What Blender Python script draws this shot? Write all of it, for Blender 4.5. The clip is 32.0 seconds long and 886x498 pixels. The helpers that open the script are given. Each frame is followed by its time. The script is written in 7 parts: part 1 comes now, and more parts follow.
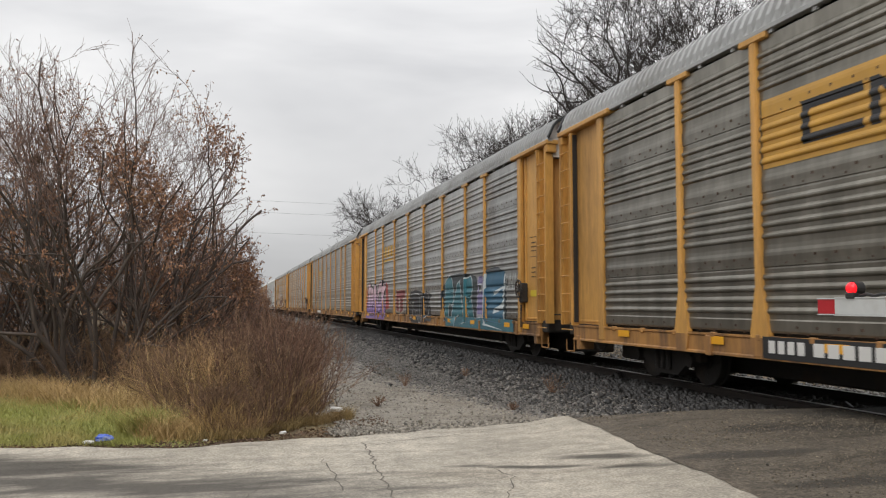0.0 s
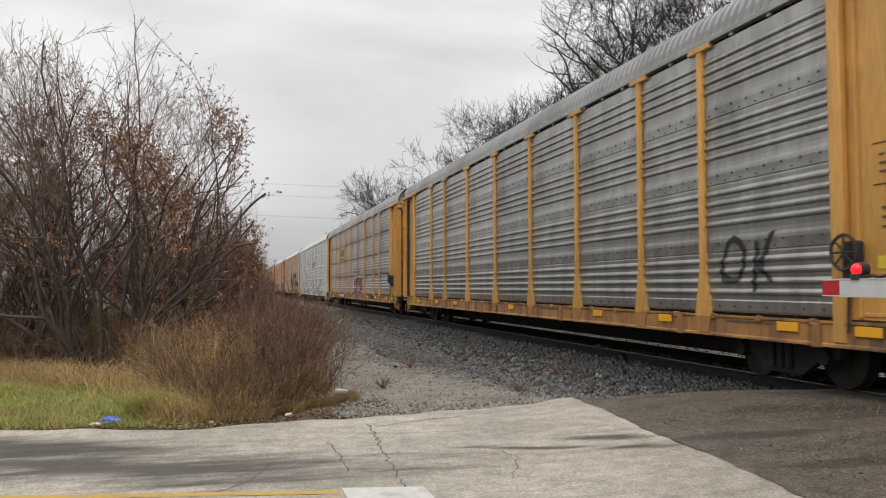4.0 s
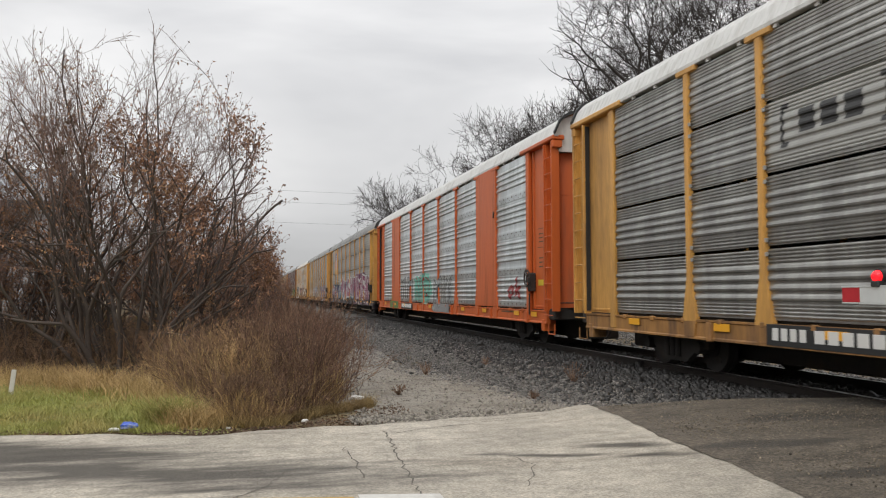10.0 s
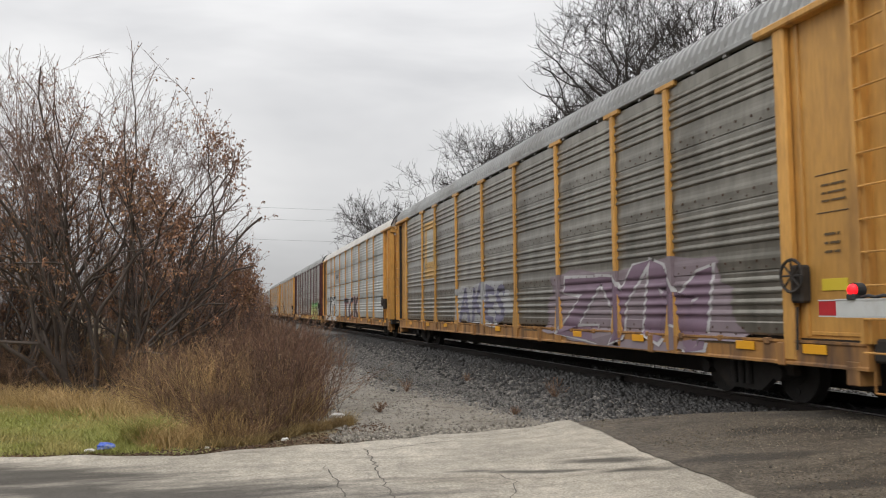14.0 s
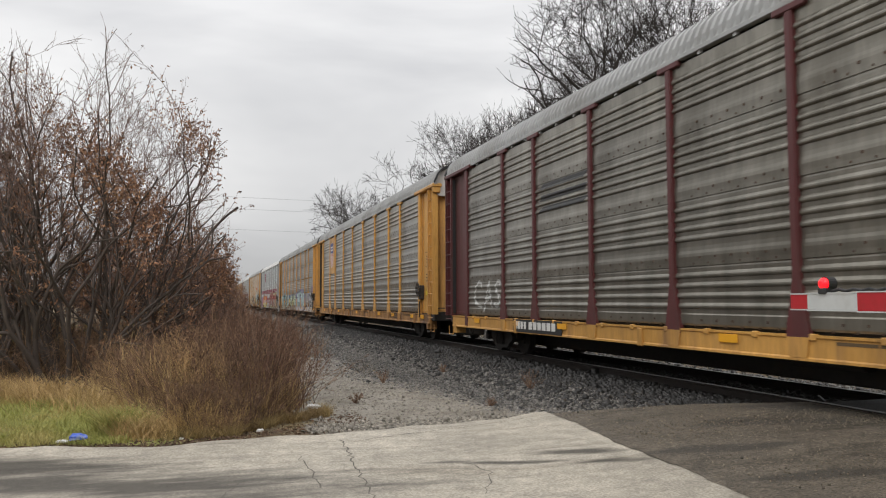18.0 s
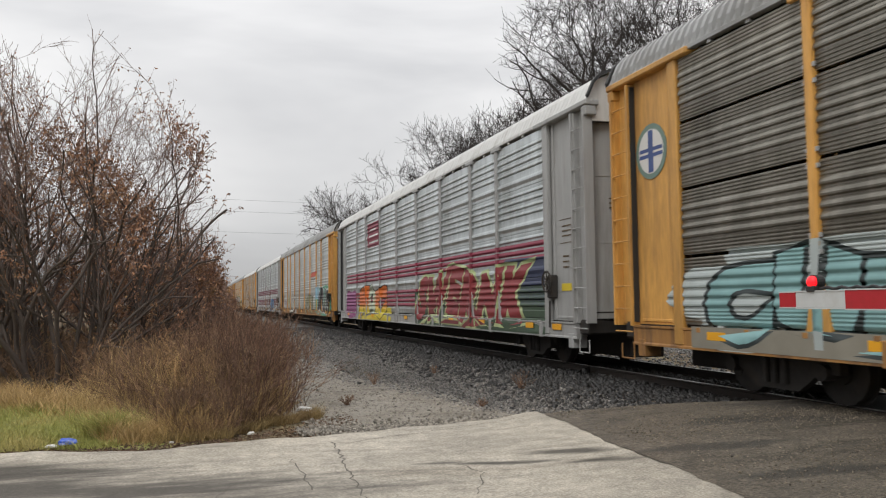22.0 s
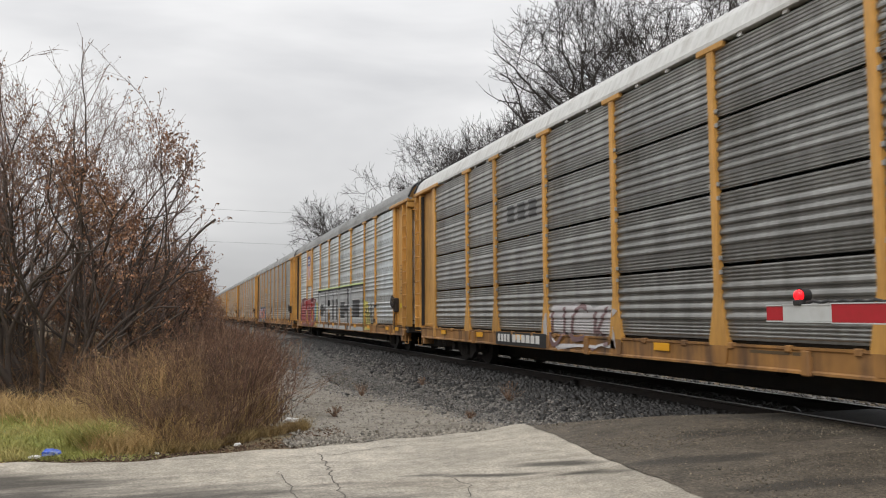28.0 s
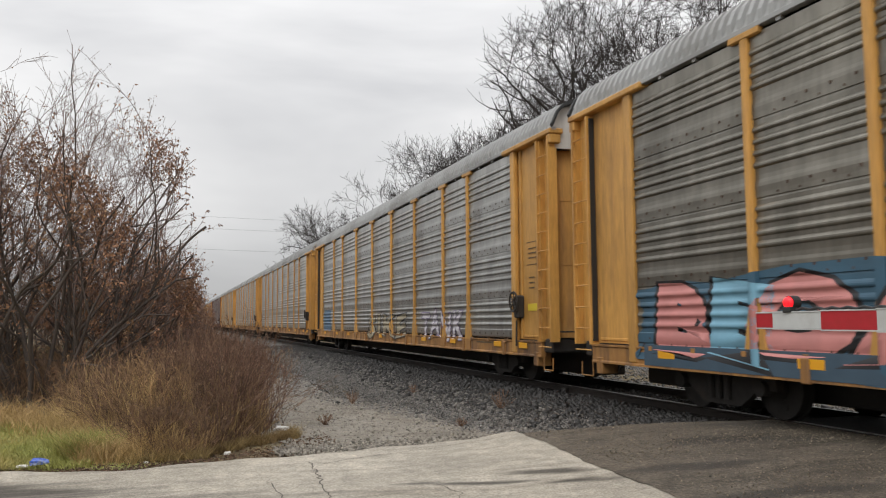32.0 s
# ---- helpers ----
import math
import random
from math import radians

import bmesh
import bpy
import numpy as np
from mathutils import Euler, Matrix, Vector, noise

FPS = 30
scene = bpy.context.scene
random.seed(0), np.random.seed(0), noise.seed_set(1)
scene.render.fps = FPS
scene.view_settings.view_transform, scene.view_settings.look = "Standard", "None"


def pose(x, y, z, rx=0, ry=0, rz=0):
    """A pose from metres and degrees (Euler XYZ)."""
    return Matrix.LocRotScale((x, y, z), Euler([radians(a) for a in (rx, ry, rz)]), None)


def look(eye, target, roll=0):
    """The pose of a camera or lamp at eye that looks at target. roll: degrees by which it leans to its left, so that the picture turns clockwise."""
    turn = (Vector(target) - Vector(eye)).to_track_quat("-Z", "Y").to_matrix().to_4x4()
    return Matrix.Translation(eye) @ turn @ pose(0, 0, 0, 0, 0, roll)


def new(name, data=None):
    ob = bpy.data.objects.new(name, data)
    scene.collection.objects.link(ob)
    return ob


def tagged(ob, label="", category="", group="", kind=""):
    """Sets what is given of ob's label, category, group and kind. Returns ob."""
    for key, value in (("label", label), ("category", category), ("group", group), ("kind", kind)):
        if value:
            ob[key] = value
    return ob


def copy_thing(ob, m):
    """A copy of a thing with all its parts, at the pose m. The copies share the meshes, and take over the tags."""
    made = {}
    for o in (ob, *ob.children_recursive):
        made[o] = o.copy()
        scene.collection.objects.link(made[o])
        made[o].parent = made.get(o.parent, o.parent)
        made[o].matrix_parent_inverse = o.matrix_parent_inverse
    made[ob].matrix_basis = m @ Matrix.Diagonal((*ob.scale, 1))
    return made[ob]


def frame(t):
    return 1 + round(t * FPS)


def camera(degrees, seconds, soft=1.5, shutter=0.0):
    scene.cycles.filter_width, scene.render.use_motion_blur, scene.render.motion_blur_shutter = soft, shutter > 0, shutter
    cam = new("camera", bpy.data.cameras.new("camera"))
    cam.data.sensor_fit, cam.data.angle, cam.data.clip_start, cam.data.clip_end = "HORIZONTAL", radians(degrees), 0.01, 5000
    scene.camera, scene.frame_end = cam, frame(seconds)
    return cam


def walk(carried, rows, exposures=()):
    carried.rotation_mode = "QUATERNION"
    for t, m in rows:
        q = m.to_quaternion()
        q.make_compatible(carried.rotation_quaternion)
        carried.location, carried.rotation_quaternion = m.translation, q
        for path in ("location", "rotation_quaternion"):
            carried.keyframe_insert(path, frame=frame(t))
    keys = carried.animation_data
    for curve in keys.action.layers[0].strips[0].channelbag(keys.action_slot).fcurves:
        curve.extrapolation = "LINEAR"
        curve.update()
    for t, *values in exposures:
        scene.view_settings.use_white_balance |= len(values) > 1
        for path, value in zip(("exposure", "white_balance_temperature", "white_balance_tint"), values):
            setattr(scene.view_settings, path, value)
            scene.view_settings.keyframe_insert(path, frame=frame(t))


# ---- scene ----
# Plan: the railway runs along y, its rail tops at z = 0; the camera stands 7 m off it, beside a road that crosses it.
EYE = 1.36
cam = camera(57.94, 32.0, soft=1.1, shutter=0.08)


def aim(right, up, roll):
    """The camera's pose: degrees that it looks to the right of the track's line and up, and its lean."""
    return pose(0, 0, EYE, 90 + up, 0, -right) @ pose(0, 0, 0, 0, 0, roll)


walk(cam, [
    (0, aim(14.94, 3.95, 0.00)),
    (0.5, aim(15.07, 4.10, -0.03)),
    (1, aim(15.58, 4.05, -0.11)),
    (1.5, aim(15.74, 3.86, -0.13)),
    (2, aim(15.50, 3.67, -0.18)),
    (2.5, aim(15.18, 3.32, 0.01)),
    (3, aim(14.95, 2.99, 0.10)),
    (3.5, aim(14.80, 2.85, -0.06)),
    (5.5, aim(14.38, 2.23, -0.13)),
    (6, aim(14.43, 2.37, -0.16)),
    (6.5, aim(14.44, 2.64, -0.14)),
    (7, aim(14.49, 2.86, -0.04)),
    (7.5, aim(14.43, 3.00, -0.11)),
    (8, aim(14.34, 3.18, -0.12)),
    (8.5, aim(14.13, 3.34, -0.06)),
    (9, aim(13.81, 3.30, -0.03)),
    (9.5, aim(13.65, 3.21, -0.07)),
    (10, aim(13.50, 3.16, -0.09)),
    (10.5, aim(13.51, 3.11, -0.32)),
    (11, aim(13.64, 3.04, -0.52)),
    (11.5, aim(13.84, 3.06, -0.62)),
    (12, aim(14.39, 3.44, -0.56)),
    (12.5, aim(14.68, 3.84, -0.54)),
    (13, aim(14.76, 3.99, -0.61)),
    (13.5, aim(14.60, 4.20, -0.63)),
    (14, aim(14.91, 4.31, -0.49)),
    (14.5, aim(15.52, 4.18, -0.24)),
    (16.5, aim(16.58, 4.14, -0.08)),
    (17, aim(16.37, 4.15, -0.07)),
    (17.5, aim(16.33, 3.97, -0.02)),
    (18, aim(16.54, 3.70, -0.19)),
    (18.5, aim(16.67, 3.63, -0.25)),
    (19, aim(16.66, 3.71, -0.18)),
    (19.5, aim(16.58, 3.78, 0.02)),
    (20, aim(16.75, 3.74, 0.13)),
    (20.5, aim(17.10, 3.65, 0.03)),
    (21, aim(17.24, 3.73, -0.29)),
    (21.5, aim(17.27, 3.81, -0.52)),
    (22, aim(17.25, 3.76, -0.65)),
    (22.5, aim(17.21, 3.83, -0.70)),
    (23, aim(17.19, 3.93, -0.63)),
    (23.5, aim(17.36, 4.00, -0.59)),
    (24, aim(17.48, 3.98, -0.49)),
    (24.5, aim(17.38, 3.99, -0.39)),
    (25, aim(17.10, 4.10, -0.47)),
    (25.5, aim(17.13, 4.19, -0.53)),
    (27.5, aim(17.71, 4.74, -0.06)),
    (28, aim(18.04, 4.57, -0.31)),
    (28.5, aim(17.98, 4.53, -0.46)),
    (29, aim(17.99, 4.57, -0.51)),
    (29.5, aim(18.24, 4.53, -0.67)),
    (30, aim(18.34, 4.54, -0.55)),
    (30.5, aim(18.45, 4.68, -0.36)),
    (31, aim(18.51, 4.85, -0.30)),
    (31.5, aim(18.64, 4.96, -0.40)),
    (32, aim(18.69, 5.10, -0.38)),
])

# ---- light ----
world = bpy.data.worlds.new("overcast_sky")
scene.world = world
world.use_nodes = True
wn, wl = world.node_tree.nodes, world.node_tree.links
wn.clear()
w_out = wn.new("ShaderNodeOutputWorld")
w_back = wn.new("ShaderNodeBackground")
w_sky = wn.new("ShaderNodeTexSky")
w_sky.sky_type, w_sky.sun_disc = "NISHITA", False
w_sky.sun_elevation, w_sky.sun_rotation = radians(38), radians(200)
w_co = wn.new("ShaderNodeTexCoord")
w_sep = wn.new("ShaderNodeSeparateXYZ")
w_map = wn.new("ShaderNodeMapping")
w_map.inputs["Scale"].default_value = (1.0, 1.0, 3.2)
w_noise = wn.new("ShaderNodeTexNoise")
w_noise.inputs["Scale"].default_value = 1.7
w_noise.inputs["Detail"].default_value = 5.0
w_noise.inputs["Roughness"].default_value = 0.5
w_noise.inputs["Distortion"].default_value = 0.4
w_cloud = wn.new("ShaderNodeValToRGB")
w_cloud.color_ramp.elements[0].position, w_cloud.color_ramp.elements[0].color = 0.34, (0.60, 0.605, 0.625, 1)
w_cloud.color_ramp.elements[1].position, w_cloud.color_ramp.elements[1].color = 0.68, (0.99, 0.985, 0.985, 1)
w_up = wn.new("ShaderNodeMapRange")      # an overcast sky is brighter overhead than at the horizon
w_up.inputs["From Min"].default_value, w_up.inputs["From Max"].default_value = 0.0, 1.0
w_up.inputs["To Min"].default_value, w_up.inputs["To Max"].default_value = 0.60, 2.0
w_mul = wn.new("ShaderNodeVectorMath")
w_mul.operation = "SCALE"
w_mix = wn.new("ShaderNodeMix")
w_mix.data_type = "RGBA"
w_mix.inputs["Factor"].default_value = 0.97
w_dim = wn.new("ShaderNodeVectorMath")
w_dim.operation = "SCALE"
w_dim.inputs["Scale"].default_value = 0.1
wl.new(w_co.outputs["Generated"], w_map.inputs["Vector"])
wl.new(w_map.outputs["Vector"], w_noise.inputs["Vector"])
wl.new(w_noise.outputs["Fac"], w_cloud.inputs["Fac"])
wl.new(w_co.outputs["Generated"], w_sep.inputs["Vector"])
wl.new(w_sep.outputs["Z"], w_up.inputs["Value"])
wl.new(w_cloud.outputs["Color"], w_mul.inputs[0])
wl.new(w_up.outputs["Result"], w_mul.inputs["Scale"])
wl.new(w_sky.outputs["Color"], w_dim.inputs[0])
wl.new(w_dim.outputs["Vector"], w_mix.inputs["A"])
wl.new(w_mul.outputs["Vector"], w_mix.inputs["B"])
wl.new(w_mix.outputs["Result"], w_back.inputs["Color"])
wl.new(w_back.outputs["Background"], w_out.inputs["Surface"])
w_back.inputs["Strength"].default_value = 1.0

sun = new("sun", bpy.data.lights.new("sun", "SUN"))
sun.data.energy, sun.data.angle, sun.data.color = 1.1, radians(30), (1.0, 0.97, 0.93)
sun.matrix_world = look((-20, -25, 30), (0, 0, 0))
scene.view_settings.exposure = 0.0


# ---- materials ----
def material(name, a, b, rough=0.8, metal=0.0, size=6.0, stretch=(1, 1, 1), dirt=None, dirt_size=0.7, dirt_amount=0.5,
             bump=0.2, bump_size=40.0, spread=0.0, island=False, spec=0.5, dirt_stretch=None, layers=()):
    """A painted or natural surface: two tones in a fine grain, a dirt tone in larger patches, fine relief; spread: tone from object to object."""
    m = bpy.data.materials.new(name)
    m.use_nodes = True
    n, l = m.node_tree.nodes, m.node_tree.links
    p = n["Principled BSDF"]
    co = n.new("ShaderNodeTexCoord")

    def noise_at(scale, st, detail=6.0):
        mp = n.new("ShaderNodeMapping")
        mp.inputs["Scale"].default_value = st
        tx = n.new("ShaderNodeTexNoise")
        tx.inputs["Scale"].default_value, tx.inputs["Detail"].default_value = scale, detail
        tx.inputs["Roughness"].default_value = 0.62
        l.new(co.outputs["Object"], mp.inputs["Vector"])
        l.new(mp.outputs["Vector"], tx.inputs["Vector"])
        return tx

    def ramp(src, lo, hi):
        r = n.new("ShaderNodeMapRange")
        r.inputs["From Min"].default_value, r.inputs["From Max"].default_value = lo, hi
        l.new(src, r.inputs["Value"])
        return r.outputs["Result"]

    def mix(fac, x, y):
        k = n.new("ShaderNodeMix")
        k.data_type = "RGBA"
        if isinstance(fac, float):
            k.inputs["Factor"].default_value = fac
        else:
            l.new(fac, k.inputs["Factor"])
        for sock, v in ((k.inputs["A"], x), (k.inputs["B"], y)):
            if isinstance(v, tuple):
                sock.default_value = (*v, 1)
            else:
                l.new(v, sock)
        return k.outputs["Result"]

    grain = noise_at(size, stretch)
    col = mix(ramp(grain.outputs["Fac"], 0.3, 0.7), a, b)
    if dirt:
        big = noise_at(dirt_size, dirt_stretch or stretch)
        k = ramp(big.outputs["Fac"], 0.62 - 0.3 * dirt_amount, 0.85 - 0.3 * dirt_amount)
        col = mix(k, col, dirt)
        rr = n.new("ShaderNodeMapRange")
        rr.inputs["To Min"].default_value, rr.inputs["To Max"].default_value = rough, min(1, rough + 0.2)
        l.new(k, rr.inputs["Value"])
        l.new(rr.outputs["Result"], p.inputs["Roughness"])
    else:
        p.inputs["Roughness"].default_value = rough
    for scale, amount, st in layers:     # lighter and darker patches of a given size
        lay = noise_at(scale, st, 3.0)
        v = n.new("ShaderNodeMapRange")
        v.inputs["From Min"].default_value, v.inputs["From Max"].default_value = 0.36, 0.64
        v.inputs["To Min"].default_value, v.inputs["To Max"].default_value = 1 - amount, 1 + amount
        l.new(lay.outputs["Fac"], v.inputs["Value"])
        h = n.new("ShaderNodeHueSaturation")
        l.new(v.outputs["Result"], h.inputs["Value"])
        l.new(col, h.inputs["Color"])
        col = h.outputs["Color"]
    if spread:
        if island:
            rnd = n.new("ShaderNodeNewGeometry").outputs["Random Per Island"]
        else:
            rnd = n.new("ShaderNodeObjectInfo").outputs["Random"]
        h = n.new("ShaderNodeHueSaturation")
        v = n.new("ShaderNodeMapRange")
        v.inputs["To Min"].default_value, v.inputs["To Max"].default_value = 1 - spread, 1 + spread
        l.new(rnd, v.inputs["Value"])
        l.new(v.outputs["Result"], h.inputs["Value"])
        l.new(col, h.inputs["Color"])
        col = h.outputs["Color"]
    l.new(col, p.inputs["Base Color"])
    p.inputs["Metallic"].default_value = metal
    p.inputs["Specular IOR Level"].default_value = spec
    if bump:
        fine = noise_at(bump_size, (1, 1, 1), 4.0)
        bp = n.new("ShaderNodeBump")
        bp.inputs["Strength"].default_value, bp.inputs["Distance"].default_value = bump, 0.02
        l.new(fine.outputs["Fac"], bp.inputs["Height"])
        l.new(bp.outputs["Normal"], p.inputs["Normal"])
    return m


STREAK = (2.5, 2.5, 0.35)
YELLOW = material("yellow_paint", (0.58, 0.31, 0.078), (0.50, 0.26, 0.062), 0.5, 0, 3, STREAK, (0.28, 0.15, 0.06), 0.9, 0.36, 0.08, 30, 0.12, layers=((0.5, 0.12, (1, 1, 1)), (10, 0.10, STREAK)))
YELLOW_SILL = material("grimy_yellow_paint", (0.41, 0.205, 0.056), (0.28, 0.135, 0.043), 0.55, 0, 3, STREAK, (0.10, 0.058, 0.036), 1.1, 0.56, 0.1, 30, 0.10, layers=((1.3, 0.2, (1, 1, 1)),))
ORANGE = material("orange_paint", (0.55, 0.115, 0.02), (0.47, 0.095, 0.018), 0.5, 0, 3, STREAK, (0.25, 0.075, 0.03), 0.9, 0.3, 0.08, 30)
WORN = material("flaking_yellow_paint", (0.52, 0.33, 0.05), (0.44, 0.27, 0.045), 0.6, 0, 3, STREAK, (0.17, 0.09, 0.035), 1.6, 0.62, 0.15, 30, 0.1, layers=((1.2, 0.15, (1, 1, 1)),))
SOOTY = material("sooty_roof_paint", (0.16, 0.155, 0.14), (0.10, 0.096, 0.088), 0.6, 0, 3, STREAK, (0.3, 0.28, 0.24), 0.9, 0.4, 0.05)
WHITE = material("white_paint", (0.60, 0.60, 0.58), (0.50, 0.50, 0.48), 0.5, 0, 3, STREAK, (0.33, 0.31, 0.28), 0.9, 0.3, 0.08, 30)
SILVER = material("grey_paint", (0.36, 0.36, 0.35), (0.30, 0.30, 0.29), 0.5, 0, 3, STREAK, (0.2, 0.19, 0.17), 0.9, 0.35, 0.08, 30)
MAROON = material("oxide_paint", (0.10, 0.022, 0.022), (0.075, 0.02, 0.02), 0.5, 0, 3, STREAK, (0.07, 0.045, 0.035), 0.9, 0.35, 0.08, 30)
SIDE_GREY = material("weathered_steel_siding", (0.345, 0.342, 0.322), (0.225, 0.222, 0.207), 0.29, 0.7, 2.5, (1, 1, 0.5), (0.145, 0.131, 0.105), 0.6, 0.36, 0.05, 25, 0.12, layers=((1.6, 0.09, (1, 1, 0.25)), (7, 0.09, (1, 1, 0.12)), (0.35, 0.12, (1, 1, 1))))
SIDE_BROWN = material("grimy_steel_siding", (0.27, 0.254, 0.215), (0.17, 0.158, 0.131), 0.3, 0.65, 2.5, (1, 1, 0.5), (0.10, 0.086, 0.064), 0.6, 0.36, 0.05, 25, 0.10, layers=((1.6, 0.09, (1, 1, 0.25)), (7, 0.09, (1, 1, 0.12)), (0.35, 0.12, (1, 1, 1))))
SIDE_LIGHT = material("galvanised_siding", (0.56, 0.60, 0.60), (0.42, 0.452, 0.452), 0.3, 0.68, 2.5, (1, 1, 0.5), (0.30, 0.302, 0.278), 0.6, 0.42, 0.05, 25, 0.08, layers=((1.6, 0.09, (1, 1, 0.25)), (7, 0.09, (1, 1, 0.12)), (0.35, 0.12, (1, 1, 1))))
ROOF = material("roof_steel", (0.36, 0.365, 0.36), (0.30, 0.305, 0.30), 0.5, 0.2, 1.5, (1, 1, 1), (0.22, 0.215, 0.20), 0.5, 0.45, 0.05, 20, 0.10)
CAP = material("pale_end_paint", (0.62, 0.60, 0.56), (0.5, 0.48, 0.45), 0.6, 0, 3, STREAK, (0.35, 0.32, 0.28), 0.9, 0.4, 0.05)
GRIME = material("sooty_steel", (0.022, 0.020, 0.018), (0.035, 0.031, 0.028), 0.75, 0.1, 8, (1, 1, 1), (0.06, 0.045, 0.034), 1.5, 0.35, 0.2)
RUST = material("rusty_steel", (0.10, 0.055, 0.035), (0.06, 0.04, 0.03), 0.8, 0.1, 10, (1, 1, 1), (0.14, 0.10, 0.07), 2, 0.4, 0.2)
RAIL = material("rail_steel", (0.03, 0.022, 0.018), (0.02, 0.016, 0.013), 0.7, 0.2, 20, (1, 1, 1), None, bump=0.1)
RAILHEAD = material("polished_railhead", (0.45, 0.44, 0.43), (0.36, 0.35, 0.34), 0.3, 0.9, 20, (1, 0.1, 1), None, bump=0.02)
WOOD = material("old_sleeper_wood", (0.055, 0.043, 0.034), (0.035, 0.028, 0.023), 0.9, 0, 12, (0.3, 3, 3), (0.10, 0.09, 0.08), 2, 0.4, 0.5, 30, 0.2)
BALLAST = material("wet_ballast_stone", (0.19, 0.175, 0.155), (0.03, 0.028, 0.025), 0.28, 0, 14, (1, 1, 1), None, bump=0.4, spread=0.97, island=True)
# oily stones near the rails; shade from the train is mixed into their black
OILY_SHADE = material("oily_shaded_stone", (0.03, 0.028, 0.026), (0.015, 0.014, 0.013), 0.5, 0, 14, (1, 1, 1), None, bump=0.4, spread=0.7, island=True)
BALLAST_BED = material("ballast_bed", (0.04, 0.037, 0.033), (0.12, 0.112, 0.10), 0.6, 0, 22, (1, 1, 1), (0.04, 0.037, 0.033), 1.2, 0.4, 0.9, 22, layers=((14, 0.5, (1, 1, 1)),))
# oily asphalt, its black also holding the shade under the train
OILBED_SHADE = material("oily_shade_black_asphalt", (0.022, 0.02, 0.018), (0.034, 0.03, 0.026), 0.6, 0, 20, (1, 1, 1), (0.05, 0.044, 0.038), 0.9, 0.4, 0.5, 40)
GRAVEL = material("fine_gravel", (0.20, 0.178, 0.145), (0.26, 0.234, 0.192), 0.75, 0, 30, (1, 1, 1), (0.115, 0.096, 0.072), 1.1, 0.46, 0.35, 60, layers=((2, 0.14, (1, 1, 1)), (12, 0.14, (1, 1, 1)), (60, 0.3, (1, 1, 1))))
PEBBLE = material("pale_pebble", (0.30, 0.27, 0.225), (0.16, 0.142, 0.115), 0.6, 0, 14, (1, 1, 1), None, bump=0.3, spread=0.6, island=True)
ROADTOP = material("old_pale_asphalt", (0.35, 0.314, 0.256), (0.43, 0.391, 0.325), 0.6, 0, 60, (1, 1, 1), (0.20, 0.173, 0.135), 0.5, 0.22, 0.5, 60, dirt_stretch=(0.6, 1.6, 1), spec=0.25, layers=((0.6, 0.14, (1, 1, 1)), (5, 0.14, (1, 1, 1)), (45, 0.28, (1, 1, 1))))
PATCH = material("dark_asphalt", (0.09, 0.076, 0.058), (0.14, 0.118, 0.09), 0.5, 0, 40, (1, 1, 1), (0.04, 0.033, 0.025), 0.7, 0.36, 0.9, 40, dirt_stretch=(0.5, 2.0, 1), spec=0.3, layers=((1.2, 0.2, (1, 1, 1)), (9, 0.25, (1, 1, 1)), (38, 0.6, (1, 1, 1))))
CHIP = material("asphalt_chipping", (0.24, 0.20, 0.145), (0.085, 0.072, 0.054), 0.6, 0, 14, (1, 1, 1), None, bump=0.2, spread=0.7, island=True)
SOIL = material("leafy_soil", (0.17, 0.12, 0.07), (0.09, 0.066, 0.042), 0.95, 0, 14, (1, 1, 1), (0.20, 0.16, 0.08), 0.8, 0.5, 0.8, 25, layers=((6, 0.3, (1, 1, 1)), (30, 0.35, (1, 1, 1))))
LAWN = material("mown_grass_ground", (0.20, 0.23, 0.05), (0.28, 0.27, 0.08), 0.95, 0, 8, (1, 1, 1), (0.16, 0.13, 0.05), 0.5, 0.45, 0.8, 40, layers=((3, 0.25, (1, 1, 1)), (20, 0.35, (1, 1, 1))))
BLADE = material("grass_blade", (0.21, 0.235, 0.046), (0.30, 0.275, 0.074), 0.7, 0, 1.5, (1, 1, 1), (0.42, 0.33, 0.13), 0.8, 0.45, 0, 1, 0.3, True)
STRAW = material("dry_straw", (0.46, 0.315, 0.135), (0.33, 0.21, 0.09), 0.85, 0, 2, (1, 1, 1), (0.56, 0.42, 0.19), 0.9, 0.4, 0, 1, 0.35, True)
OLIVE = material("olive_grass", (0.24, 0.175, 0.07), (0.30, 0.21, 0.085), 0.85, 0, 2, (1, 1, 1), (0.17, 0.10, 0.05), 0.9, 0.5, 0, 1, 0.4, True)
STALK = material("dead_brown_stalk", (0.24, 0.145, 0.086), (0.13, 0.08, 0.052), 0.9, 0, 1.5, (1, 1, 1), (0.42, 0.265, 0.125), 0.9, 0.36, 0, 1, 0.6, True)
RUSSET = material("dark_russet_stalk", (0.17, 0.092, 0.06), (0.095, 0.055, 0.04), 0.9, 0, 1.5, (1, 1, 1), (0.24, 0.13, 0.07), 1.2, 0.36, 0, 1, 0.55, True)
BARK = material("grey_brown_bark", (0.115, 0.09, 0.075), (0.07, 0.056, 0.047), 0.9, 0, 6, (1, 1, 0.4), None, bump=0.3)
TWIG = material("reddish_twig_bark", (0.225, 0.15, 0.12), (0.15, 0.10, 0.082), 0.9, 0, 4, (1, 1, 0.4), None, bump=0.1)
TREEBARK = material("dark_tree_bark", (0.045, 0.037, 0.032), (0.027, 0.023, 0.02), 0.95, 0, 4, (1, 1, 0.4), None, bump=0.3)
DEADLEAF = material("withered_red_leaf", (0.33, 0.165, 0.09), (0.22, 0.118, 0.07), 0.8, 0, 2, (1, 1, 1), (0.42, 0.27, 0.14), 1.1, 0.4, 0, 1, 0.5, True)
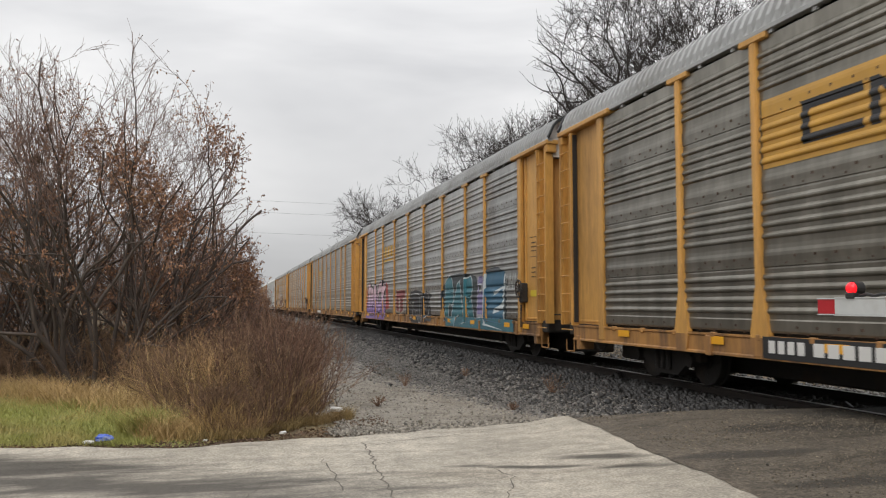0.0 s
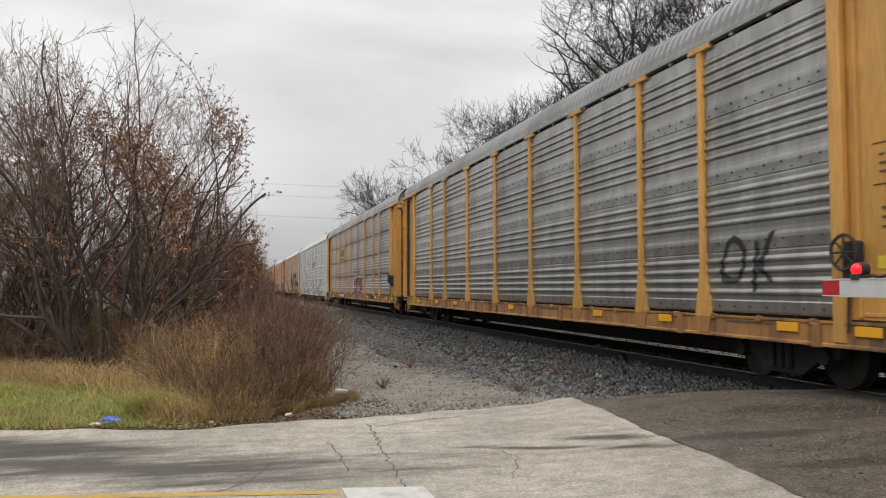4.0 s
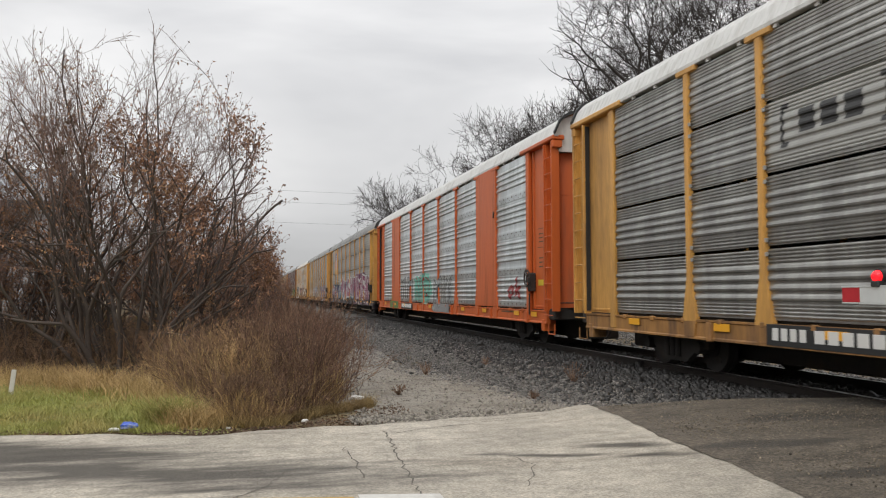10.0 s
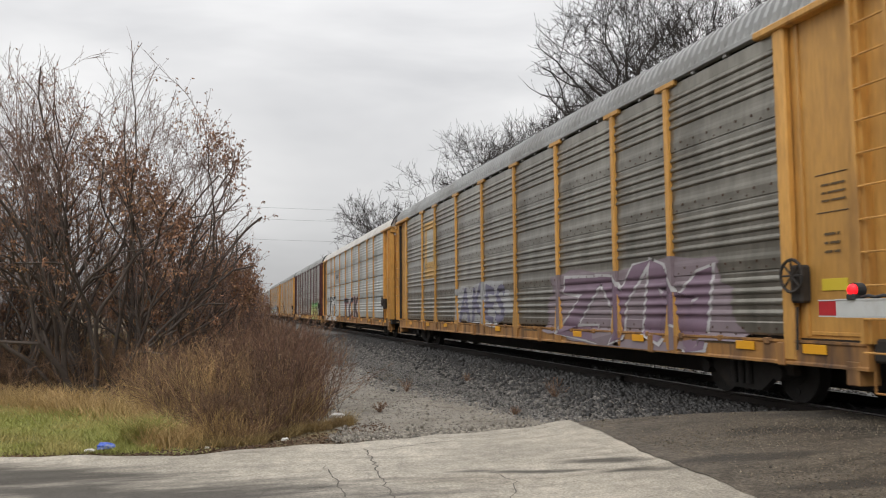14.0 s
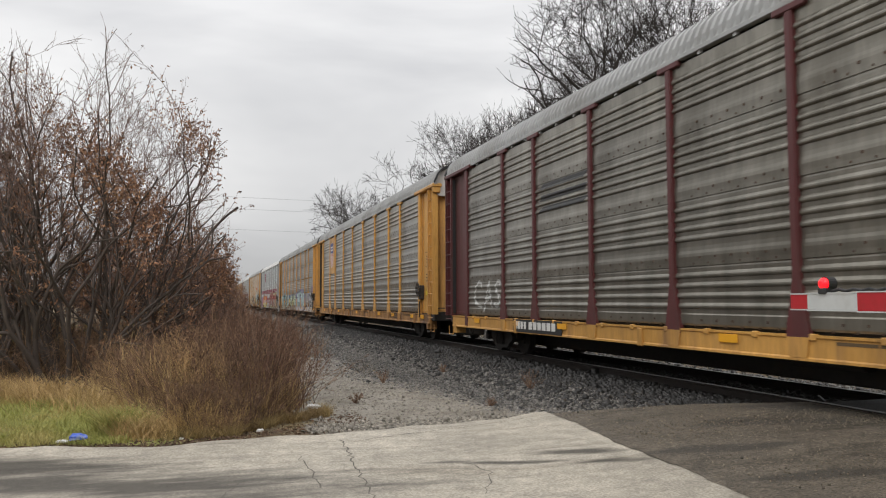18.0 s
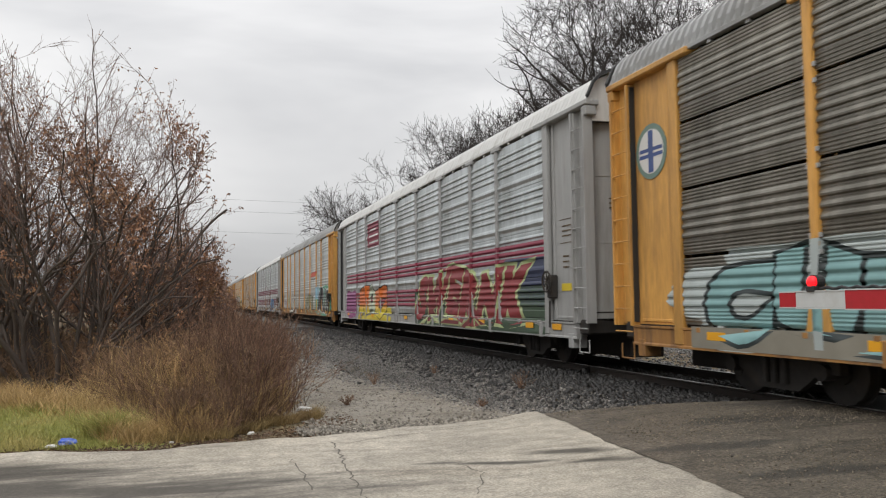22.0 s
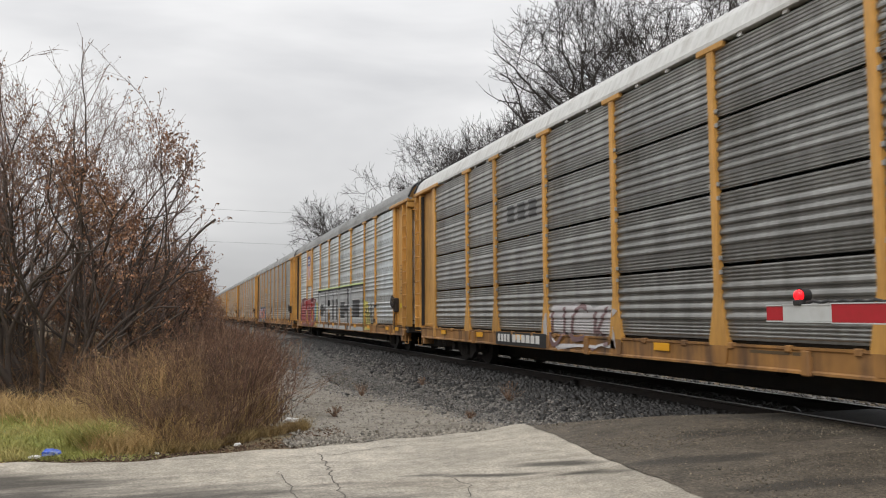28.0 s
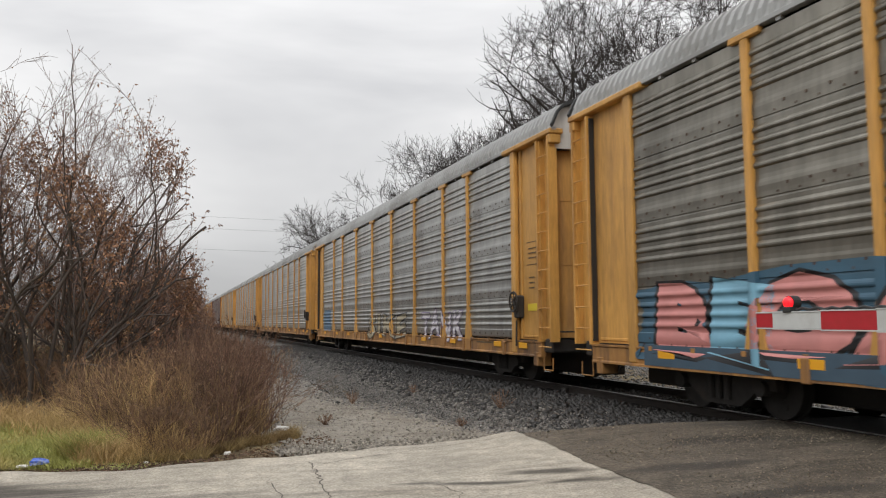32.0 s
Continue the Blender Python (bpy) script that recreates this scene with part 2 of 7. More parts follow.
LITTER = material("brown_leaf_litter", (0.13, 0.078, 0.046), (0.085, 0.054, 0.036), 0.9, 0, 2, (1, 1, 1), (0.20, 0.13, 0.07), 1.1, 0.4, 0, 1, 0.5, True)


def wet(m, spots):
    """Damp streaks that dry out unevenly: each spot has its middle, its reach along and across, and its depth."""
    n, l = m.node_tree.nodes, m.node_tree.links
    p = n["Principled BSDF"]
    co = n.new("ShaderNodeTexCoord")
    st = n.new("ShaderNodeMapping")
    st.inputs["Scale"].default_value = (0.7, 3.4, 1)
    st.inputs["Rotation"].default_value = (0, 0, radians(17))
    tx = n.new("ShaderNodeTexNoise")
    tx.inputs["Scale"].default_value, tx.inputs["Detail"].default_value = 1.6, 5.0
    l.new(co.outputs["Object"], st.inputs["Vector"])
    l.new(st.outputs["Vector"], tx.inputs["Vector"])
    total = None
    for cx, cy, rx, ry, depth in spots:
        mp = n.new("ShaderNodeMapping")
        mp.vector_type = "TEXTURE"
        mp.inputs["Location"].default_value, mp.inputs["Scale"].default_value = (cx, cy, 0), (rx, ry, 100)
        mp.inputs["Rotation"].default_value = (0, 0, radians(-17))
        gr = n.new("ShaderNodeTexGradient")
        gr.gradient_type = "SPHERICAL"
        l.new(co.outputs["Object"], mp.inputs["Vector"])
        l.new(mp.outputs["Vector"], gr.inputs["Vector"])
        k = n.new("ShaderNodeMath")
        k.operation = "MULTIPLY"
        k.inputs[1].default_value = depth
        l.new(gr.outputs["Fac"], k.inputs[0])
        if total is None:
            total = k.outputs[0]
        else:
            s = n.new("ShaderNodeMath")
            s.operation = "MAXIMUM"
            l.new(total, s.inputs[0])
            l.new(k.outputs[0], s.inputs[1])
            total = s.outputs[0]
    add = n.new("ShaderNodeMath")
    add.operation = "ADD"
    l.new(total, add.inputs[0])
    l.new(tx.outputs["Fac"], add.inputs[1])
    mr = n.new("ShaderNodeMapRange")
    mr.inputs["From Min"].default_value, mr.inputs["From Max"].default_value = 0.58, 0.95
    mr.inputs["To Min"].default_value, mr.inputs["To Max"].default_value = 0.0, 0.85
    l.new(add.outputs[0], mr.inputs["Value"])
    mx = n.new("ShaderNodeMix")
    mx.data_type = "RGBA"
    l.new(mr.outputs["Result"], mx.inputs["Factor"])
    old = p.inputs["Base Color"].links[0].from_socket
    l.new(old, mx.inputs["A"])
    mx.inputs["B"].default_value = (0.045, 0.04, 0.034, 1)
    l.new(mx.outputs["Result"], p.inputs["Base Color"])


wet(ROADTOP, ((-2.7, 8.7, 3.2, 0.85, 0.9), (-0.6, 7.3, 3.6, 1.1, 0.5), (-1.4, 7.8, 2.8, 0.8, 0.55), (-6, 8, 4, 2, 0.5), (3.6, 7.45, 0.75, 0.2, 0.75), (2.75, 7.3, 0.8, 0.12, 0.7), (3.75, 6.9, 0.6, 0.15, 0.5)))
wet(PATCH, ((4.9, 6.8, 1.0, 0.24, 0.95), (4.95, 5.55, 1.0, 0.22, 0.95), (6.2, 7.8, 1.4, 0.4, 0.7), (7.3, 8.7, 1.4, 0.6, 0.6)))


def plain(name, colour, rough=0.6, metal=0.0, glow=0.0):
    m = bpy.data.materials.new(name)
    m.use_nodes = True
    p = m.node_tree.nodes["Principled BSDF"]
    p.inputs["Base Color"].default_value = (*colour, 1)
    p.inputs["Roughness"].default_value, p.inputs["Metallic"].default_value = rough, metal
    if glow:
        p.inputs["Emission Color"].default_value, p.inputs["Emission Strength"].default_value = (*colour, 1), glow
    return m


SPRAY = {}


def spray(colour):
    """Sprayed paint of one colour, uneven and a little faded."""
    if colour not in SPRAY:
        c = colour
        SPRAY[colour] = material("sprayed_paint", c, tuple(v * 0.8 for v in c), 0.5, 0, 2.5, (1, 1, 1),
                                 tuple(v * 0.7 + 0.03 for v in c), 0.8, 0.4, 0.04)
    return SPRAY[colour]


# ---- mesh helpers ----
class Form:
    """Collects the corners and faces of one mesh."""

    def __init__(self):
        self.v, self.f = [], []

    def add(self, verts, faces, m=None):
        k = len(self.v)
        self.v += [tuple(m @ Vector(c)) for c in verts] if m else [tuple(c) for c in verts]
        self.f += [tuple(i + k for i in face) for face in faces]
        return self

    def box(self, x0, x1, y0, y1, z0, z1, c=0.0, m=None):
        """A box, its edges cut by c."""
        if not c:
            vs = [(x, y, z) for x in (x0, x1) for y in (y0, y1) for z in (z0, z1)]
            return self.add(vs, [(0, 1, 3, 2), (4, 6, 7, 5), (0, 4, 5, 1), (2, 3, 7, 6), (0, 2, 6, 4), (1, 5, 7, 3)], m)
        vs, at = [], {}
        lo, hi = (x0, y0, z0), (x1, y1, z1)
        for s in range(8):
            sg = (s & 1, s >> 1 & 1, s >> 2 & 1)
            for ax in range(3):
                at[s, ax] = len(vs)
                vs.append(tuple((hi[k] if sg[k] else lo[k]) if k == ax else (hi[k] - c if sg[k] else lo[k] + c) for k in range(3)))
        fs = []
        for ax in range(3):
            u, w = (ax + 1) % 3, (ax + 2) % 3
            for side in (0, 1):
                q = [side << ax | (a << u) | (b << w) for a, b in ((0, 0), (1, 0), (1, 1), (0, 1))]
                q = q if side else q[::-1]
                fs.append([at[s, ax] for s in q])
            for a in (0, 1):
                for b in (0, 1):
                    s0 = a << u | b << w
                    s1 = s0 | 1 << ax
                    e = [at[s0, u], at[s1, u], at[s1, w], at[s0, w]]
                    fs.append(e if a == b else e[::-1])
        for s in range(8):
            t = [at[s, 0], at[s, 1], at[s, 2]]
            fs.append(t if bin(s).count("1") % 2 else t[::-1])
        return self.add(vs, fs, m)

    def prism(self, outline, axis, a, b, m=None):
        """A flat outline, counter-clockwise or not, drawn out along an axis from a to b."""
        n = len(outline)
        put = {"x": lambda p, h: (h, p[0], p[1]), "y": lambda p, h: (p[0], h, p[1]), "z": lambda p, h: (p[0], p[1], h)}[axis]
        vs = [put(p, h) for h in (a, b) for p in outline]
        fs = [tuple(range(n))[::-1], tuple(range(n, 2 * n))] + [(i, (i + 1) % n, n + (i + 1) % n, n + i) for i in range(n)]
        return self.add(vs, fs, m)

    def rod(self, p, q, r, sides=6, r2=None):
        p, q = Vector(p), Vector(q)
        d = (q - p).normalized()
        u = d.orthogonal().normalized()
        w = d.cross(u)
        vs = []
        for c, rr in ((p, r), (q, r if r2 is None else r2)):
            vs += [c + rr * (math.cos(2 * math.pi * k / sides) * u + math.sin(2 * math.pi * k / sides) * w) for k in range(sides)]
        fs = [(i, (i + 1) % sides, sides + (i + 1) % sides, sides + i) for i in range(sides)]
        return self.add(vs, fs + [tuple(range(sides))[::-1], tuple(range(sides, 2 * sides))])

    def strip(self, line, y0, y1, m=None):
        """A sheet: a line of (x, z) drawn out along y."""
        n = len(line)
        vs = [(x, y, z) for y in (y0, y1) for x, z in line]
        return self.add(vs, [(i, i + 1, n + i + 1, n + i) for i in range(n - 1)], m)

    def mesh(self, name, mat=None):
        me = bpy.data.meshes.new(name)
        me.from_pydata(self.v, [], self.f)
        if mat:
            me.materials.append(mat)
        bm = bmesh.new()
        bm.from_mesh(me)
        bmesh.ops.recalc_face_normals(bm, faces=bm.faces)
        bm.to_mesh(me)
        bm.free()
        return me


def quick_mesh(name, verts, faces, mat, smooth=False):
    """A mesh from arrays: corners (n, 3) and faces of one size (m, k)."""
    me = bpy.data.meshes.new(name)
    verts, faces = np.asarray(verts, np.float32), np.asarray(faces, np.int32)
    me.vertices.add(len(verts))
    me.vertices.foreach_set("co", verts.ravel())
    me.loops.add(faces.size)
    me.loops.foreach_set("vertex_index", faces.ravel())
    me.polygons.add(len(faces))
    me.polygons.foreach_set("loop_start", np.arange(len(faces), dtype=np.int32) * faces.shape[1])
    me.polygons.foreach_set("loop_total", np.full(len(faces), faces.shape[1], np.int32))
    me.materials.append(mat)
    me.update(calc_edges=True)
    me.validate()
    if smooth:
        me.polygons.foreach_set("use_smooth", np.ones(len(faces), bool))
    return me


def part(name, form, mat, parent, label="", at=None):
    """Links a form or a mesh as ONE mesh object under a thing or part; the material sits on the object."""
    me = form.mesh(name) if isinstance(form, Form) else form
    if not me.materials:
        me.materials.append(mat)
    ob = new(name, me)
    if me.materials[0] != mat:
        ob.material_slots[0].link = "OBJECT"
        ob.material_slots[0].material = mat
    ob.parent = parent
    if at is not None:
        ob.matrix_basis = at
    if label:
        ob["label"] = label
    return ob


def tubes(name, segs, mat, sides=3):
    """One mesh of thin tapering tubes: rows of start, end, radius at start, radius at end."""
    s = np.asarray(segs, float)
    p, q, r0, r1 = s[:, :3], s[:, 3:6], s[:, 6], s[:, 7]
    d = q - p
    d /= np.linalg.norm(d, axis=1, keepdims=True) + 1e-9
    ref = np.where(np.abs(d[:, 2:3]) < 0.9, [[0, 0, 1.0]], [[1.0, 0, 0]])
    u = np.cross(d, ref)
    u /= np.linalg.norm(u, axis=1, keepdims=True) + 1e-9
    w = np.cross(d, u)
    ang = 2 * np.pi * np.arange(sides) / sides
    ring = np.cos(ang)[None, :, None] * u[:, None] + np.sin(ang)[None, :, None] * w[:, None]
    a = p[:, None] + ring * r0[:, None, None]
    b = q[:, None] + ring * r1[:, None, None]
    v = np.concatenate([a, b], 1).reshape(-1, 3)
    base = (np.arange(len(s)) * 2 * sides)[:, None, None]
    k = np.arange(sides)
    quad = np.stack([k, (k + 1) % sides, sides + (k + 1) % sides, sides + k], 1)[None]
    return quick_mesh(name, v, (base + quad).reshape(-1, 4), mat)


# ---- the ground ----
def smooth_step(x, a, b):
    t = np.clip((np.asarray(x, float) - a) / (b - a), 0, 1)
    return t * t * (3 - 2 * t)


def road_z(x):
    """The road rises a little to the crossing and falls again behind it."""
    return -0.19 + 0.165 * smooth_step(x, 2.5, 6.6) - 0.165 * smooth_step(x, 11.0, 16.0)


def ground_z(x, y):
    """Lie of the land: level, with a low bed under the track."""
    x, y = np.asarray(x, float), np.asarray(y, float)
    return -0.24 - 0.14 * smooth_step(x, 1.5, 4.2) * smooth_step(y, 10, 13) + 0.02 * np.sin(x * 0.9 + 1.3) * np.cos(y * 0.7) \
        - 0.35 * smooth_step(x, 14, 20)


def far_edge(x):
    """Where the old road surface ends towards the shrubs."""
    x = np.asarray(x, float)
    return np.where(x < -0.6, 9.25 - 0.27 * (x + 0.6), 9.25 + 0.14 * (x + 0.6)) + 0.05 * np.sin(3.1 * x) + 0.035 * np.sin(7.7 * x + 1)


def sheet(name, xs, ys_of, zfun, mat, label, kind="structure", category=""):
    """A sheet over stations xs; ys_of gives the same number of ys at each."""
    rows = [ys_of(x) for x in xs]
    v = [(x, y, float(zfun(x, y))) for x, r in zip(xs, rows) for y in r]
    n = len(rows[0])
    f = [(i * n + j, (i + 1) * n + j, (i + 1) * n + j + 1, i * n + j + 1) for i in range(len(xs) - 1) for j in range(n - 1)]
    return tagged(new(name, quick_mesh(name, v, f, mat, True)), label, category or name, kind=kind)


def stations(*runs):
    out = []
    for a, b, n in runs:
        out += list(np.linspace(a, b, n, endpoint=False))
    return out + [runs[-1][1]]


GX = stations((-2500, -300, 6), (-300, -40, 14), (-40, -8, 24), (-8, 20, 84), (20, 60, 12), (60, 300, 8), (300, 2500, 6))
GY = stations((-2500, -300, 6), (-300, -30, 12), (-30, 6, 20), (6, 40, 90), (40, 120, 40), (120, 400, 20), (400, 2500, 8))
sheet("ground", GX, lambda x: GY, ground_z, SOIL, "flat ground of leafy soil and dead grass")

LX = stations((-60, -8, 26), (-8, 0.2, 40))


def lawn_ys(x):
    e = far_edge(x) + 0.22 + 0.05 * math.sin(5 * x)
    return [e + k * (4.6 + 0.5 * math.sin(1.3 * x) + 2.5 * float(smooth_step(-x, 2, 8)) - 3.2 * float(smooth_step(x, -2.0, 0.2))) / 8 for k in range(9)]


sheet("lawn_verge", LX, lawn_ys, lambda x, y: ground_z(x, y) + 0.012, LAWN, "short green grass verge along the road", category="grass verge")
TRACK_EDGE = ([9, 11, 13, 15, 16.7, 18, 20, 30, 60], [4.6, 4.45, 4.35, 3.9, 3.3, 2.7, 2.6, 3.2, 3.6])   # where the heaped stones begin
gv, n_row = [], 16
gy = np.linspace(9.0, 24, 80)
for y in gy:
    lo = 1.25 + 0.12 * math.sin(3 * y) + 0.1 * math.sin(7.3 * y) + 0.05 * (y - 9)
    hi = float(np.interp(y, *TRACK_EDGE)) + 0.9
    gv += [(x, y, float(ground_z(x, y)) + 0.016) for x in np.linspace(lo, hi, n_row)]
gf = [(i * n_row + j, i * n_row + j + 1, (i + 1) * n_row + j + 1, (i + 1) * n_row + j) for i in range(len(gy) - 1) for j in range(n_row - 1)]
tagged(new("gravel_track", quick_mesh("gravel_track", gv, gf, GRAVEL, True)), "worn pale gravel beside the crossing", "gravel", kind="structure")
RX = stations((-400, -40, 12), (-40, -6, 30), (-6, 4.36, 90))
sheet("road", RX, lambda x: list(np.linspace(2.9 - 0.2 * min(x, 0), float(far_edge(x)), 14)), lambda x, y: road_z(x), ROADTOP,
      "old pale grey asphalt road, cracked and streaked with damp")


def apron_left(y):
    return 4.36 - 0.085 * (9.74 - y) + 0.025 * math.sin(2.3 * y) + 0.012 * math.sin(7.1 * y + 1) + 0.01 * math.sin(17 * y)


av = []
for a in np.linspace(0, 1, 120):
    for b in np.linspace(0, 1, 24):
        y = -1.5 + (9.74 + 1.5) * a
        x = apron_left(y) + (7.82 - apron_left(y)) * b
        y -= a * 0.21 * max(0.0, x - 4.36)
        av.append((x, y, float(road_z(x)) + 0.006 + 0.004 * math.sin(3 * y)))
af = [(i * 24 + k, i * 24 + k + 1, (i + 1) * 24 + k + 1, (i + 1) * 24 + k) for i in range(119) for k in range(23)]
tagged(new("crossing_apron", quick_mesh("crossing_apron", av, af, PATCH, True)), "dark coarse asphalt apron at the railway crossing", "road", kind="structure")
sheet("crossing_infill", stations((7.96, 9.28, 8)), lambda x: list(np.linspace(-1.5, 8.95, 14)), lambda x, y: -0.012, OILBED_SHADE,
      "oily asphalt between the crossing's rails, blackened for the train's shade", category="road")
sheet("crossing_apron_beyond", stations((9.42, 18, 16)), lambda x: list(np.linspace(-1.5, 9.0, 12)), lambda x, y: road_z(x) - 0.25 * float(smooth_step(x, 9.8, 12.0)), BALLAST_BED,
      "wet stony ground behind the railway crossing", category="ground")

PAINT_Y = material("worn_yellow_line_paint", (0.55, 0.33, 0.05), (0.45, 0.27, 0.05), 0.6, 0, 20, (1, 1, 1), (0.3, 0.25, 0.17), 3, 0.35, 0.2, 60)
PAINT_W = material("worn_white_line_paint", (0.60, 0.59, 0.55), (0.5, 0.48, 0.45), 0.6, 0, 20, (1, 1, 1), (0.34, 0.32, 0.29), 3, 0.35, 0.2, 60)
for k in (0, 1):
    sheet("yellow_line", stations((-60, -5, 20), (-5, 0.78, 20)), lambda x: [6.17 - 0.2 * (x - 0.8) - 0.22 * k - 0.11, 6.17 - 0.2 * (x - 0.8) - 0.22 * k],
          lambda x, y: road_z(x) + 0.004, PAINT_Y, "worn yellow centre line painted on the road", category="road marking")
sheet("stop_line", stations((0.82, 1.44, 6)), lambda x: list(np.linspace(3.1, 6.24 - 0.2 * (x - 0.8), 8)), lambda x, y: road_z(x) + 0.004, PAINT_W,
      "worn white stop line painted across the lane", category="road marking")

# cracks in the road
CRACK = plain("crack_filling", (0.12, 0.108, 0.09), 0.9)


def crack(points, width, seed):
    rnd = random.Random(seed)
    line = []
    for (x0, y0), (x1, y1) in zip(points, points[1:]):
        n = max(2, int(math.hypot(x1 - x0, y1 - y0) / 0.09))
        line += [(x0 + (x1 - x0) * i / n + rnd.uniform(-0.028, 0.028), y0 + (y1 - y0) * i / n + rnd.uniform(-0.028, 0.028)) for i in range(n)]
    v, f = [], []
    for i, (x, y) in enumerate(line):
        w = width * rnd.uniform(0.4, 1.3)
        dx, dy = (line[min(i + 1, len(line) - 1)][0] - line[max(i - 1, 0)][0], line[min(i + 1, len(line) - 1)][1] - line[max(i - 1, 0)][1])
        k = math.hypot(dx, dy) or 1
        for s in (-1, 1):
            v.append((x - s * dy / k * w, y + s * dx / k * w, float(road_z(x)) + 0.0035))
    f = [(2 * i, 2 * i + 1, 2 * i + 3, 2 * i + 2) for i in range(len(line) - 1)]
    tagged(new("road_crack", quick_mesh("road_crack", v, f, CRACK)), "thin jagged crack in the pale asphalt", "crack", kind="structure")


crack([(1.48, 9.0), (1.42, 8.0), (1.34, 7.1), (1.30, 6.2), (1.2, 5.2)], 0.008, 1)
crack([(0.92, 8.15), (0.95, 7.4), (0.96, 6.7)], 0.006, 2)
crack([(-0.5, 6.0), (0.1, 6.6), (0.35, 7.3)], 0.005, 3)
crack([(2.2, 6.2), (2.5, 6.9), (2.4, 7.5)], 0.005, 4)
crack([(1.6, 8.9), (2.6, 9.3), (4.2, 9.7)], 0.006, 7)
crack([(4.7, 9.55), (5.4, 8.8), (5.9, 8.2)], 0.006, 6)

# ---- the railway ----
TRACK_X, GAUGE = 8.625, 1.435
bed = Form()
prof = [(3.6, -0.44), (4.6, -0.34), (5.5, -0.25), (6.6, -0.17), (7.2, -0.165), (10.1, -0.175), (10.7, -0.20), (12.4, -0.45), (19.0, -0.48)]
for y0, y1 in ((-700, -1.4), (8.9, 60), (60, 900)):
    bed.prism(prof + [(19.0, -0.9), (3.6, -0.9)], "y", y0, y1)
tagged(new("ballast_bed", bed.mesh("ballast_bed", BALLAST_BED)), "low bed of grey crushed stone under the track", "track bed", kind="structure")

track = tagged(new("railway_track"), "single railway track of steel rails on wooden sleepers", "railway track", kind="structure")
for sx in (-1, 1):
    cx = TRACK_X + sx * (GAUGE / 2 + 0.036)
    rail = Form()
    outline = [(-0.07, -0.17), (0.07, -0.17), (0.07, -0.155), (0.012, -0.13), (0.012, -0.045), (0.036, -0.03), (0.036, -0.006), (-0.036, -0.006), (-0.036, -0.03), (-0.012, -0.045), (-0.012, -0.13), (-0.07, -0.155)]
    rail.prism([(cx + a, b) for a, b in outline], "y", -700, 900)
    r_ob = part("rail", rail, RAIL, track, "rusty brown steel rail")
    part("railhead", Form().prism([(cx - 0.03, -0.007), (cx + 0.03, -0.007), (cx + 0.026, 0.0), (cx - 0.026, 0.0)], "y", -700, 900), RAILHEAD, r_ob, "polished running surface")
tie_mesh = Form().box(-1.3, 1.3, -0.115, 0.115, -0.33, -0.165, 0.012).mesh("sleeper", WOOD)
tie_y = [9.6 + 0.53 * k for k in range(223)]
for y in tie_y:
    part("sleeper", tie_mesh, WOOD, track, at=pose(TRACK_X, y, -0.01 * random.random(), 0, 0, random.uniform(-1, 1)))
rest = Form()
for y in [11.2 + 0.53 * k for k in range(220, 700)] + [-1.6 - 0.53 * k for k in range(200)]:
    rest.box(TRACK_X - 1.3, TRACK_X + 1.3, y - 0.115, y + 0.115, -0.33, -0.165)
tagged(part("sleeper_run", rest, WOOD, track), kind="stuff")


def stones(name, n, area, zfun, size, mat, label, seed):
    """Loose stones: n jittered blocks strewn by area(rng, n), one mesh."""
    rng = np.random.default_rng(seed)
    xy = area(rng, n)
    s = size * rng.lognormal(0, 0.35, (len(xy), 1, 1))
    corner = np.array([(x, y, z) for x in (-1, 1) for y in (-1, 1) for z in (-1, 1)], float)[None]
    v = corner * s * rng.uniform(0.45, 1.0, (len(xy), 8, 3)) * 0.5
    a = rng.uniform(0, 6.28, len(xy))
    tilt = rng.normal(0, 0.5, len(xy))
    v[..., 2], v[..., 0] = v[..., 2] * np.cos(tilt)[:, None] + v[..., 0] * np.sin(tilt)[:, None], v[..., 0] * np.cos(tilt)[:, None] - v[..., 2] * np.sin(tilt)[:, None]
    x = v[..., 0] * np.cos(a)[:, None] - v[..., 1] * np.sin(a)[:, None]
    y = v[..., 0] * np.sin(a)[:, None] + v[..., 1] * np.cos(a)[:, None]
    z0 = zfun(xy[:, 0], xy[:, 1])
    p = np.stack([x + xy[:, :1], y + xy[:, 1:2], v[..., 2] + z0[:, None] + 0.25 * s[:, :, 0]], -1)
    q = np.array([(0, 1, 3, 2), (4, 6, 7, 5), (0, 4, 5, 1), (2, 3, 7, 6), (0, 2, 6, 4), (1, 5, 7, 3)])
    f = (np.arange(len(xy)) * 8)[:, None, None] + q[None]
    return tagged(new(name, quick_mesh(name, p.reshape(-1, 3), f.reshape(-1, 4), mat)), label, "ballast", kind="stuff")


def bed_z(x, y):
    return np.maximum(np.interp(x, [a for a, b in prof], [b for a, b in prof]), ground_z(x, y))


def near_bed(rng, n):
    y = 8.9 + rng.power(0.55, n) * 44
    lo = np.interp(y, *TRACK_EDGE)
    xy = np.stack([lo + (6.3 - lo) * rng.random(n) + rng.normal(0, 0.18, n), y], 1)
    return xy[y > 9.76 - 0.21 * (xy[:, 0] - 4.36)]


def rail_bed(rng, n):
    x = np.where(rng.random(n) < 0.72, rng.triangular(4.9, 7.6, 7.8, n) + rng.normal(0, 0.12, n), rng.uniform(8.0, 9.2, n))
    y = 8.8 + rng.power(0.6, n) * 42
    return np.stack([x, y], 1)[y > 9.78 - 0.21 * (x - 4.36)]


def far_bed(rng, n):
    return np.stack([rng.uniform(9.4, 17.0, n), 1 + rng.power(0.8, n) * 48], 1)


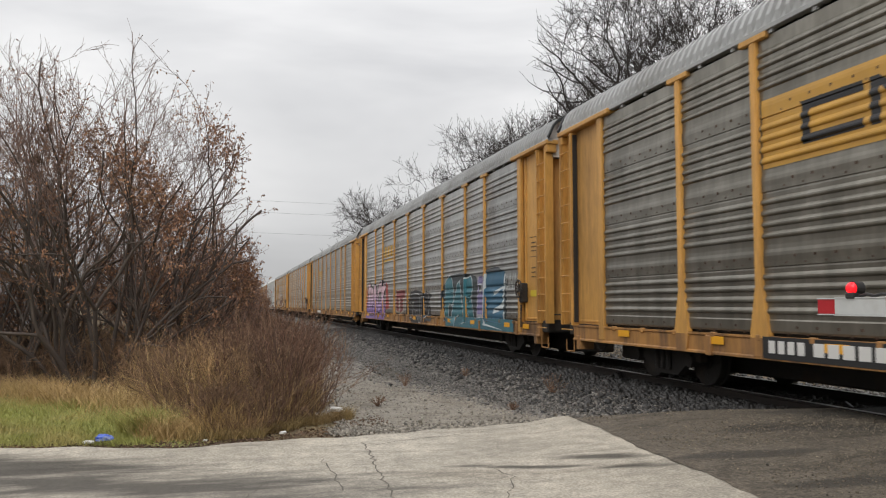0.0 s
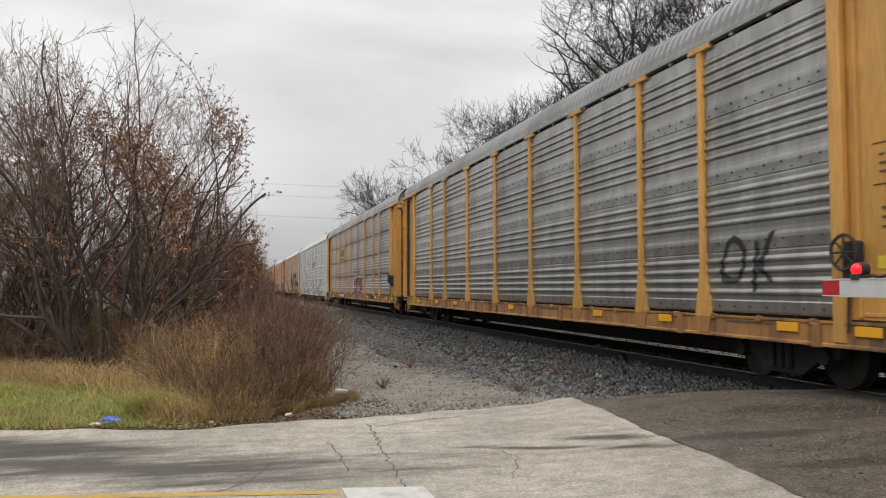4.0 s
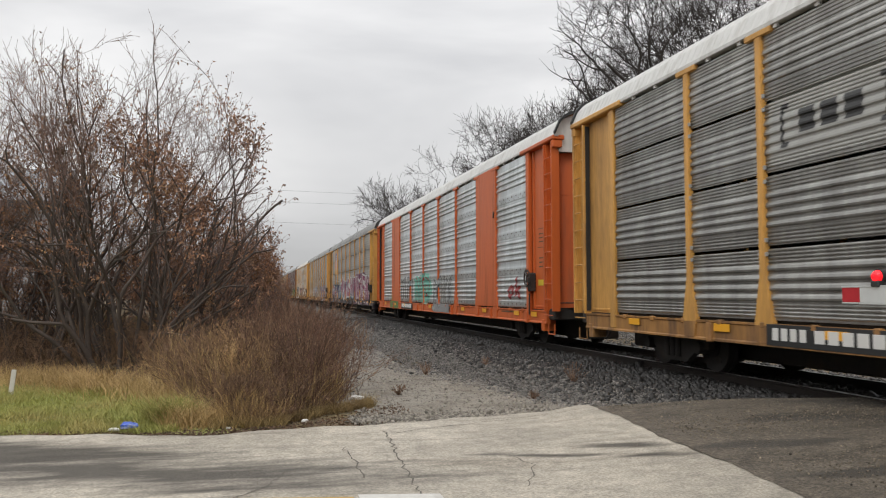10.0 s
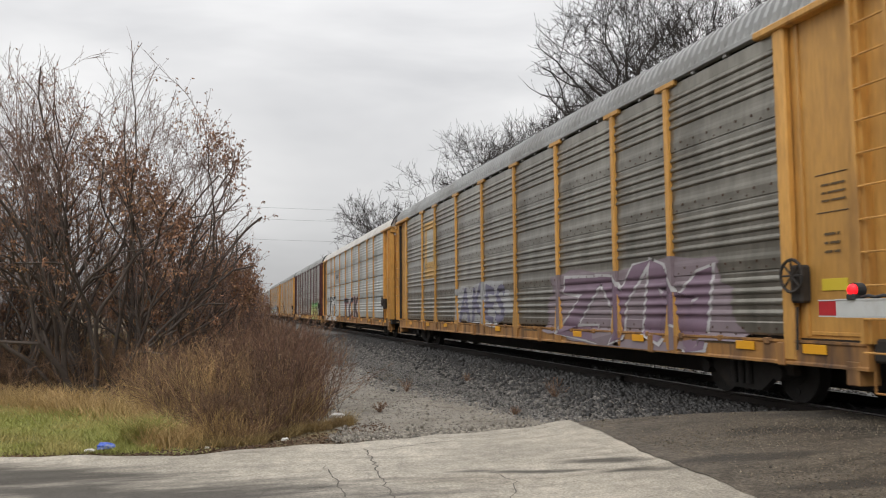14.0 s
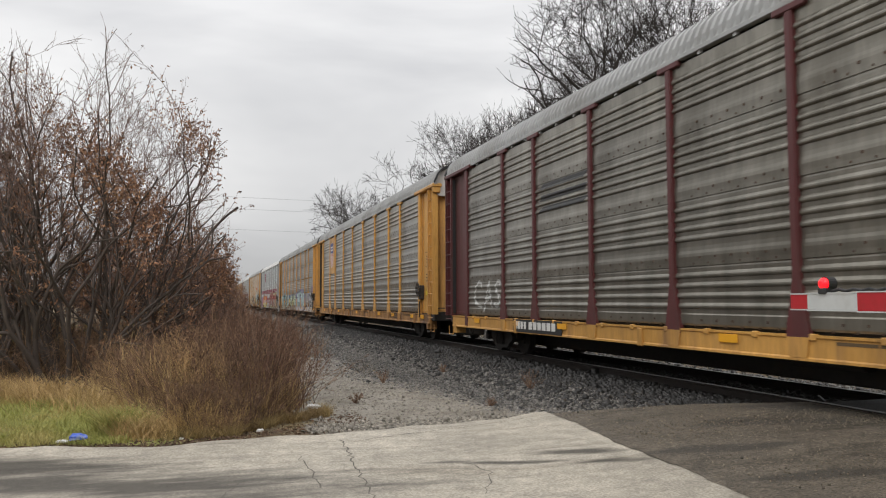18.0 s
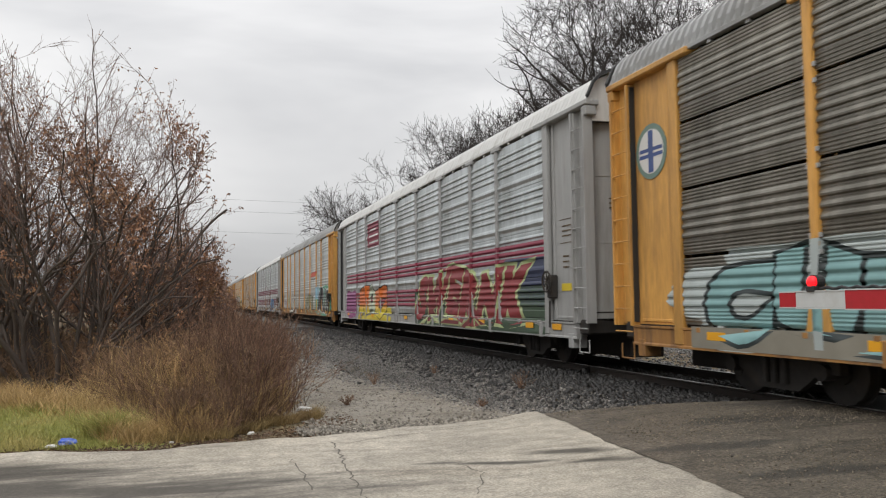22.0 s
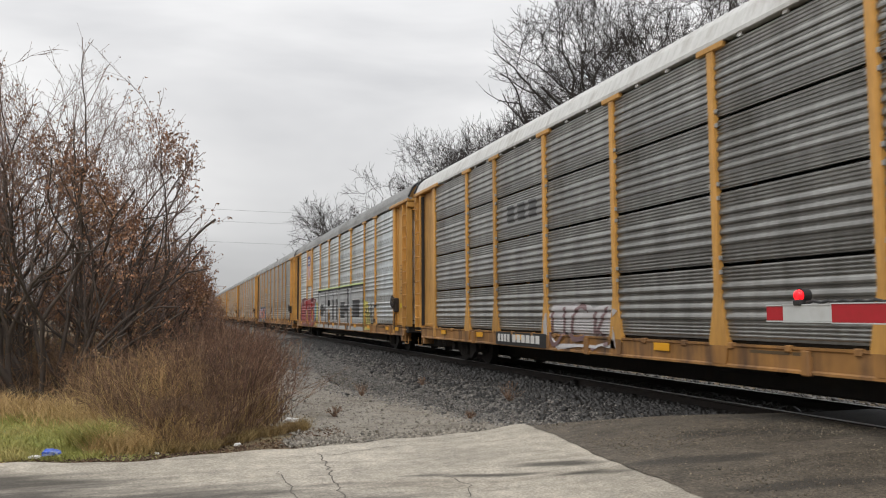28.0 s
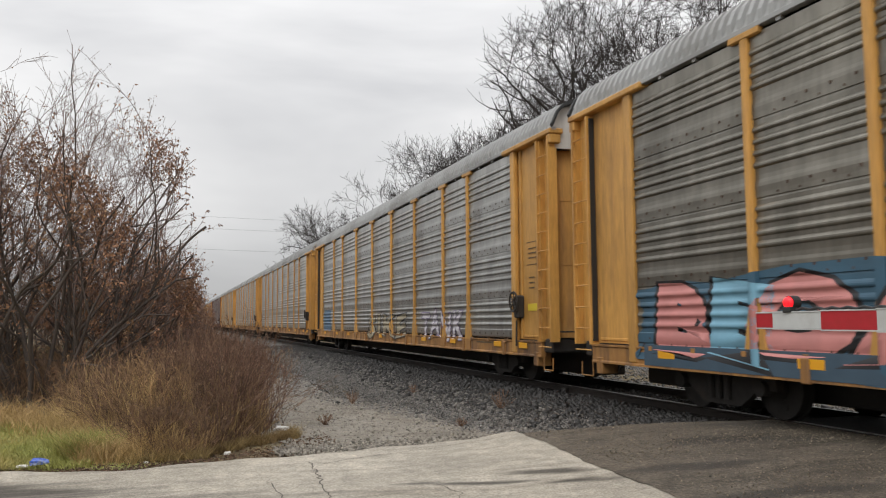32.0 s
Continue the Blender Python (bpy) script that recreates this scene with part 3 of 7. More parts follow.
def strewn(rng, n):
    return np.stack([rng.uniform(1.5, 5.2, n), rng.uniform(9.7, 18.5, n)], 1)


stones("oily_ballast", 26000, rail_bed, bed_z, 0.046, OILY_SHADE, "oily stones close to the rails, blackened for the train's shade", 6)
stones("track_ballast", 64000, near_bed, bed_z, 0.026, BALLAST, "wet grey crushed stones heaped beside the rails", 3)
stones("track_ballast_beyond", 12000, far_bed, lambda x, y: np.where(y > 9, bed_z(x, y), road_z(x) - 0.25 * smooth_step(x, 9.8, 12.0)), 0.05, BALLAST, "grey crushed stones behind the rails", 4)
stones("loose_gravel", 5000, strewn, lambda x, y: ground_z(x, y) + 0.012, 0.018, PEBBLE, "small loose stones on the gravel", 5)


def apron_area(rng, n):
    x = rng.uniform(4.4, 7.8, n)
    y = 4.5 + rng.power(1.6, n) * 6.3
    ok = y < 9.72 - 0.21 * (x - 4.36)
    return np.stack([x, y], 1)[ok]


stones("asphalt_chippings", 13000, apron_area, lambda x, y: road_z(x) + 0.0045, 0.009, CHIP, "pale chippings worn bare in the dark asphalt", 7)
stones("edge_gravel", 4000, lambda rng, n: np.stack([rng.uniform(1.2, 5.0, n), far_edge(rng.uniform(1.5, 4.5, n)) + np.abs(rng.normal(0, 0.25, n))], 1), lambda x, y: ground_z(x, y) + 0.03, 0.02, PEBBLE, "loose gravel along the road's edge", 8)

# ---- the train ----
SPEED, PITCH, FIRST = 17.05, 28.565, 17.27   # metres a second, car to car, where the first whole car's leading end is at 0 s
CAR_L, HALF, SIDE = 27.43, 1.525, 1.49
SILL_LO, SILL_HI, SIDE_HI, EAVE = 0.605, 0.97, 5.10, 5.16
SILL_TOP = 0.925   # a dark gap is left between the sill and the siding
BAYS = [1.95, 4.78, 6.76, 9.542, 12.324, 15.106, 17.888, 20.67, 22.65, 25.48]
SLACK = {0: 0.22, 1: -0.08, 2: 0.22, 3: 0.1, 4: 0.33, 5: 0.5, 6: -0.25, 7: -0.08, 8: 0.1, 9: 0.05, 10: 0.2, 12: 0.35, 13: 0.2, 14: 0.08, 15: 0.33, 16: 0.1, 17: 0.2, 18: 0.05, 20: -0.15}   # metres by which a car stands off the even spacing
POSTS = BAYS[1:-1]
GROUP = (SIDE_HI - SILL_HI) / 4


def rib_line(kind):
    """The siding's section as (z, how far it stands out): broad ribs in fours with flat lapped bands, or ribs and fine ripples with open seams."""
    out = []
    for g in range(4):
        top = SIDE_HI - g * GROUP
        if kind == "slotted":
            low = top - GROUP + (0.024 if g < 3 else 0.004)
            z = top - 0.026
            out += [(z + 0.001, -0.06), (z, 0.0)]
            for k in range(4):
                out += [(z - 0.004, 0.0), (z - 0.02, 0.013), (z - 0.034, 0.013), (z - 0.047, 0.0)]
                z -= 0.052
            for k in range(4):
                out += [(z - 0.004, 0.0), (z - 0.034, 0.020), (z - 0.07, 0.031), (z - 0.096, 0.029), (z - 0.114, 0.0)]
                z -= 0.139
            while z - 0.05 > low:
                out += [(z - 0.004, 0.0), (z - 0.02, 0.013), (z - 0.034, 0.013), (z - 0.047, 0.0)]
                z -= 0.052
            out += [(low, 0.0), (low - 0.001, -0.06)]
        else:
            if g == 0:
                out += [(top - 0.03, 0.0)]
            for k in range(4):
                z = top - 0.27 - 0.155 * k
                out += [(z + 0.052, 0.0), (z + 0.028, 0.018), (z + 0.006, 0.029), (z - 0.014, 0.030), (z - 0.03, 0.023), (z - 0.046, 0.0)]
            last = top - 0.735
            if g < 3:
                full = 2.4 if kind == "lapped" else 1.0
                out += [(last - 0.13, 0.0), (last - 0.19, 0.004), (last - 0.235, 0.012 * full), (last - 0.28, 0.015 * full), (last - 0.36, 0.012), (last - 0.425, 0.012), (last - 0.431, -0.006), (last - 0.46, 0.0)]
            else:
                out += [(last - 0.11, 0.0), (last - 0.13, 0.014), (1.0, 0.014), (SILL_HI + 0.004, 0.0)]
    return out


RIBS = {k: rib_line(k) for k in ("broad", "lapped", "slotted")}
CACHE = {}


def cached(key, make):
    if key not in CACHE:
        CACHE[key] = make().mesh(key if isinstance(key, str) else key[0])
    return CACHE[key]


def panel_form(kind, length):
    """The siding between two posts."""
    f = Form()
    line = [(-SIDE - d, z) for z, d in RIBS[kind]]
    a, b = 0.068, length - 0.068
    run = []
    for p in line:
        run.append(p)
        if len(run) > 1 and p[0] > -SIDE + 0.05:     # an open seam ends each sheet of slotted siding
            f.strip(run, a, b)
            run = []
    if run:
        f.strip(run, a, b)
        f.strip([(-SIDE + 0.004, SIDE_HI - 0.032), (-SIDE + 0.004, SILL_HI)], 0.0, length)
    for y in (a, b):          # the ribs end beside the posts
        for (x0, z0), (x1, z1) in zip(line, line[1:]):
            if min(x0, x1) < -SIDE - 0.001 and z0 - z1 > 0.001:
                f.add([(x0, y, z0), (x1, y, z1), (-SIDE + 0.003, y, z1), (-SIDE + 0.003, y, z0)], [(0, 1, 2, 3)])
    return f


def bolt_form():
    """Rows of dark bolt heads along the lapped bands."""
    f = Form()
    for a, b in zip(BAYS, BAYS[1:]):
        for g in range(4):
            z = SIDE_HI - g * GROUP - 0.735 - (0.30 if g < 3 else 0.21)
            x = -SIDE - 0.014
            for k in range(int((b - a - 0.2) / 0.37)):
                y = a + 0.2 + 0.37 * k
                f.box(x - 0.008, x + 0.01, y, y + 0.034, z - 0.017, z + 0.017)
                f.box(-SIDE - 0.02, -SIDE + 0.005, y + 0.18, y + 0.205, z - 0.10, z - 0.075)
    return f


def post_form(kind):
    f = Form()
    x0, x1 = -SIDE - 0.056, -SIDE + 0.02
    w, b = 0.07, 0.2
    front = [(-w, EAVE - 0.1), (-w, 1.62), (-b, SILL_HI - 0.02), (-b, SILL_HI - 0.12), (b, SILL_HI - 0.12), (b, SILL_HI - 0.02), (w, 1.62), (w, EAVE - 0.1)]
    f.prism(front, "x", x0, x1)
    f.prism([(-w + 0.03, EAVE - 0.12), (-w + 0.03, 1.6), (w - 0.03, 1.6), (w - 0.03, EAVE - 0.12)], "x", x0 - 0.006, x0)
    f.box(x0 - 0.015, x1, -0.30, 0.30, EAVE - 0.12, EAVE - 0.03, 0.012)
    return f


def clip_form():
    """Small clips that tie the sheets to a post at the open seams."""
    f = Form()
    for g in (1, 2, 3):
        z = SIDE_HI - g * GROUP
        for dz in (-0.13, 0.07):
            f.box(-SIDE - 0.06, -SIDE - 0.02, -0.105, -0.065, z + dz, z + dz + 0.06, 0.006)
            f.box(-SIDE - 0.06, -SIDE - 0.02, 0.065, 0.105, z + dz, z + dz + 0.06, 0.006)
    return f


def sill_form():
    f = Form()
    f.prism([(-HALF - 0.02, SILL_LO), (-HALF + 0.1, SILL_LO), (-HALF + 0.1, SILL_TOP), (-HALF - 0.02, SILL_TOP), (-HALF - 0.02, SILL_TOP - 0.03), (-HALF + 0.0, SILL_TOP - 0.05), (-HALF + 0.0, SILL_LO + 0.05), (-HALF - 0.02, SILL_LO + 0.03)], "y", 0.55, CAR_L - 0.55)
    for k in range(22):       # pockets along the sill's top
        y = 2.35 + 1.08 * k
        f.box(-HALF - 0.03, -HALF + 0.04, y - 0.055, y + 0.055, SILL_TOP - 0.07, SILL_TOP + 0.018, 0.012)
    for y in POSTS:           # gussets under the posts
        f.prism([(y - 0.2, SILL_TOP - 0.03), (y - 0.15, SILL_LO + 0.04), (y + 0.15, SILL_LO + 0.04), (y + 0.2, SILL_TOP - 0.03)], "x", -HALF - 0.024, -HALF + 0.01)
    for y in (0.7, CAR_L - 0.9):
        f.box(-HALF - 0.015, -HALF + 0.3, y, y + 0.2, 0.42, SILL_LO + 0.1, 0.01)
    return f


def end_post_form():
    return Form().box(-HALF - 0.025, -SIDE + 0.05, -0.11, 0.11, SILL_LO + 0.05, EAVE - 0.02, 0.02)


def end_panel_form():
    f = Form()
    f.box(-SIDE + 0.06, -SIDE + 0.11, 0.06, 1.85, SILL_HI - 0.02, EAVE - 0.04)
    f.box(-SIDE + 0.02, -SIDE + 0.08, 1.60, 1.66, SILL_HI, EAVE - 0.1, 0.01)
    f.box(-SIDE + 0.04, -SIDE + 0.08, 0.70, 1.58, SILL_HI + 0.02, SILL_HI + 0.07, 0.008)
    return f


def stile_form():
    """The inner stile, an angle that stands out from the car's side."""
    return Form().prism([(-HALF - 0.06, 0.54), (-HALF - 0.06, 0.60), (-HALF + 0.12, 0.60), (-HALF + 0.12, 0.48), (-HALF - 0.01, 0.48), (-HALF - 0.01, 0.54)], "z", 0.92, EAVE - 0.12)


def corner_form():
    """The outer stile at the car's corner."""
    return Form().prism([(-HALF - 0.06, 0.0), (-HALF - 0.06, 0.05), (-HALF - 0.01, 0.05), (-HALF - 0.01, 0.08), (-HALF + 0.14, 0.08), (-HALF + 0.14, 0.0)], "z", 0.92, EAVE - 0.12)


def rung_form():
    return Form().rod((-HALF - 0.045, 0.03, 0), (-HALF - 0.045, 0.57, 0), 0.013, 6)


def hood_form():
    """The slanting rail over the end panel, under the roof."""
    f = Form()
    f.box(-HALF - 0.07, -HALF + 0.25, -0.1, 2.35, EAVE - 0.09, EAVE + 0.02, 0.02)
    f.box(-HALF - 0.05, -HALF + 0.2, -0.08, 0.1, EAVE - 0.28, EAVE - 0.09, 0.02)
    return f


def door_form():
    """One leaf of the bowed end doors."""
    f = Form()
    n = 10
    pts = []
    for k in range(n + 1):
        a = k / n
        pts.append((-HALF + 0.1 + a * (HALF - 0.11), 0.30 - 0.34 * math.sin(a * math.pi / 2)))
    line = pts + [(x, y + 0.05) for x, y in pts[::-1]]
    f.prism(line, "z", 1.0, 4.79)
    for z in (2.45, 3.75):
        seam = [(x, y - 0.012) for x, y in pts] + [(x, y + 0.01) for x, y in pts[::-1]]
        f.prism(seam, "z", z, z + 0.03)
    return f


def door_slot_form():
    """Two dark vent openings across a door leaf."""
    f = Form()
    pts = [(-HALF + 0.1 + a * (HALF - 0.11), 0.30 - 0.34 * math.sin(a * math.pi / 2)) for a in (0.34, 0.5, 0.66, 0.82, 0.96)]
    for z in (2.24, 3.93):
        f.prism([(x, y - 0.014) for x, y in pts] + [(x, y + 0.01) for x, y in pts[::-1]], "z", z, z + 0.15)
    return f


def door_hatch_form():
    """A small access hatch low on a door leaf, with its frame."""
    f = Form()
    pts = [(-HALF + 0.1 + a * (HALF - 0.11), 0.30 - 0.34 * math.sin(a * math.pi / 2)) for a in (0.36, 0.5, 0.64)]
    for z, h in ((1.42, 0.03), (2.22, 0.03)):
        f.prism([(x, y - 0.025) for x, y in pts] + [(x, y + 0.01) for x, y in pts[::-1]], "z", z, z + h)
    for x, y in (pts[0], pts[-1]):
        f.box(x - 0.015, x + 0.015, y - 0.025, y + 0.01, 1.42, 2.25)
    return f


def gable_form():
    """The pale plate that closes the roof's end."""
    n = 14
    arch = roof_line()
    left = [(x, z - 0.03) for x, z in arch]
    right = [(-x, z) for x, z in left[::-1][1:]]
    out = left + right + [(HALF - 0.12, 4.79), (-HALF + 0.12, 4.79)]
    return Form().prism(out, "y", 0.0, 0.06)


def roof_trim_form():
    """The dark seal that caps the roof's end."""
    arch = [(x, z) for x, z in roof_line()]
    full = arch + [(-x, z) for x, z in arch[::-1][1:]]
    wide = [(x * 1.018, z + 0.055) for x, z in full]
    return Form().prism(wide + full[::-1], "y", -0.17, -0.09)


def edge_gap_strip_form():
    """A black strip stands for the shaded upright gap behind the trailing ladder."""
    return Form().box(-HALF - 0.014, -HALF + 0.08, 0.60, 0.624, 0.98, EAVE - 0.16)


def roof_line():
    """Half of the roof's section from the eave to the ridge."""
    return [(-HALF - 0.015, EAVE + 0.03), (-HALF + 0.03, EAVE + 0.12), (-HALF + 0.12, EAVE + 0.32), (-HALF + 0.26, EAVE + 0.47), (-HALF + 0.5, EAVE + 0.57), (-HALF + 0.95, EAVE + 0.64), (0.0, EAVE + 0.67)]


def roof_form(high=0.07):
    f = Form()
    half = roof_line()
    full = half + [(-x, z) for x, z in half[::-1][1:]]
    ys = [(-0.12, 0.0), (0.0, 0.0)]
    y = 0.06
    while y < CAR_L - 0.1:
        ys += [(y, 0.0), (y + 0.014, high), (y + 0.10, high), (y + 0.114, 0.0)]
        y += 0.2
    ys += [(CAR_L, 0.0), (CAR_L + 0.12, 0.0)]
    v = []
    for yy, lift in ys:
        for i, (x, z) in enumerate(full):
            k = 0.0 if i in (0, len(full) - 1) else lift
            s = -1 if x < 0 else 1
            v.append((x + s * k * (0.7 if abs(x) > 1.2 else 0.1), yy, z + k * 0.8))
    n = len(full)
    f.add(v, [(i * n + j, i * n + j + 1, (i + 1) * n + j + 1, (i + 1) * n + j) for i in range(len(ys) - 1) for j in range(n - 1)])
    return f


def eave_form():
    f = Form()
    f.box(-HALF - 0.02, -HALF + 0.1, -0.1, CAR_L + 0.1, EAVE - 0.03, EAVE + 0.045, 0.008)
    for k in range(27):
        y = 2.2 + 0.86 * k
        f.box(-SIDE - 0.03, -SIDE + 0.02, y, y + 0.08, SIDE_HI - 0.02, EAVE, 0.0)
    return f


def under_form():
    f = Form()
    f.box(-0.38, 0.38, 0.5, CAR_L - 0.5, 0.21, 0.93, 0.03)
    for y in np.arange(5.5, 22, 2.2):
        f.box(-HALF + 0.1, HALF - 0.1, y, y + 0.14, 0.62, 0.92)
    f.box(0.45, 1.1, 9.5, 10.9, 0.42, 0.85, 0.03)
    f.rod((-0.75, 12.0, 0.62), (-0.75, 13.3, 0.62), 0.17, 10)
    f.rod((-1.0, 4.0, 0.58), (-1.0, 23.0, 0.56), 0.018, 5)
    return f


def deck_form():
    return Form().box(-HALF + 0.1, HALF - 0.1, 0.25, CAR_L - 0.25, 0.93, 0.985)


def bogie_side_form():
    """Cast side frame with its spring nest and bearing caps."""
    f = Form()
    out = [(-1.12, 0.40), (-1.12, 0.56), (-0.95, 0.63), (-0.45, 0.66), (-0.35, 0.74), (0.35, 0.74), (0.45, 0.66), (0.95, 0.63), (1.12, 0.56), (1.12, 0.40), (0.78, 0.40), (0.55, 0.24), (0.4, 0.14), (-0.4, 0.14), (-0.55, 0.24), (-0.78, 0.40)]
    f.prism(out, "x", -1.10, -0.98)
    for y in (-0.18, 0.0, 0.18):
        f.rod((-1.13, y, 0.22), (-1.13, y, 0.55), 0.055, 8)
    for y in (-0.88, 0.88):
        f.rod((-1.18, y, 0.42), (-0.98, y, 0.42), 0.11, 10)
    return f


def wheelset_form():
    f = Form()
    f.rod((-1.1, 0, 0), (1.1, 0, 0), 0.08, 8)
    for sx in (-1, 1):
        a = sx * 0.70
        f.rod((a, 0, 0), (a + sx * 0.13, 0, 0), 0.42, 28)
        f.rod((a - sx * 0.035, 0, 0), (a, 0, 0), 0.448, 28)
        f.rod((a + sx * 0.13, 0, 0), (a + sx * 0.16, 0, 0), 0.16, 12)
        for k in range(4):
            t = k * math.pi / 2
            f.rod((a + sx * 0.131, 0.27 * math.cos(t), 0.27 * math.sin(t)), (a + sx * 0.138, 0.27 * math.cos(t), 0.27 * math.sin(t)), 0.05, 6)
    return f


def bolster_form():
    return Form().box(-1.0, 1.0, -0.18, 0.18, 0.34, 0.62, 0.03)


def coupler_form():
    f = Form()
    f.box(-0.11, 0.11, -0.62, 0.55, 0.58, 0.82, 0.03)
    f.box(-0.16, 0.22, -0.76, -0.5, 0.55, 0.85, 0.04)
    return f


def hose_form():
    f = Form()
    last = None
    for k in range(9):
        a = k / 8
        p = (-0.35, 0.1 - 0.8 * a, 0.62 - 0.38 * math.sin(math.pi * a) * (1 - 0.25 * a))
        if last:
            f.rod(last, p, 0.022, 6)
        last = p
    return f


def step_form():
    """Stirrup step under the car's corner."""
    f = Form()
    f.rod((-HALF + 0.03, 0.1, SILL_LO), (-HALF + 0.03, 0.1, 0.36), 0.014)
    f.rod((-HALF + 0.03, 0.5, SILL_LO), (-HALF + 0.03, 0.5, 0.36), 0.014)
    f.rod((-HALF + 0.03, 0.1, 0.36), (-HALF + 0.03, 0.5, 0.36), 0.014)
    return f


def end_sill_form():
    f = Form()
    f.box(-HALF + 0.05, HALF - 0.05, 0.2, 0.55, 0.70, 0.98, 0.03)
    f.rod((-HALF + 0.1, 0.02, 1.12), (HALF - 0.1, 0.02, 1.12), 0.016)
    return f


def handbrake_form():
    f = Form()
    c = Vector((-HALF - 0.1, 0, 0))
    for k in range(16):
        a0, a1 = 2 * math.pi * k / 16, 2 * math.pi * (k + 1) / 16
        f.rod((c.x - 0.02, 0.21 * math.cos(a0), 0.21 * math.sin(a0)), (c.x - 0.02, 0.21 * math.cos(a1), 0.21 * math.sin(a1)), 0.022, 5)
    for k in range(4):
        a = math.pi * k / 4
        f.rod((c.x - 0.02, 0.2 * math.cos(a), 0.2 * math.sin(a)), (c.x - 0.02, -0.2 * math.cos(a), -0.2 * math.sin(a)), 0.014, 5)
    f.box(-HALF - 0.07, -HALF + 0.1, -0.11, 0.11, -0.35, 0.14, 0.03)
    f.rod((-HALF - 0.05, 0, -0.4), (-HALF - 0.05, 0.03, -0.95), 0.02, 6)
    return f


# ---- paint on the sides ----
def stand_out(kind, wide):
    """How far the car's side stands out at (y, z), so that paint can lie on it."""
    line = sorted(RIBS[kind])
    zs, ds = [a for a, b in line], [b for a, b in line]
    edges = [(p - 0.07, p + 0.07) for p in POSTS]

    def depth(y, z):
        if z < SILL_HI:
            return HALF - SIDE + 0.02
        if any(a <= y <= b for a, b in edges):
            return 0.067
        return float(np.interp(z, zs, ds))

    return depth


def lay_on(bm, kind, lift):
    """Cuts a flat mesh (in y, z) along the ribs and posts and lays it on the siding."""
    ys = [v.co.y for v in bm.verts]
    zs = [v.co.z for v in bm.verts]
    y0, y1, z0, z1 = min(ys), max(ys), min(zs), max(zs)
    levels = sorted({round(z, 4) for z, d in RIBS[kind]} | {SILL_HI, SILL_HI + 0.004})
    for z in levels:
        if z0 < z < z1:
            bmesh.ops.bisect_plane(bm, geom=bm.verts[:] + bm.edges[:] + bm.faces[:], plane_co=(0, 0, z), plane_no=(0, 0, 1))
    for p in POSTS:
        for y in (p - 0.074, p - 0.069, p + 0.069, p + 0.074):
            if y0 < y < y1:
                bmesh.ops.bisect_plane(bm, geom=bm.verts[:] + bm.edges[:] + bm.faces[:], plane_co=(0, y, 0), plane_no=(0, 1, 0))
    depth = stand_out(kind, 0)
    for v in bm.verts:
        v.co.x = -SIDE - depth(v.co.y, v.co.z) - lift


def word_mesh(text, thick, bold=True):
    cu = bpy.data.curves.new("lettering", "FONT")
    cu.body, cu.offset, cu.resolution_u, cu.space_character = text, thick, 3, 1.16
    ob = bpy.data.objects.new("lettering", cu)
    me = bpy.data.meshes.new_from_object(ob)
    bpy.data.objects.remove(ob)
    bpy.data.curves.remove(cu)
    return me


def sprayed(car, kind, text, y0, y1, z0, z1, fill, edge, seed=0, lean=0.12, halo=None, fat=0.028, rim=0.035, fill_mat=None):
    """Sprayed lettering: a background patch, an outline and a fill, all laid on the ribs. y0 is the end nearer the car's front."""
    rnd = random.Random(seed)
    root = None
    if halo:
        bm = bmesh.new()
        n = 44
        ring = []
        for k in range(n):
            a = 2 * math.pi * k / n
            c, s = math.cos(a), math.sin(a)
            k_ = 1.0 + 0.10 * math.sin(5 * a + seed) + 0.07 * math.sin(11 * a + 2 * seed)
            ring.append(bm.verts.new((0, (y0 + y1) / 2 + (y1 - y0) * 0.54 * k_ * math.copysign(abs(c) ** 0.55, c),
                                      max(SILL_LO + 0.02, (z0 + z1) / 2 + (z1 - z0) * 0.52 * k_ * math.copysign(abs(s) ** 0.6, s)))))
        bm.faces.new(ring)
        bmesh.ops.triangulate(bm, faces=bm.faces[:])
        lay_on(bm, kind, 0.004)
        me = bpy.data.meshes.new("graffiti_ground")
        bm.to_mesh(me)
        bm.free()
        root = part("graffiti_background", me, spray(halo), car)
    phase = [rnd.uniform(0, 6.28) for k in range(3)]
    whole = None
    for grow, colour, lift, name in ((fat + rim, edge, 0.007, "graffiti_outline"), (fat, fill, 0.011, "graffiti_lettering")):
        if colour is None:
            continue
        me0 = word_mesh(text, grow)
        co = np.array([v.co for v in me0.vertices])
        if whole is None:
            whole = co.min(0), co.max(0)
        lo, hi = whole
        u = (co[:, 0] - lo[0]) / (hi[0] - lo[0])
        w = (co[:, 1] - lo[1]) / (hi[1] - lo[1])
        uu = u + lean * (w - 0.5) * (z1 - z0) / (y1 - y0)
        yy = y1 - (y1 - y0) * (0.04 + 0.92 * uu)
        base = z0 + (z1 - z0) * (0.05 + 0.9 * w)
        zz = base + (z1 - z0) * (0.07 * np.sin(u * 9 + phase[0]) + 0.05 * np.sin(u * 17 + phase[1]))
        zz = np.maximum(zz, SILL_LO + 0.03)
        for v, b, c in zip(me0.vertices, yy, zz):
            v.co = (0, b, c)
        bm = bmesh.new()
        bm.from_mesh(me0)
        bmesh.ops.remove_doubles(bm, verts=bm.verts[:], dist=0.002)
        lay_on(bm, kind, lift)
        me = bpy.data.meshes.new(name)
        bm.to_mesh(me)
        bm.free()
        bpy.data.meshes.remove(me0)
        part(name, me, fill_mat if fill_mat and colour is fill else spray(colour), car)


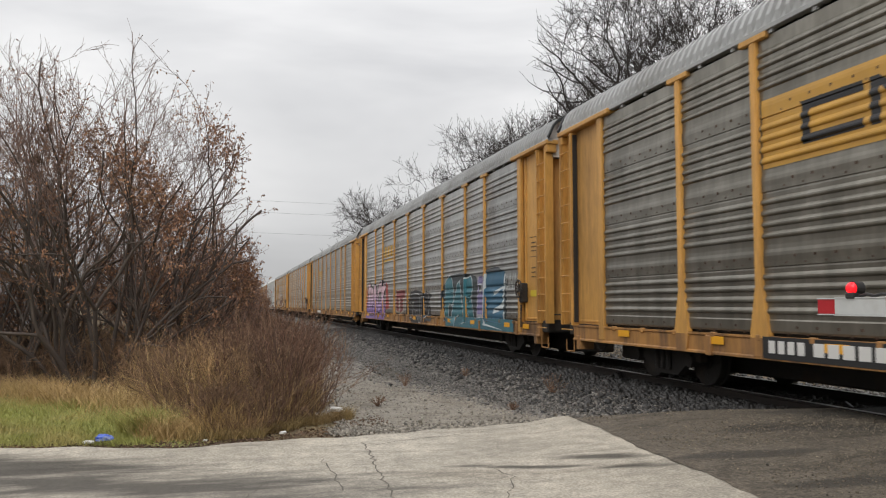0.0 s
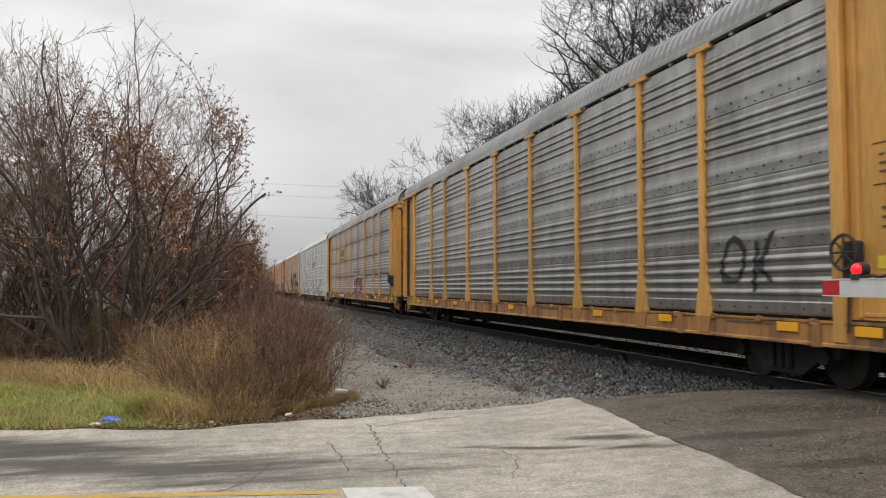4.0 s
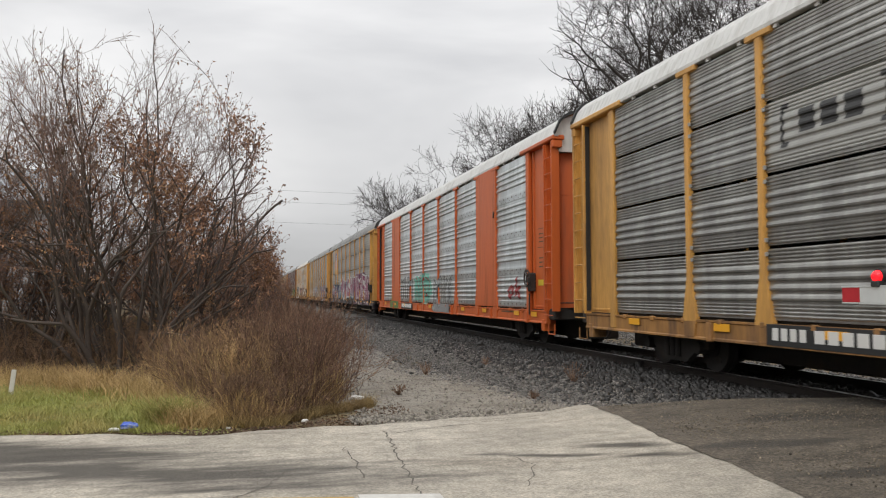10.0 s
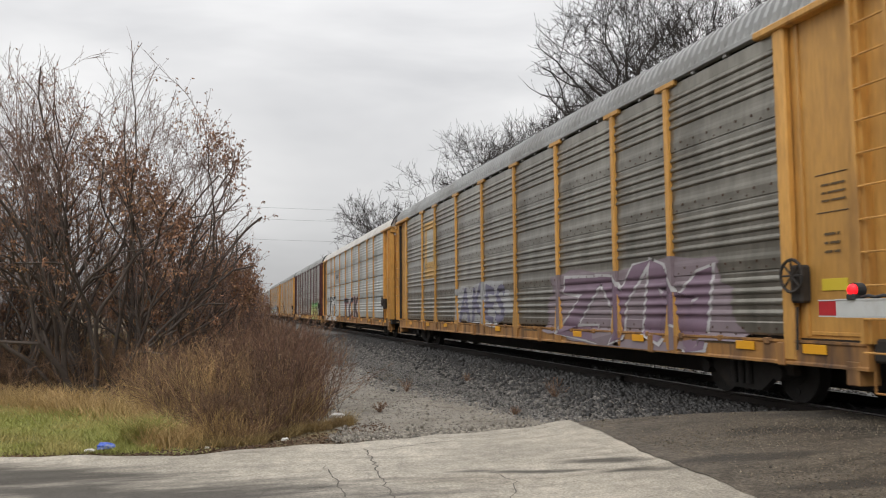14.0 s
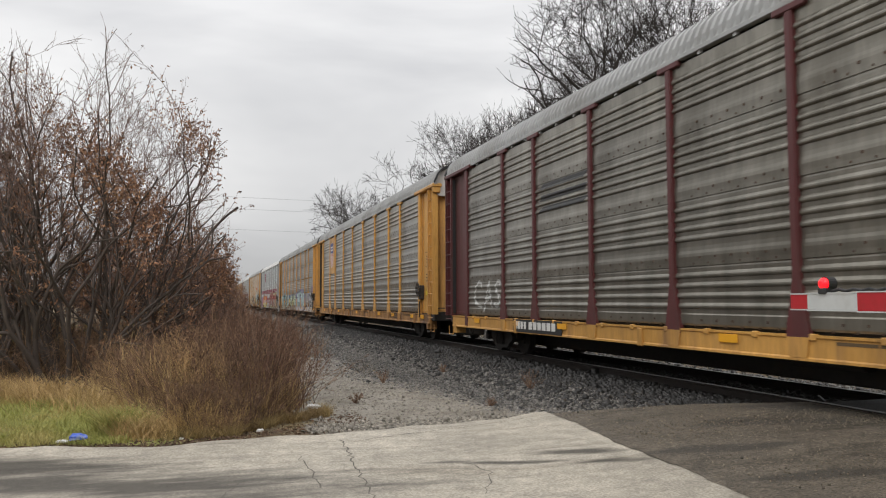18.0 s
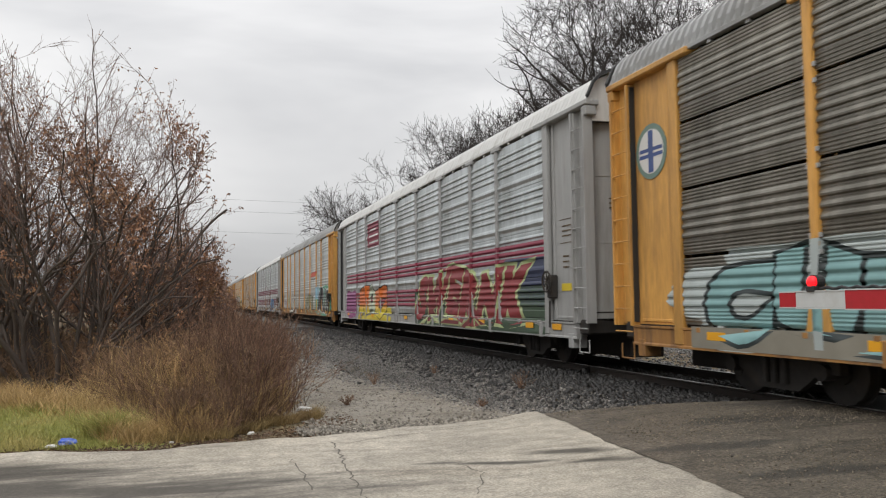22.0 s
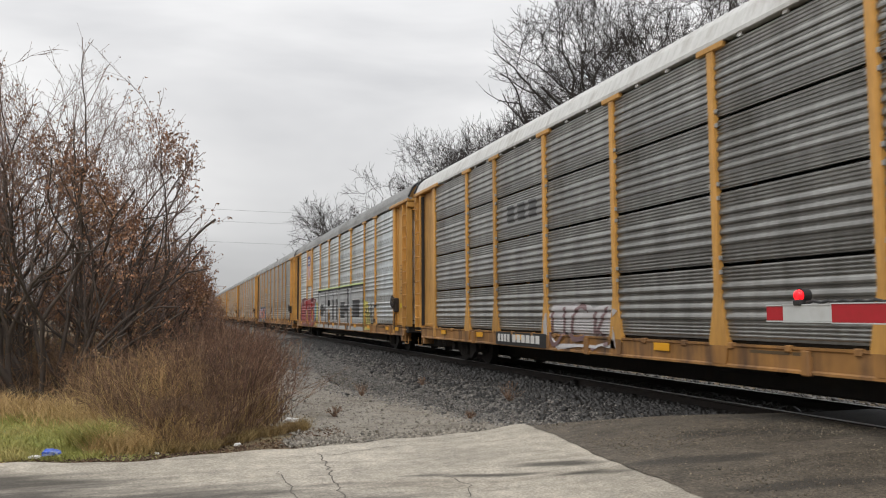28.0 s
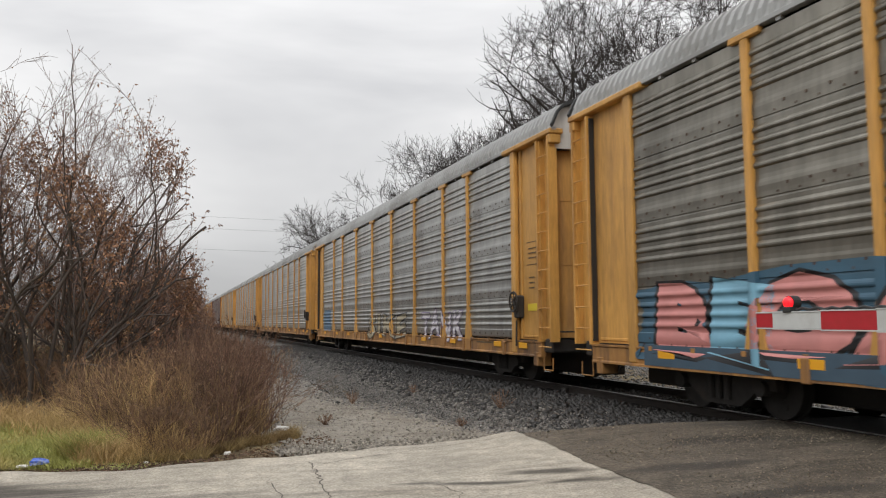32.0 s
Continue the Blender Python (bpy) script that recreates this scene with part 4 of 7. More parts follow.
def patch_on(car, kind, name, outline, colour, label="", lift=0.006, mat=None):
    """A painted patch with an outline in (y, z), laid on the ribs."""
    bm = bmesh.new()
    bm.faces.new([bm.verts.new((0, y, z)) for y, z in outline])
    bmesh.ops.triangulate(bm, faces=bm.faces[:])
    lay_on(bm, kind, lift)
    me = bpy.data.meshes.new(name)
    bm.to_mesh(me)
    bm.free()
    return part(name, me, mat or spray(colour), car, label)


def oblong(y0, y1, z0, z1, slant=0.0):
    return [(y0 - slant, z1), (y1 - slant, z1), (y1, z0), (y0, z0)]


def plate(car, name, y0, y1, z0, z1, mat, label="", x=-HALF - 0.035, t=0.02):
    return part(name, Form().box(x - t, x + 0.005, y0, y1, z0, z1, 0.003), mat, car, label)


def mark_bars(car, y0, y1, z0, z1, n, mat, x=-HALF - 0.028, seed=0):
    """Unreadable marks as plain bars."""
    rnd = random.Random(seed)
    f = Form()
    w = (y1 - y0) / n
    gap = rnd.randint(1, n - 1) * w
    for a, b in ((y0, y0 + gap - 0.03), (y0 + gap, y1)):
        part("stencil_bar", Form().box(x - 0.004, x + 0.004, a, b, z0, z1), mat, car)


def shield(car, y, z):
    """A flat yellow board with a plain shield: blue head, red and white bars."""
    board = part("emblem_board", Form().box(-HALF - 0.034, -HALF + 0.0, y - 1.0, y + 1.0, z - 1.1, z + 0.98, 0.006), YELLOW, car, "flat yellow board with a plain shield emblem")
    w, h, x = 0.55, 0.78, -HALF - 0.036
    out = [(-w, h * 0.78), (-w * 0.5, h * 0.92), (0, h * 0.8), (w * 0.5, h * 0.92), (w, h * 0.78), (w * 0.92, 0.1), (w, -0.3), (w * 0.7, -h * 0.8), (0, -h), (-w * 0.7, -h * 0.8), (-w, -0.3), (-w * 0.92, 0.1)]
    part("emblem", Form().prism([(y + a, z + b) for a, b in out], "x", x - 0.003, x + 0.004), WHITE_MARK, board)
    part("emblem_head", Form().prism([(y + a, z + b) for a, b in out[:6] + out[11:]], "x", x - 0.006, x + 0.0), spray((0.035, 0.05, 0.22)), board)
    for k in (0, 1):
        part("emblem_word", Form().box(x - 0.008, x - 0.005, y - 0.34, y + 0.34, z + 0.22 + 0.17 * k, z + 0.31 + 0.17 * k), WHITE_MARK, board)
    for k in range(5):
        a = -w * 0.76 + k * w * 0.38
        part("emblem_bar", Form().box(x - 0.006, x, y + a - 0.042, y + a + 0.042, z - h * (0.92 - 0.55 * abs(a)), z + 0.08), spray((0.42, 0.05, 0.05)), board)


YELLOW_SIGN = plain("yellow_reflector", (0.75, 0.36, 0.02), 0.4)
WHITE_MARK = plain("white_stencil", (0.62, 0.61, 0.58), 0.6)
DARK_MARK = plain("dark_stencil", (0.10, 0.065, 0.03), 0.7)
BLACK_PLATE = plain("black_plate", (0.02, 0.02, 0.02), 0.6)
SIGN_YELLOW = plain("yellow_sign", (0.62, 0.47, 0.04), 0.5)

TURN = Matrix.Translation((0, CAR_L, 0)) @ pose(0, 0, 0, 0, 0, 180)
WHEELS = []
CARS = []


def autorack(n, label, frame_paint, side_paint, kind="broad", roof=None, sill=None, door=None, ends=None, leaf=None):
    """A covered car carrier: everything under one empty at its leading end on the rails."""
    car = tagged(new("autorack_car"), label, "railway wagon", "cars of the passing train")
    sill, door = sill or (YELLOW_SILL if frame_paint is YELLOW else frame_paint), door or frame_paint
    near = n <= 20
    for side in (Matrix.Identity(4), TURN):
        first = side is not TURN
        part("side_sill", cached("side_sill", sill_form), sill, car, at=side)
        part("eave_rail", cached("eave_rail", eave_form), roof or ROOF, car, at=side)
        for a, b in zip(BAYS, BAYS[1:]):
            length = round(b - a, 2)
            part("side_panel", cached(("side_panel", kind, length), lambda: panel_form(kind, length)), side_paint, car, at=side @ pose(0, a, 0))
        for y in POSTS:
            part("post", cached(("post", kind), lambda: post_form(kind)), frame_paint, car, at=side @ pose(0, y, 0))
            if near and first and kind == "slotted":
                tagged(part("seam_clips", cached("seam_clips", clip_form), SILVER, car, at=pose(0, y, 0)), kind="stuff")
        for mirror in (0, 1):
            # the far end of a side is the near end turned over
            flip = Matrix.Identity(4) if not mirror else Matrix.Translation((0, CAR_L, 0)) @ Matrix.Diagonal((1, -1, 1, 1))
            part("end_post", cached("end_post", end_post_form), frame_paint, car, at=side @ pose(0, 1.88 if not mirror else CAR_L - 1.88, 0))
            part("end_panel", cached(("end_panel", mirror), lambda: flipped(end_panel_form, mirror)), door, car, at=side)
            part("roof_hood", cached(("roof_hood", mirror), lambda: flipped(hood_form, mirror)), frame_paint, car, at=side)
            ladder = part("ladder", cached(("ladder", mirror), lambda: flipped(stile_form, mirror)), frame_paint, car, at=side)
            part("outer_stile", cached(("outer_stile", mirror), lambda: flipped(corner_form, mirror)), frame_paint, ladder)
            if near and first and mirror:
                part("edge_seal", cached("edge_seal", lambda: flipped(edge_gap_strip_form, 1)), BLACK_PLATE, car)
            if near and first:
                for k in range(11):
                    part("rung", cached("rung", rung_form), frame_paint, ladder, at=pose(0, 0 if not mirror else CAR_L - 0.6, 0.82 + 0.385 * k))
            part("stirrup_step", cached(("stirrup_step", mirror), lambda: flipped(step_form, mirror)), sill, car, at=side)
    if near and kind == "broad":
        tagged(part("riveting", cached("riveting", bolt_form), RUST, car, "rusty bolt heads"), kind="stuff")
    part("roof", cached("roof", roof_form) if not roof else cached("smooth_roof", lambda: roof_form(0.008)), roof or ROOF, car)
    for end in (Matrix.Identity(4), TURN):
        part("end_gable", cached("end_gable", gable_form), ends or CAP, car, at=end)
        for sx in (0, 1):
            part("end_door", cached(("end_door", sx), lambda: flipped_x(door_form, sx)), leaf or door, car, at=end)
            if near and end is not TURN:
                part("door_slots" if kind == "slotted" else "door_hatch", cached(("door_slots", kind, sx), lambda: flipped_x(door_slot_form if kind == "slotted" else door_hatch_form, sx)),
                     BLACK_PLATE if kind == "slotted" else leaf or door, car, at=end)
        if near:
            part("roof_end_seal", cached("roof_end_seal", roof_trim_form), BLACK_PLATE, car, at=end)
        part("end_sill", cached("end_sill", end_sill_form), GRIME, car, at=end)
        part("coupler", cached("coupler", coupler_form), RUST, car, "rusty knuckle coupler", at=end)
        part("brake_hose", cached("brake_hose", hose_form), GRIME, car, at=end)
    part("underframe", cached("underframe", under_form), GRIME, car)
    part("deck", cached("deck", deck_form), GRIME, car)
    for y in (3.5, CAR_L - 3.5):
        bogie = part("bogie", cached("bolster", bolster_form), GRIME, car, "sooty four-wheeled bogie", at=pose(0, y, 0))
        for sx in (0, 180):
            part("side_frame", cached("side_frame", bogie_side_form), GRIME, bogie, at=pose(0, 0, 0, 0, 0, sx))
        for dy in (-0.88, 0.88):
            ob = part("wheelset", cached("wheelset", wheelset_form), GRIME, bogie, at=pose(0, dy, 0.42))
            if near:
                WHEELS.append((n, dy, ob))
    if n not in (2, 5):
        part("hand_brake", cached("hand_brake", handbrake_form), GRIME, car, "dark hand brake wheel", at=pose(0, 1.66, 1.75))
    rnd = random.Random(n + 50)
    for y in (1.2, 2.6, 5.7, 8.3, 13.5, 19.0, 21.5, 24.4):
        plate(car, "reflector", y, y + 0.42, 0.76, 0.88, YELLOW_SIGN, x=-HALF - 0.026, t=0.004)
    for y in (2.2, 5.2, 10.4, 16.2, 21.9):
        part("sill_bracket", cached("sill_bracket", lambda: Form().box(-HALF - 0.05, -HALF + 0.02, -0.07, 0.07, SILL_LO - 0.02, SILL_HI - 0.08, 0.012)), sill, car, at=pose(0, y + rnd.uniform(-0.3, 0.3), 0))
    if near:
        dark = DARK_MARK if frame_paint is not MAROON else WHITE_MARK
        for k in range(3):
            mark_bars(car, 0.90, 1.30, 2.66 + 0.1 * k, 2.685 + 0.1 * k, 6, dark, x=-SIDE + 0.052, seed=n + k)
        for k in range(3):
            mark_bars(car, 1.02, 1.28, 2.02 + 0.11 * k, 2.05 + 0.11 * k, 4, dark, x=-SIDE + 0.052, seed=n + 7 + k)
        plate(car, "warning_sign", 0.92, 1.36, 1.55, 1.70, SIGN_YELLOW, x=-SIDE + 0.055, t=0.006)
        plate(car, "sign_frame", 0.86, 1.4, 3.0, 3.015, dark, x=-SIDE + 0.055, t=0.004)
        plate(car, "sign_frame", 0.86, 1.4, 2.52, 2.535, dark, x=-SIDE + 0.055, t=0.004)
        for sx in (-1, 1):
            for j in range(3):
                part("door_stencil", cached("door_stencil", lambda: Form().box(-0.2, 0.2, -0.012, 0.004, 0.0, 0.025)), dark, car, at=pose(0.8 * sx, 0.078, 3.12 + 0.09 * j, 0, 0, 16 * sx))
        mark_bars(car, 3.1, 4.2, 0.82, 0.86, 9, DARK_MARK, x=-HALF - 0.0, seed=n + 3)
        mark_bars(car, 10.6, 11.7, 0.82, 0.86, 9, DARK_MARK, x=-HALF - 0.0, seed=n + 4)
    CARS.append((n, car))
    return car


def flipped(make, mirror):
    f = make()
    if mirror:
        f.v = [(x, CAR_L - y, z) for x, y, z in f.v]
    return f


def flipped_x(make, mirror):
    f = make()
    if mirror:
        f.v = [(-x, y, z) for x, y, z in f.v]
    return f


def numbers(car, y0, z0=0.70):
    """The number plate on the sill, as plain bars on black."""
    plate(car, "number_panel", y0, y0 + 2.75, SILL_LO + 0.02, SILL_HI - 0.05, BLACK_PLATE, x=-HALF - 0.026, t=0.003)
    y = y0 + 2.62
    for k in range(10):
        wide = 0.13 if k < 4 else 0.19
        plate(car, "number_bar", y - wide, y, z0, z0 + 0.17, WHITE_MARK, x=-HALF - 0.030, t=0.003)
        y -= wide + (0.06 if k != 3 else 0.16)


def bracket_logo(car):
    """A pale square with three dark bars between two brackets."""
    patch_on(car, "slotted", "logo_board", oblong(18.05, 20.5, 3.15, 4.1), (0.36, 0.36, 0.34), "pale grey logo square", 0.004)
    for y in (18.85, 19.28, 19.7):
        patch_on(car, "slotted", "logo_bar", oblong(y - 0.15, y + 0.15, 3.5, 3.82), (0.03, 0.03, 0.03), "", 0.009)
    for y, d in ((18.3, 0.12), (20.2, -0.12)):
        patch_on(car, "slotted", "logo_bracket", oblong(y - 0.03, y + 0.03, 3.35, 3.95), (0.03, 0.03, 0.03), "", 0.009)
        for z in (3.35, 3.88):
            patch_on(car, "slotted", "logo_bracket", oblong(min(y, y + d), max(y, y + d), z, z + 0.07), (0.03, 0.03, 0.03), "", 0.009)


# the cars, in the order in which they pass
PURPLE, TEAL, RED, BLACK, PALE = (0.16, 0.09, 0.30), (0.04, 0.20, 0.24), (0.32, 0.03, 0.03), (0.015, 0.015, 0.017), (0.60, 0.60, 0.58)
GREEN, LIME, PINK, SKY, MINT = (0.10, 0.33, 0.10), (0.42, 0.46, 0.10), (0.55, 0.20, 0.20), (0.10, 0.32, 0.50), (0.25, 0.55, 0.42)
MAGENTA, HOT, SUNNY, KHAKI = (0.27, 0.075, 0.13), (0.60, 0.14, 0.02), (0.62, 0.50, 0.03), (0.30, 0.30, 0.17)
GOLD = (0.55, 0.30, 0.05)


DARK_SILL = material("sprayed_dark_sill", (0.035, 0.034, 0.042), (0.02, 0.02, 0.026), 0.5, 0, 3, STREAK, (0.10, 0.07, 0.05), 1.0, 0.4, 0.08)


def fading_spray(high, low, z1, z0):
    """Sprayed paint that fades from one colour above to another below."""
    m = material("fading_sprayed_paint", high, tuple(v * 0.8 for v in high), 0.5, 0, 2.5, bump=0.04)
    n, l = m.node_tree.nodes, m.node_tree.links
    co, sep, mr, mx = n.new("ShaderNodeTexCoord"), n.new("ShaderNodeSeparateXYZ"), n.new("ShaderNodeMapRange"), n.new("ShaderNodeMix")
    mx.data_type = "RGBA"
    mr.inputs["From Min"].default_value, mr.inputs["From Max"].default_value = z0, z1
    l.new(co.outputs["Object"], sep.inputs["Vector"])
    l.new(sep.outputs["Z"], mr.inputs["Value"])
    l.new(mr.outputs["Result"], mx.inputs["Factor"])
    p = n["Principled BSDF"]
    l.new(p.inputs["Base Color"].links[0].from_socket, mx.inputs["B"])
    mx.inputs["A"].default_value = (*low, 1)
    l.new(mx.outputs["Result"], p.inputs["Base Color"])
    return m



c = autorack(0, "yellow car carrier, grey ribbed sides and a pale yellow board", YELLOW, SIDE_BROWN)
patch_on(c, "broad", "name_board", oblong(15.4, 20.55, 3.22, 4.18), GOLD, "faded yellow board")
for a, b, z0, z1 in ((19.6, 19.75, 3.42, 3.98), (18.7, 19.75, 3.86, 3.98), (18.7, 19.75, 3.42, 3.54)):
    patch_on(c, "broad", "logo_stroke", oblong(a, b, z0, z1), BLACK, "", 0.010)
patch_on(c, "broad", "logo_stroke", [(18.45, 3.98), (18.6, 3.98), (17.9, 3.42), (17.75, 3.42)], BLACK, "", 0.012)
for a in (18.45, 17.75):
    patch_on(c, "broad", "logo_stroke", oblong(a, a + 0.15, 3.42, 3.98), BLACK, "", 0.010)
numbers(c, 17.85)
c = autorack(1, "yellow car carrier, grey ribbed sides, teal and purple graffiti", YELLOW, SIDE_GREY)
patch_on(c, "broad", "graffiti_background", oblong(2.3, 9.0, 0.64, 0.96), (0.05, 0.16, 0.20))
sprayed(c, "broad", "PAR", 5.5, 9.35, 0.66, 2.25, (0.03, 0.155, 0.19), (0.55, 0.60, 0.60), 1, fat=0.09, rim=0.025, halo=(0.02, 0.03, 0.035))
sprayed(c, "broad", "i", 4.75, 5.6, 0.8, 2.25, (0.20, 0.17, 0.34), (0.5, 0.5, 0.56), 1, fat=0.08, rim=0.03)
sprayed(c, "broad", "E", 3.0, 4.9, 0.66, 2.3, (0.03, 0.12, 0.20), (0.55, 0.60, 0.60), 1, fat=0.07, rim=0.03, halo=(0.02, 0.03, 0.035))
sprayed(c, "broad", "LNN", 2.0, 3.0, 1.75, 2.2, (0.45, 0.47, 0.45), None, 2, fat=0.0)
sprayed(c, "broad", "TFUO", 11.3, 14.9, 0.66, 1.85, BLACK, (0.55, 0.55, 0.53), 2, fat=0.09, rim=0.022, halo=BLACK)
sprayed(c, "broad", "IT", 15.5, 17.6, 0.98, 2.05, (0.20, 0.025, 0.03), (0.60, 0.52, 0.42), 3, 0.0, fat=0.11, rim=0.04)
patch_on(c, "broad", "graffiti_background", [(19.9, 1.35), (25.2, 1.5), (25.3, 0.64), (20.2, 0.64)], (0.20, 0.12, 0.36))
patch_on(c, "broad", "graffiti_background", [(24.9, 2.3), (25.4, 2.0), (25.4, 1.1), (25.0, 1.3)], (0.50, 0.16, 0.06))
patch_on(c, "broad", "graffiti_background", [(19.5, 2.3), (19.9, 2.4), (19.9, 1.1), (19.1, 1.2)], (0.45, 0.06, 0.04))
sprayed(c, "broad", "SPACK", 19.5, 25.1, 0.78, 2.5, (0.58, 0.40, 0.46), (0.02, 0.016, 0.022), 4, fat=0.075, rim=0.05, fill_mat=fading_spray((0.60, 0.42, 0.47), (0.27, 0.16, 0.44), 1.9, 1.0))
for y in (18.6, 19.3, 20.0):
    patch_on(c, "broad", "logo_bar", oblong(y - 0.24, y + 0.24, 3.55, 4.05), (0.60, 0.34, 0.03))
patch_on(c, "broad", "logo_underline", oblong(18.3, 20.3, 3.36, 3.46), (0.60, 0.34, 0.03))
c = autorack(2, "yellow car carrier with grimy grey ribbed sides and yellow logo bars", YELLOW, SIDE_BROWN)
for a, b, z0, z1, slant in ((21.9, 21.94, 1.0, 1.85, 0.0), (21.5, 21.9, 1.8, 1.84, 0.0), (19.9, 19.94, 1.05, 1.9, 0.25), (19.0, 19.04, 1.2, 1.95, 0.1), (18.6, 18.95, 1.9, 1.94, 0.0),
                            (18.3, 18.34, 1.1, 1.6, -0.25), (17.2, 17.24, 1.5, 1.9, 0.2), (16.5, 17.0, 1.94, 1.98, 0.0), (16.2, 16.24, 1.6, 1.92, -0.2), (15.5, 15.9, 1.84, 1.88, 0.0)):
    patch_on(c, "broad", "graffiti_stroke", oblong(a, b, z0, z1, slant), (0.05, 0.048, 0.042))
for y in (18.6, 19.3, 20.0):
    patch_on(c, "broad", "logo_bar", oblong(y - 0.24, y + 0.24, 3.55, 4.05), (0.60, 0.34, 0.03))
patch_on(c, "broad", "logo_underline", oblong(18.3, 20.3, 3.36, 3.46), (0.60, 0.34, 0.03))
numbers(c, 17.9)
c = autorack(3, "yellow car carrier with grey ribbed sides, black scribbles", YELLOW, SIDE_GREY)
sprayed(c, "broad", "OK", 3.0, 4.4, 1.3, 2.1, BLACK, None, 6, fat=0.0)
c = autorack(4, "yellow car carrier, slotted grey siding, graffiti truck and square logo", YELLOW, SIDE_GREY, "slotted")
patch_on(c, "slotted", "graffiti_truck", oblong(10.35, 13.65, 0.66, 1.9), (0.13, 0.035, 0.032))
for a, b, z0, z1, col in ((10.25, 10.36, 1.0, 1.85, PALE), (13.62, 13.74, 0.66, 1.85, PALE), (10.3, 12.3, 1.92, 2.0, (0.6, 0.58, 0.45)), (12.3, 13.6, 1.82, 1.9, (0.6, 0.58, 0.45)), (11.5, 11.9, 1.1, 1.4, (0.55, 0.5, 0.35)), (10.5, 10.9, 1.0, 1.15, PALE), (12.9, 13.2, 1.25, 1.45, PALE), (12.9, 13.1, 0.8, 0.95, PALE), (11.2, 11.5, 1.5, 1.85, (0.25, 0.04, 0.04)), (12.2, 12.8, 1.2, 1.35, (0.25, 0.04, 0.04))):
    patch_on(c, "slotted", "graffiti_stroke", oblong(a, b, z0, z1), col, "", 0.012)
sprayed(c, "slotted", "ME", 14.2, 16.6, 1.2, 1.9, (0.35, 0.35, 0.34), None, 7, fat=0.0)
sprayed(c, "slotted", "SCO", 11.3, 13.9, 2.15, 2.5, (0.26, 0.05, 0.06), None, 8, fat=0.01)
sprayed(c, "slotted", "REO", 10.4, 11.2, 0.66, 0.9, PALE, None, 8, fat=0.0)
patch_on(c, "slotted", "logo_board", oblong(17.85, 20.3, 3.0, 4.15), GOLD, "yellow square logo board")
for y in (18.3, 19.05, 19.8):
    patch_on(c, "slotted", "logo_bar", oblong(y - 0.26, y + 0.26, 3.4, 3.85), BLACK, "", 0.010)
patch_on(c, "slotted", "logo_bar", oblong(18.1, 20.1, 3.15, 3.25), BLACK, "", 0.010)
plate(c, "name_plate", 6.2, 7.4, 0.72, 0.90, BLACK_PLATE, x=-HALF - 0.02, t=0.004)
numbers(c, 17.8)
c = autorack(5, "white car carrier with pale galvanised sides and a red stripe logo", WHITE, SIDE_LIGHT, "lapped", WHITE, ends=YELLOW)
patch_on(c, "lapped", "logo_stripe", oblong(9.6, 12.1, 3.28, 3.6, 0.35), (0.55, 0.07, 0.02), "slanted orange-red stripe")
patch_on(c, "lapped", "logo_underline", oblong(9.7, 12.15, 3.1, 3.18), (0.03, 0.05, 0.03))
c = autorack(6, "yellow car carrier, slotted grey siding, large black graffiti letters", YELLOW, SIDE_GREY, "slotted", WHITE)
sprayed(c, "slotted", "MATTE", 3.7, 13.4, 0.72, 3.0, (0.022, 0.024, 0.026), None, 8, lean=0.0, fat=0.055)
bracket_logo(c)
numbers(c, 17.85)
c = autorack(7, "orange car carrier with galvanised sides and mint graffiti", ORANGE, SIDE_LIGHT, "broad", WHITE)
for a, b in ((4.7, 6.83), (20.62, 22.7)):
    part("orange_panel", Form().box(-HALF - 0.025, -SIDE + 0.02, a, b, SILL_HI - 0.01, EAVE - 0.02, 0.012), ORANGE, c, "smooth orange panel")
patch_on(c, "broad", "logo_bar", oblong(4.9, 6.4, 3.5, 3.8, 0.15), (0.03, 0.02, 0.02), "", 0.03)
sprayed(c, "broad", "ok", 2.4, 3.7, 1.2, 1.8, RED, None, 9)
patch_on(c, "broad", "graffiti_background", oblong(10.5, 13.1, 0.64, 0.96), (0.26, 0.26, 0.26))
sprayed(c, "broad", "DOKE", 10.2, 13.4, 0.66, 2.05, (0.33, 0.34, 0.33), (0.04, 0.05, 0.05), 10, fat=0.02, rim=0.025)
sprayed(c, "broad", "NEO", 13.8, 16.9, 0.98, 2.15, (0.10, 0.36, 0.28), (0.30, 0.03, 0.03), 11, fat=0.05, halo=(0.16, 0.46, 0.36))
sprayed(c, "broad", "mm", 17.3, 20.5, 1.05, 2.15, (0.33, 0.34, 0.33), BLACK, 10, fat=0.02, rim=0.02)
sprayed(c, "broad", "SH", 20.9, 22.7, 0.68, 1.8, (0.03, 0.03, 0.03), (0.08, 0.30, 0.06), 12, fat=0.08, rim=0.06)
patch_on(c, "broad", "graffiti_background", oblong(20.9, 23.2, 0.64, 0.96), (0.08, 0.20, 0.05))
numbers(c, 17.3)
c = autorack(8, "yellow car carrier, flaking end panels, long maroon and white graffiti", YELLOW, SIDE_BROWN, "slotted", door=WORN, ends=SOOTY, sill=DARK_SILL)
sprayed(c, "slotted", "MAXEM", 2.3, 10.2, 0.66, 2.6, MAGENTA, PALE, 13, 0.3, (0.15, 0.05, 0.09), rim=0.05)
patch_on(c, "slotted", "graffiti_background", [(10.2, 2.3), (12.5, 2.0), (14.2, 2.25), (17.0, 1.95), (19.2, 1.9), (19.3, 0.98), (10.2, 0.98)], (0.03, 0.13, 0.20))
sprayed(c, "slotted", "WAGN", 10.0, 19.4, 0.88, 2.6, MAGENTA, PALE, 14, 0.3, fat=0.045, rim=0.06)
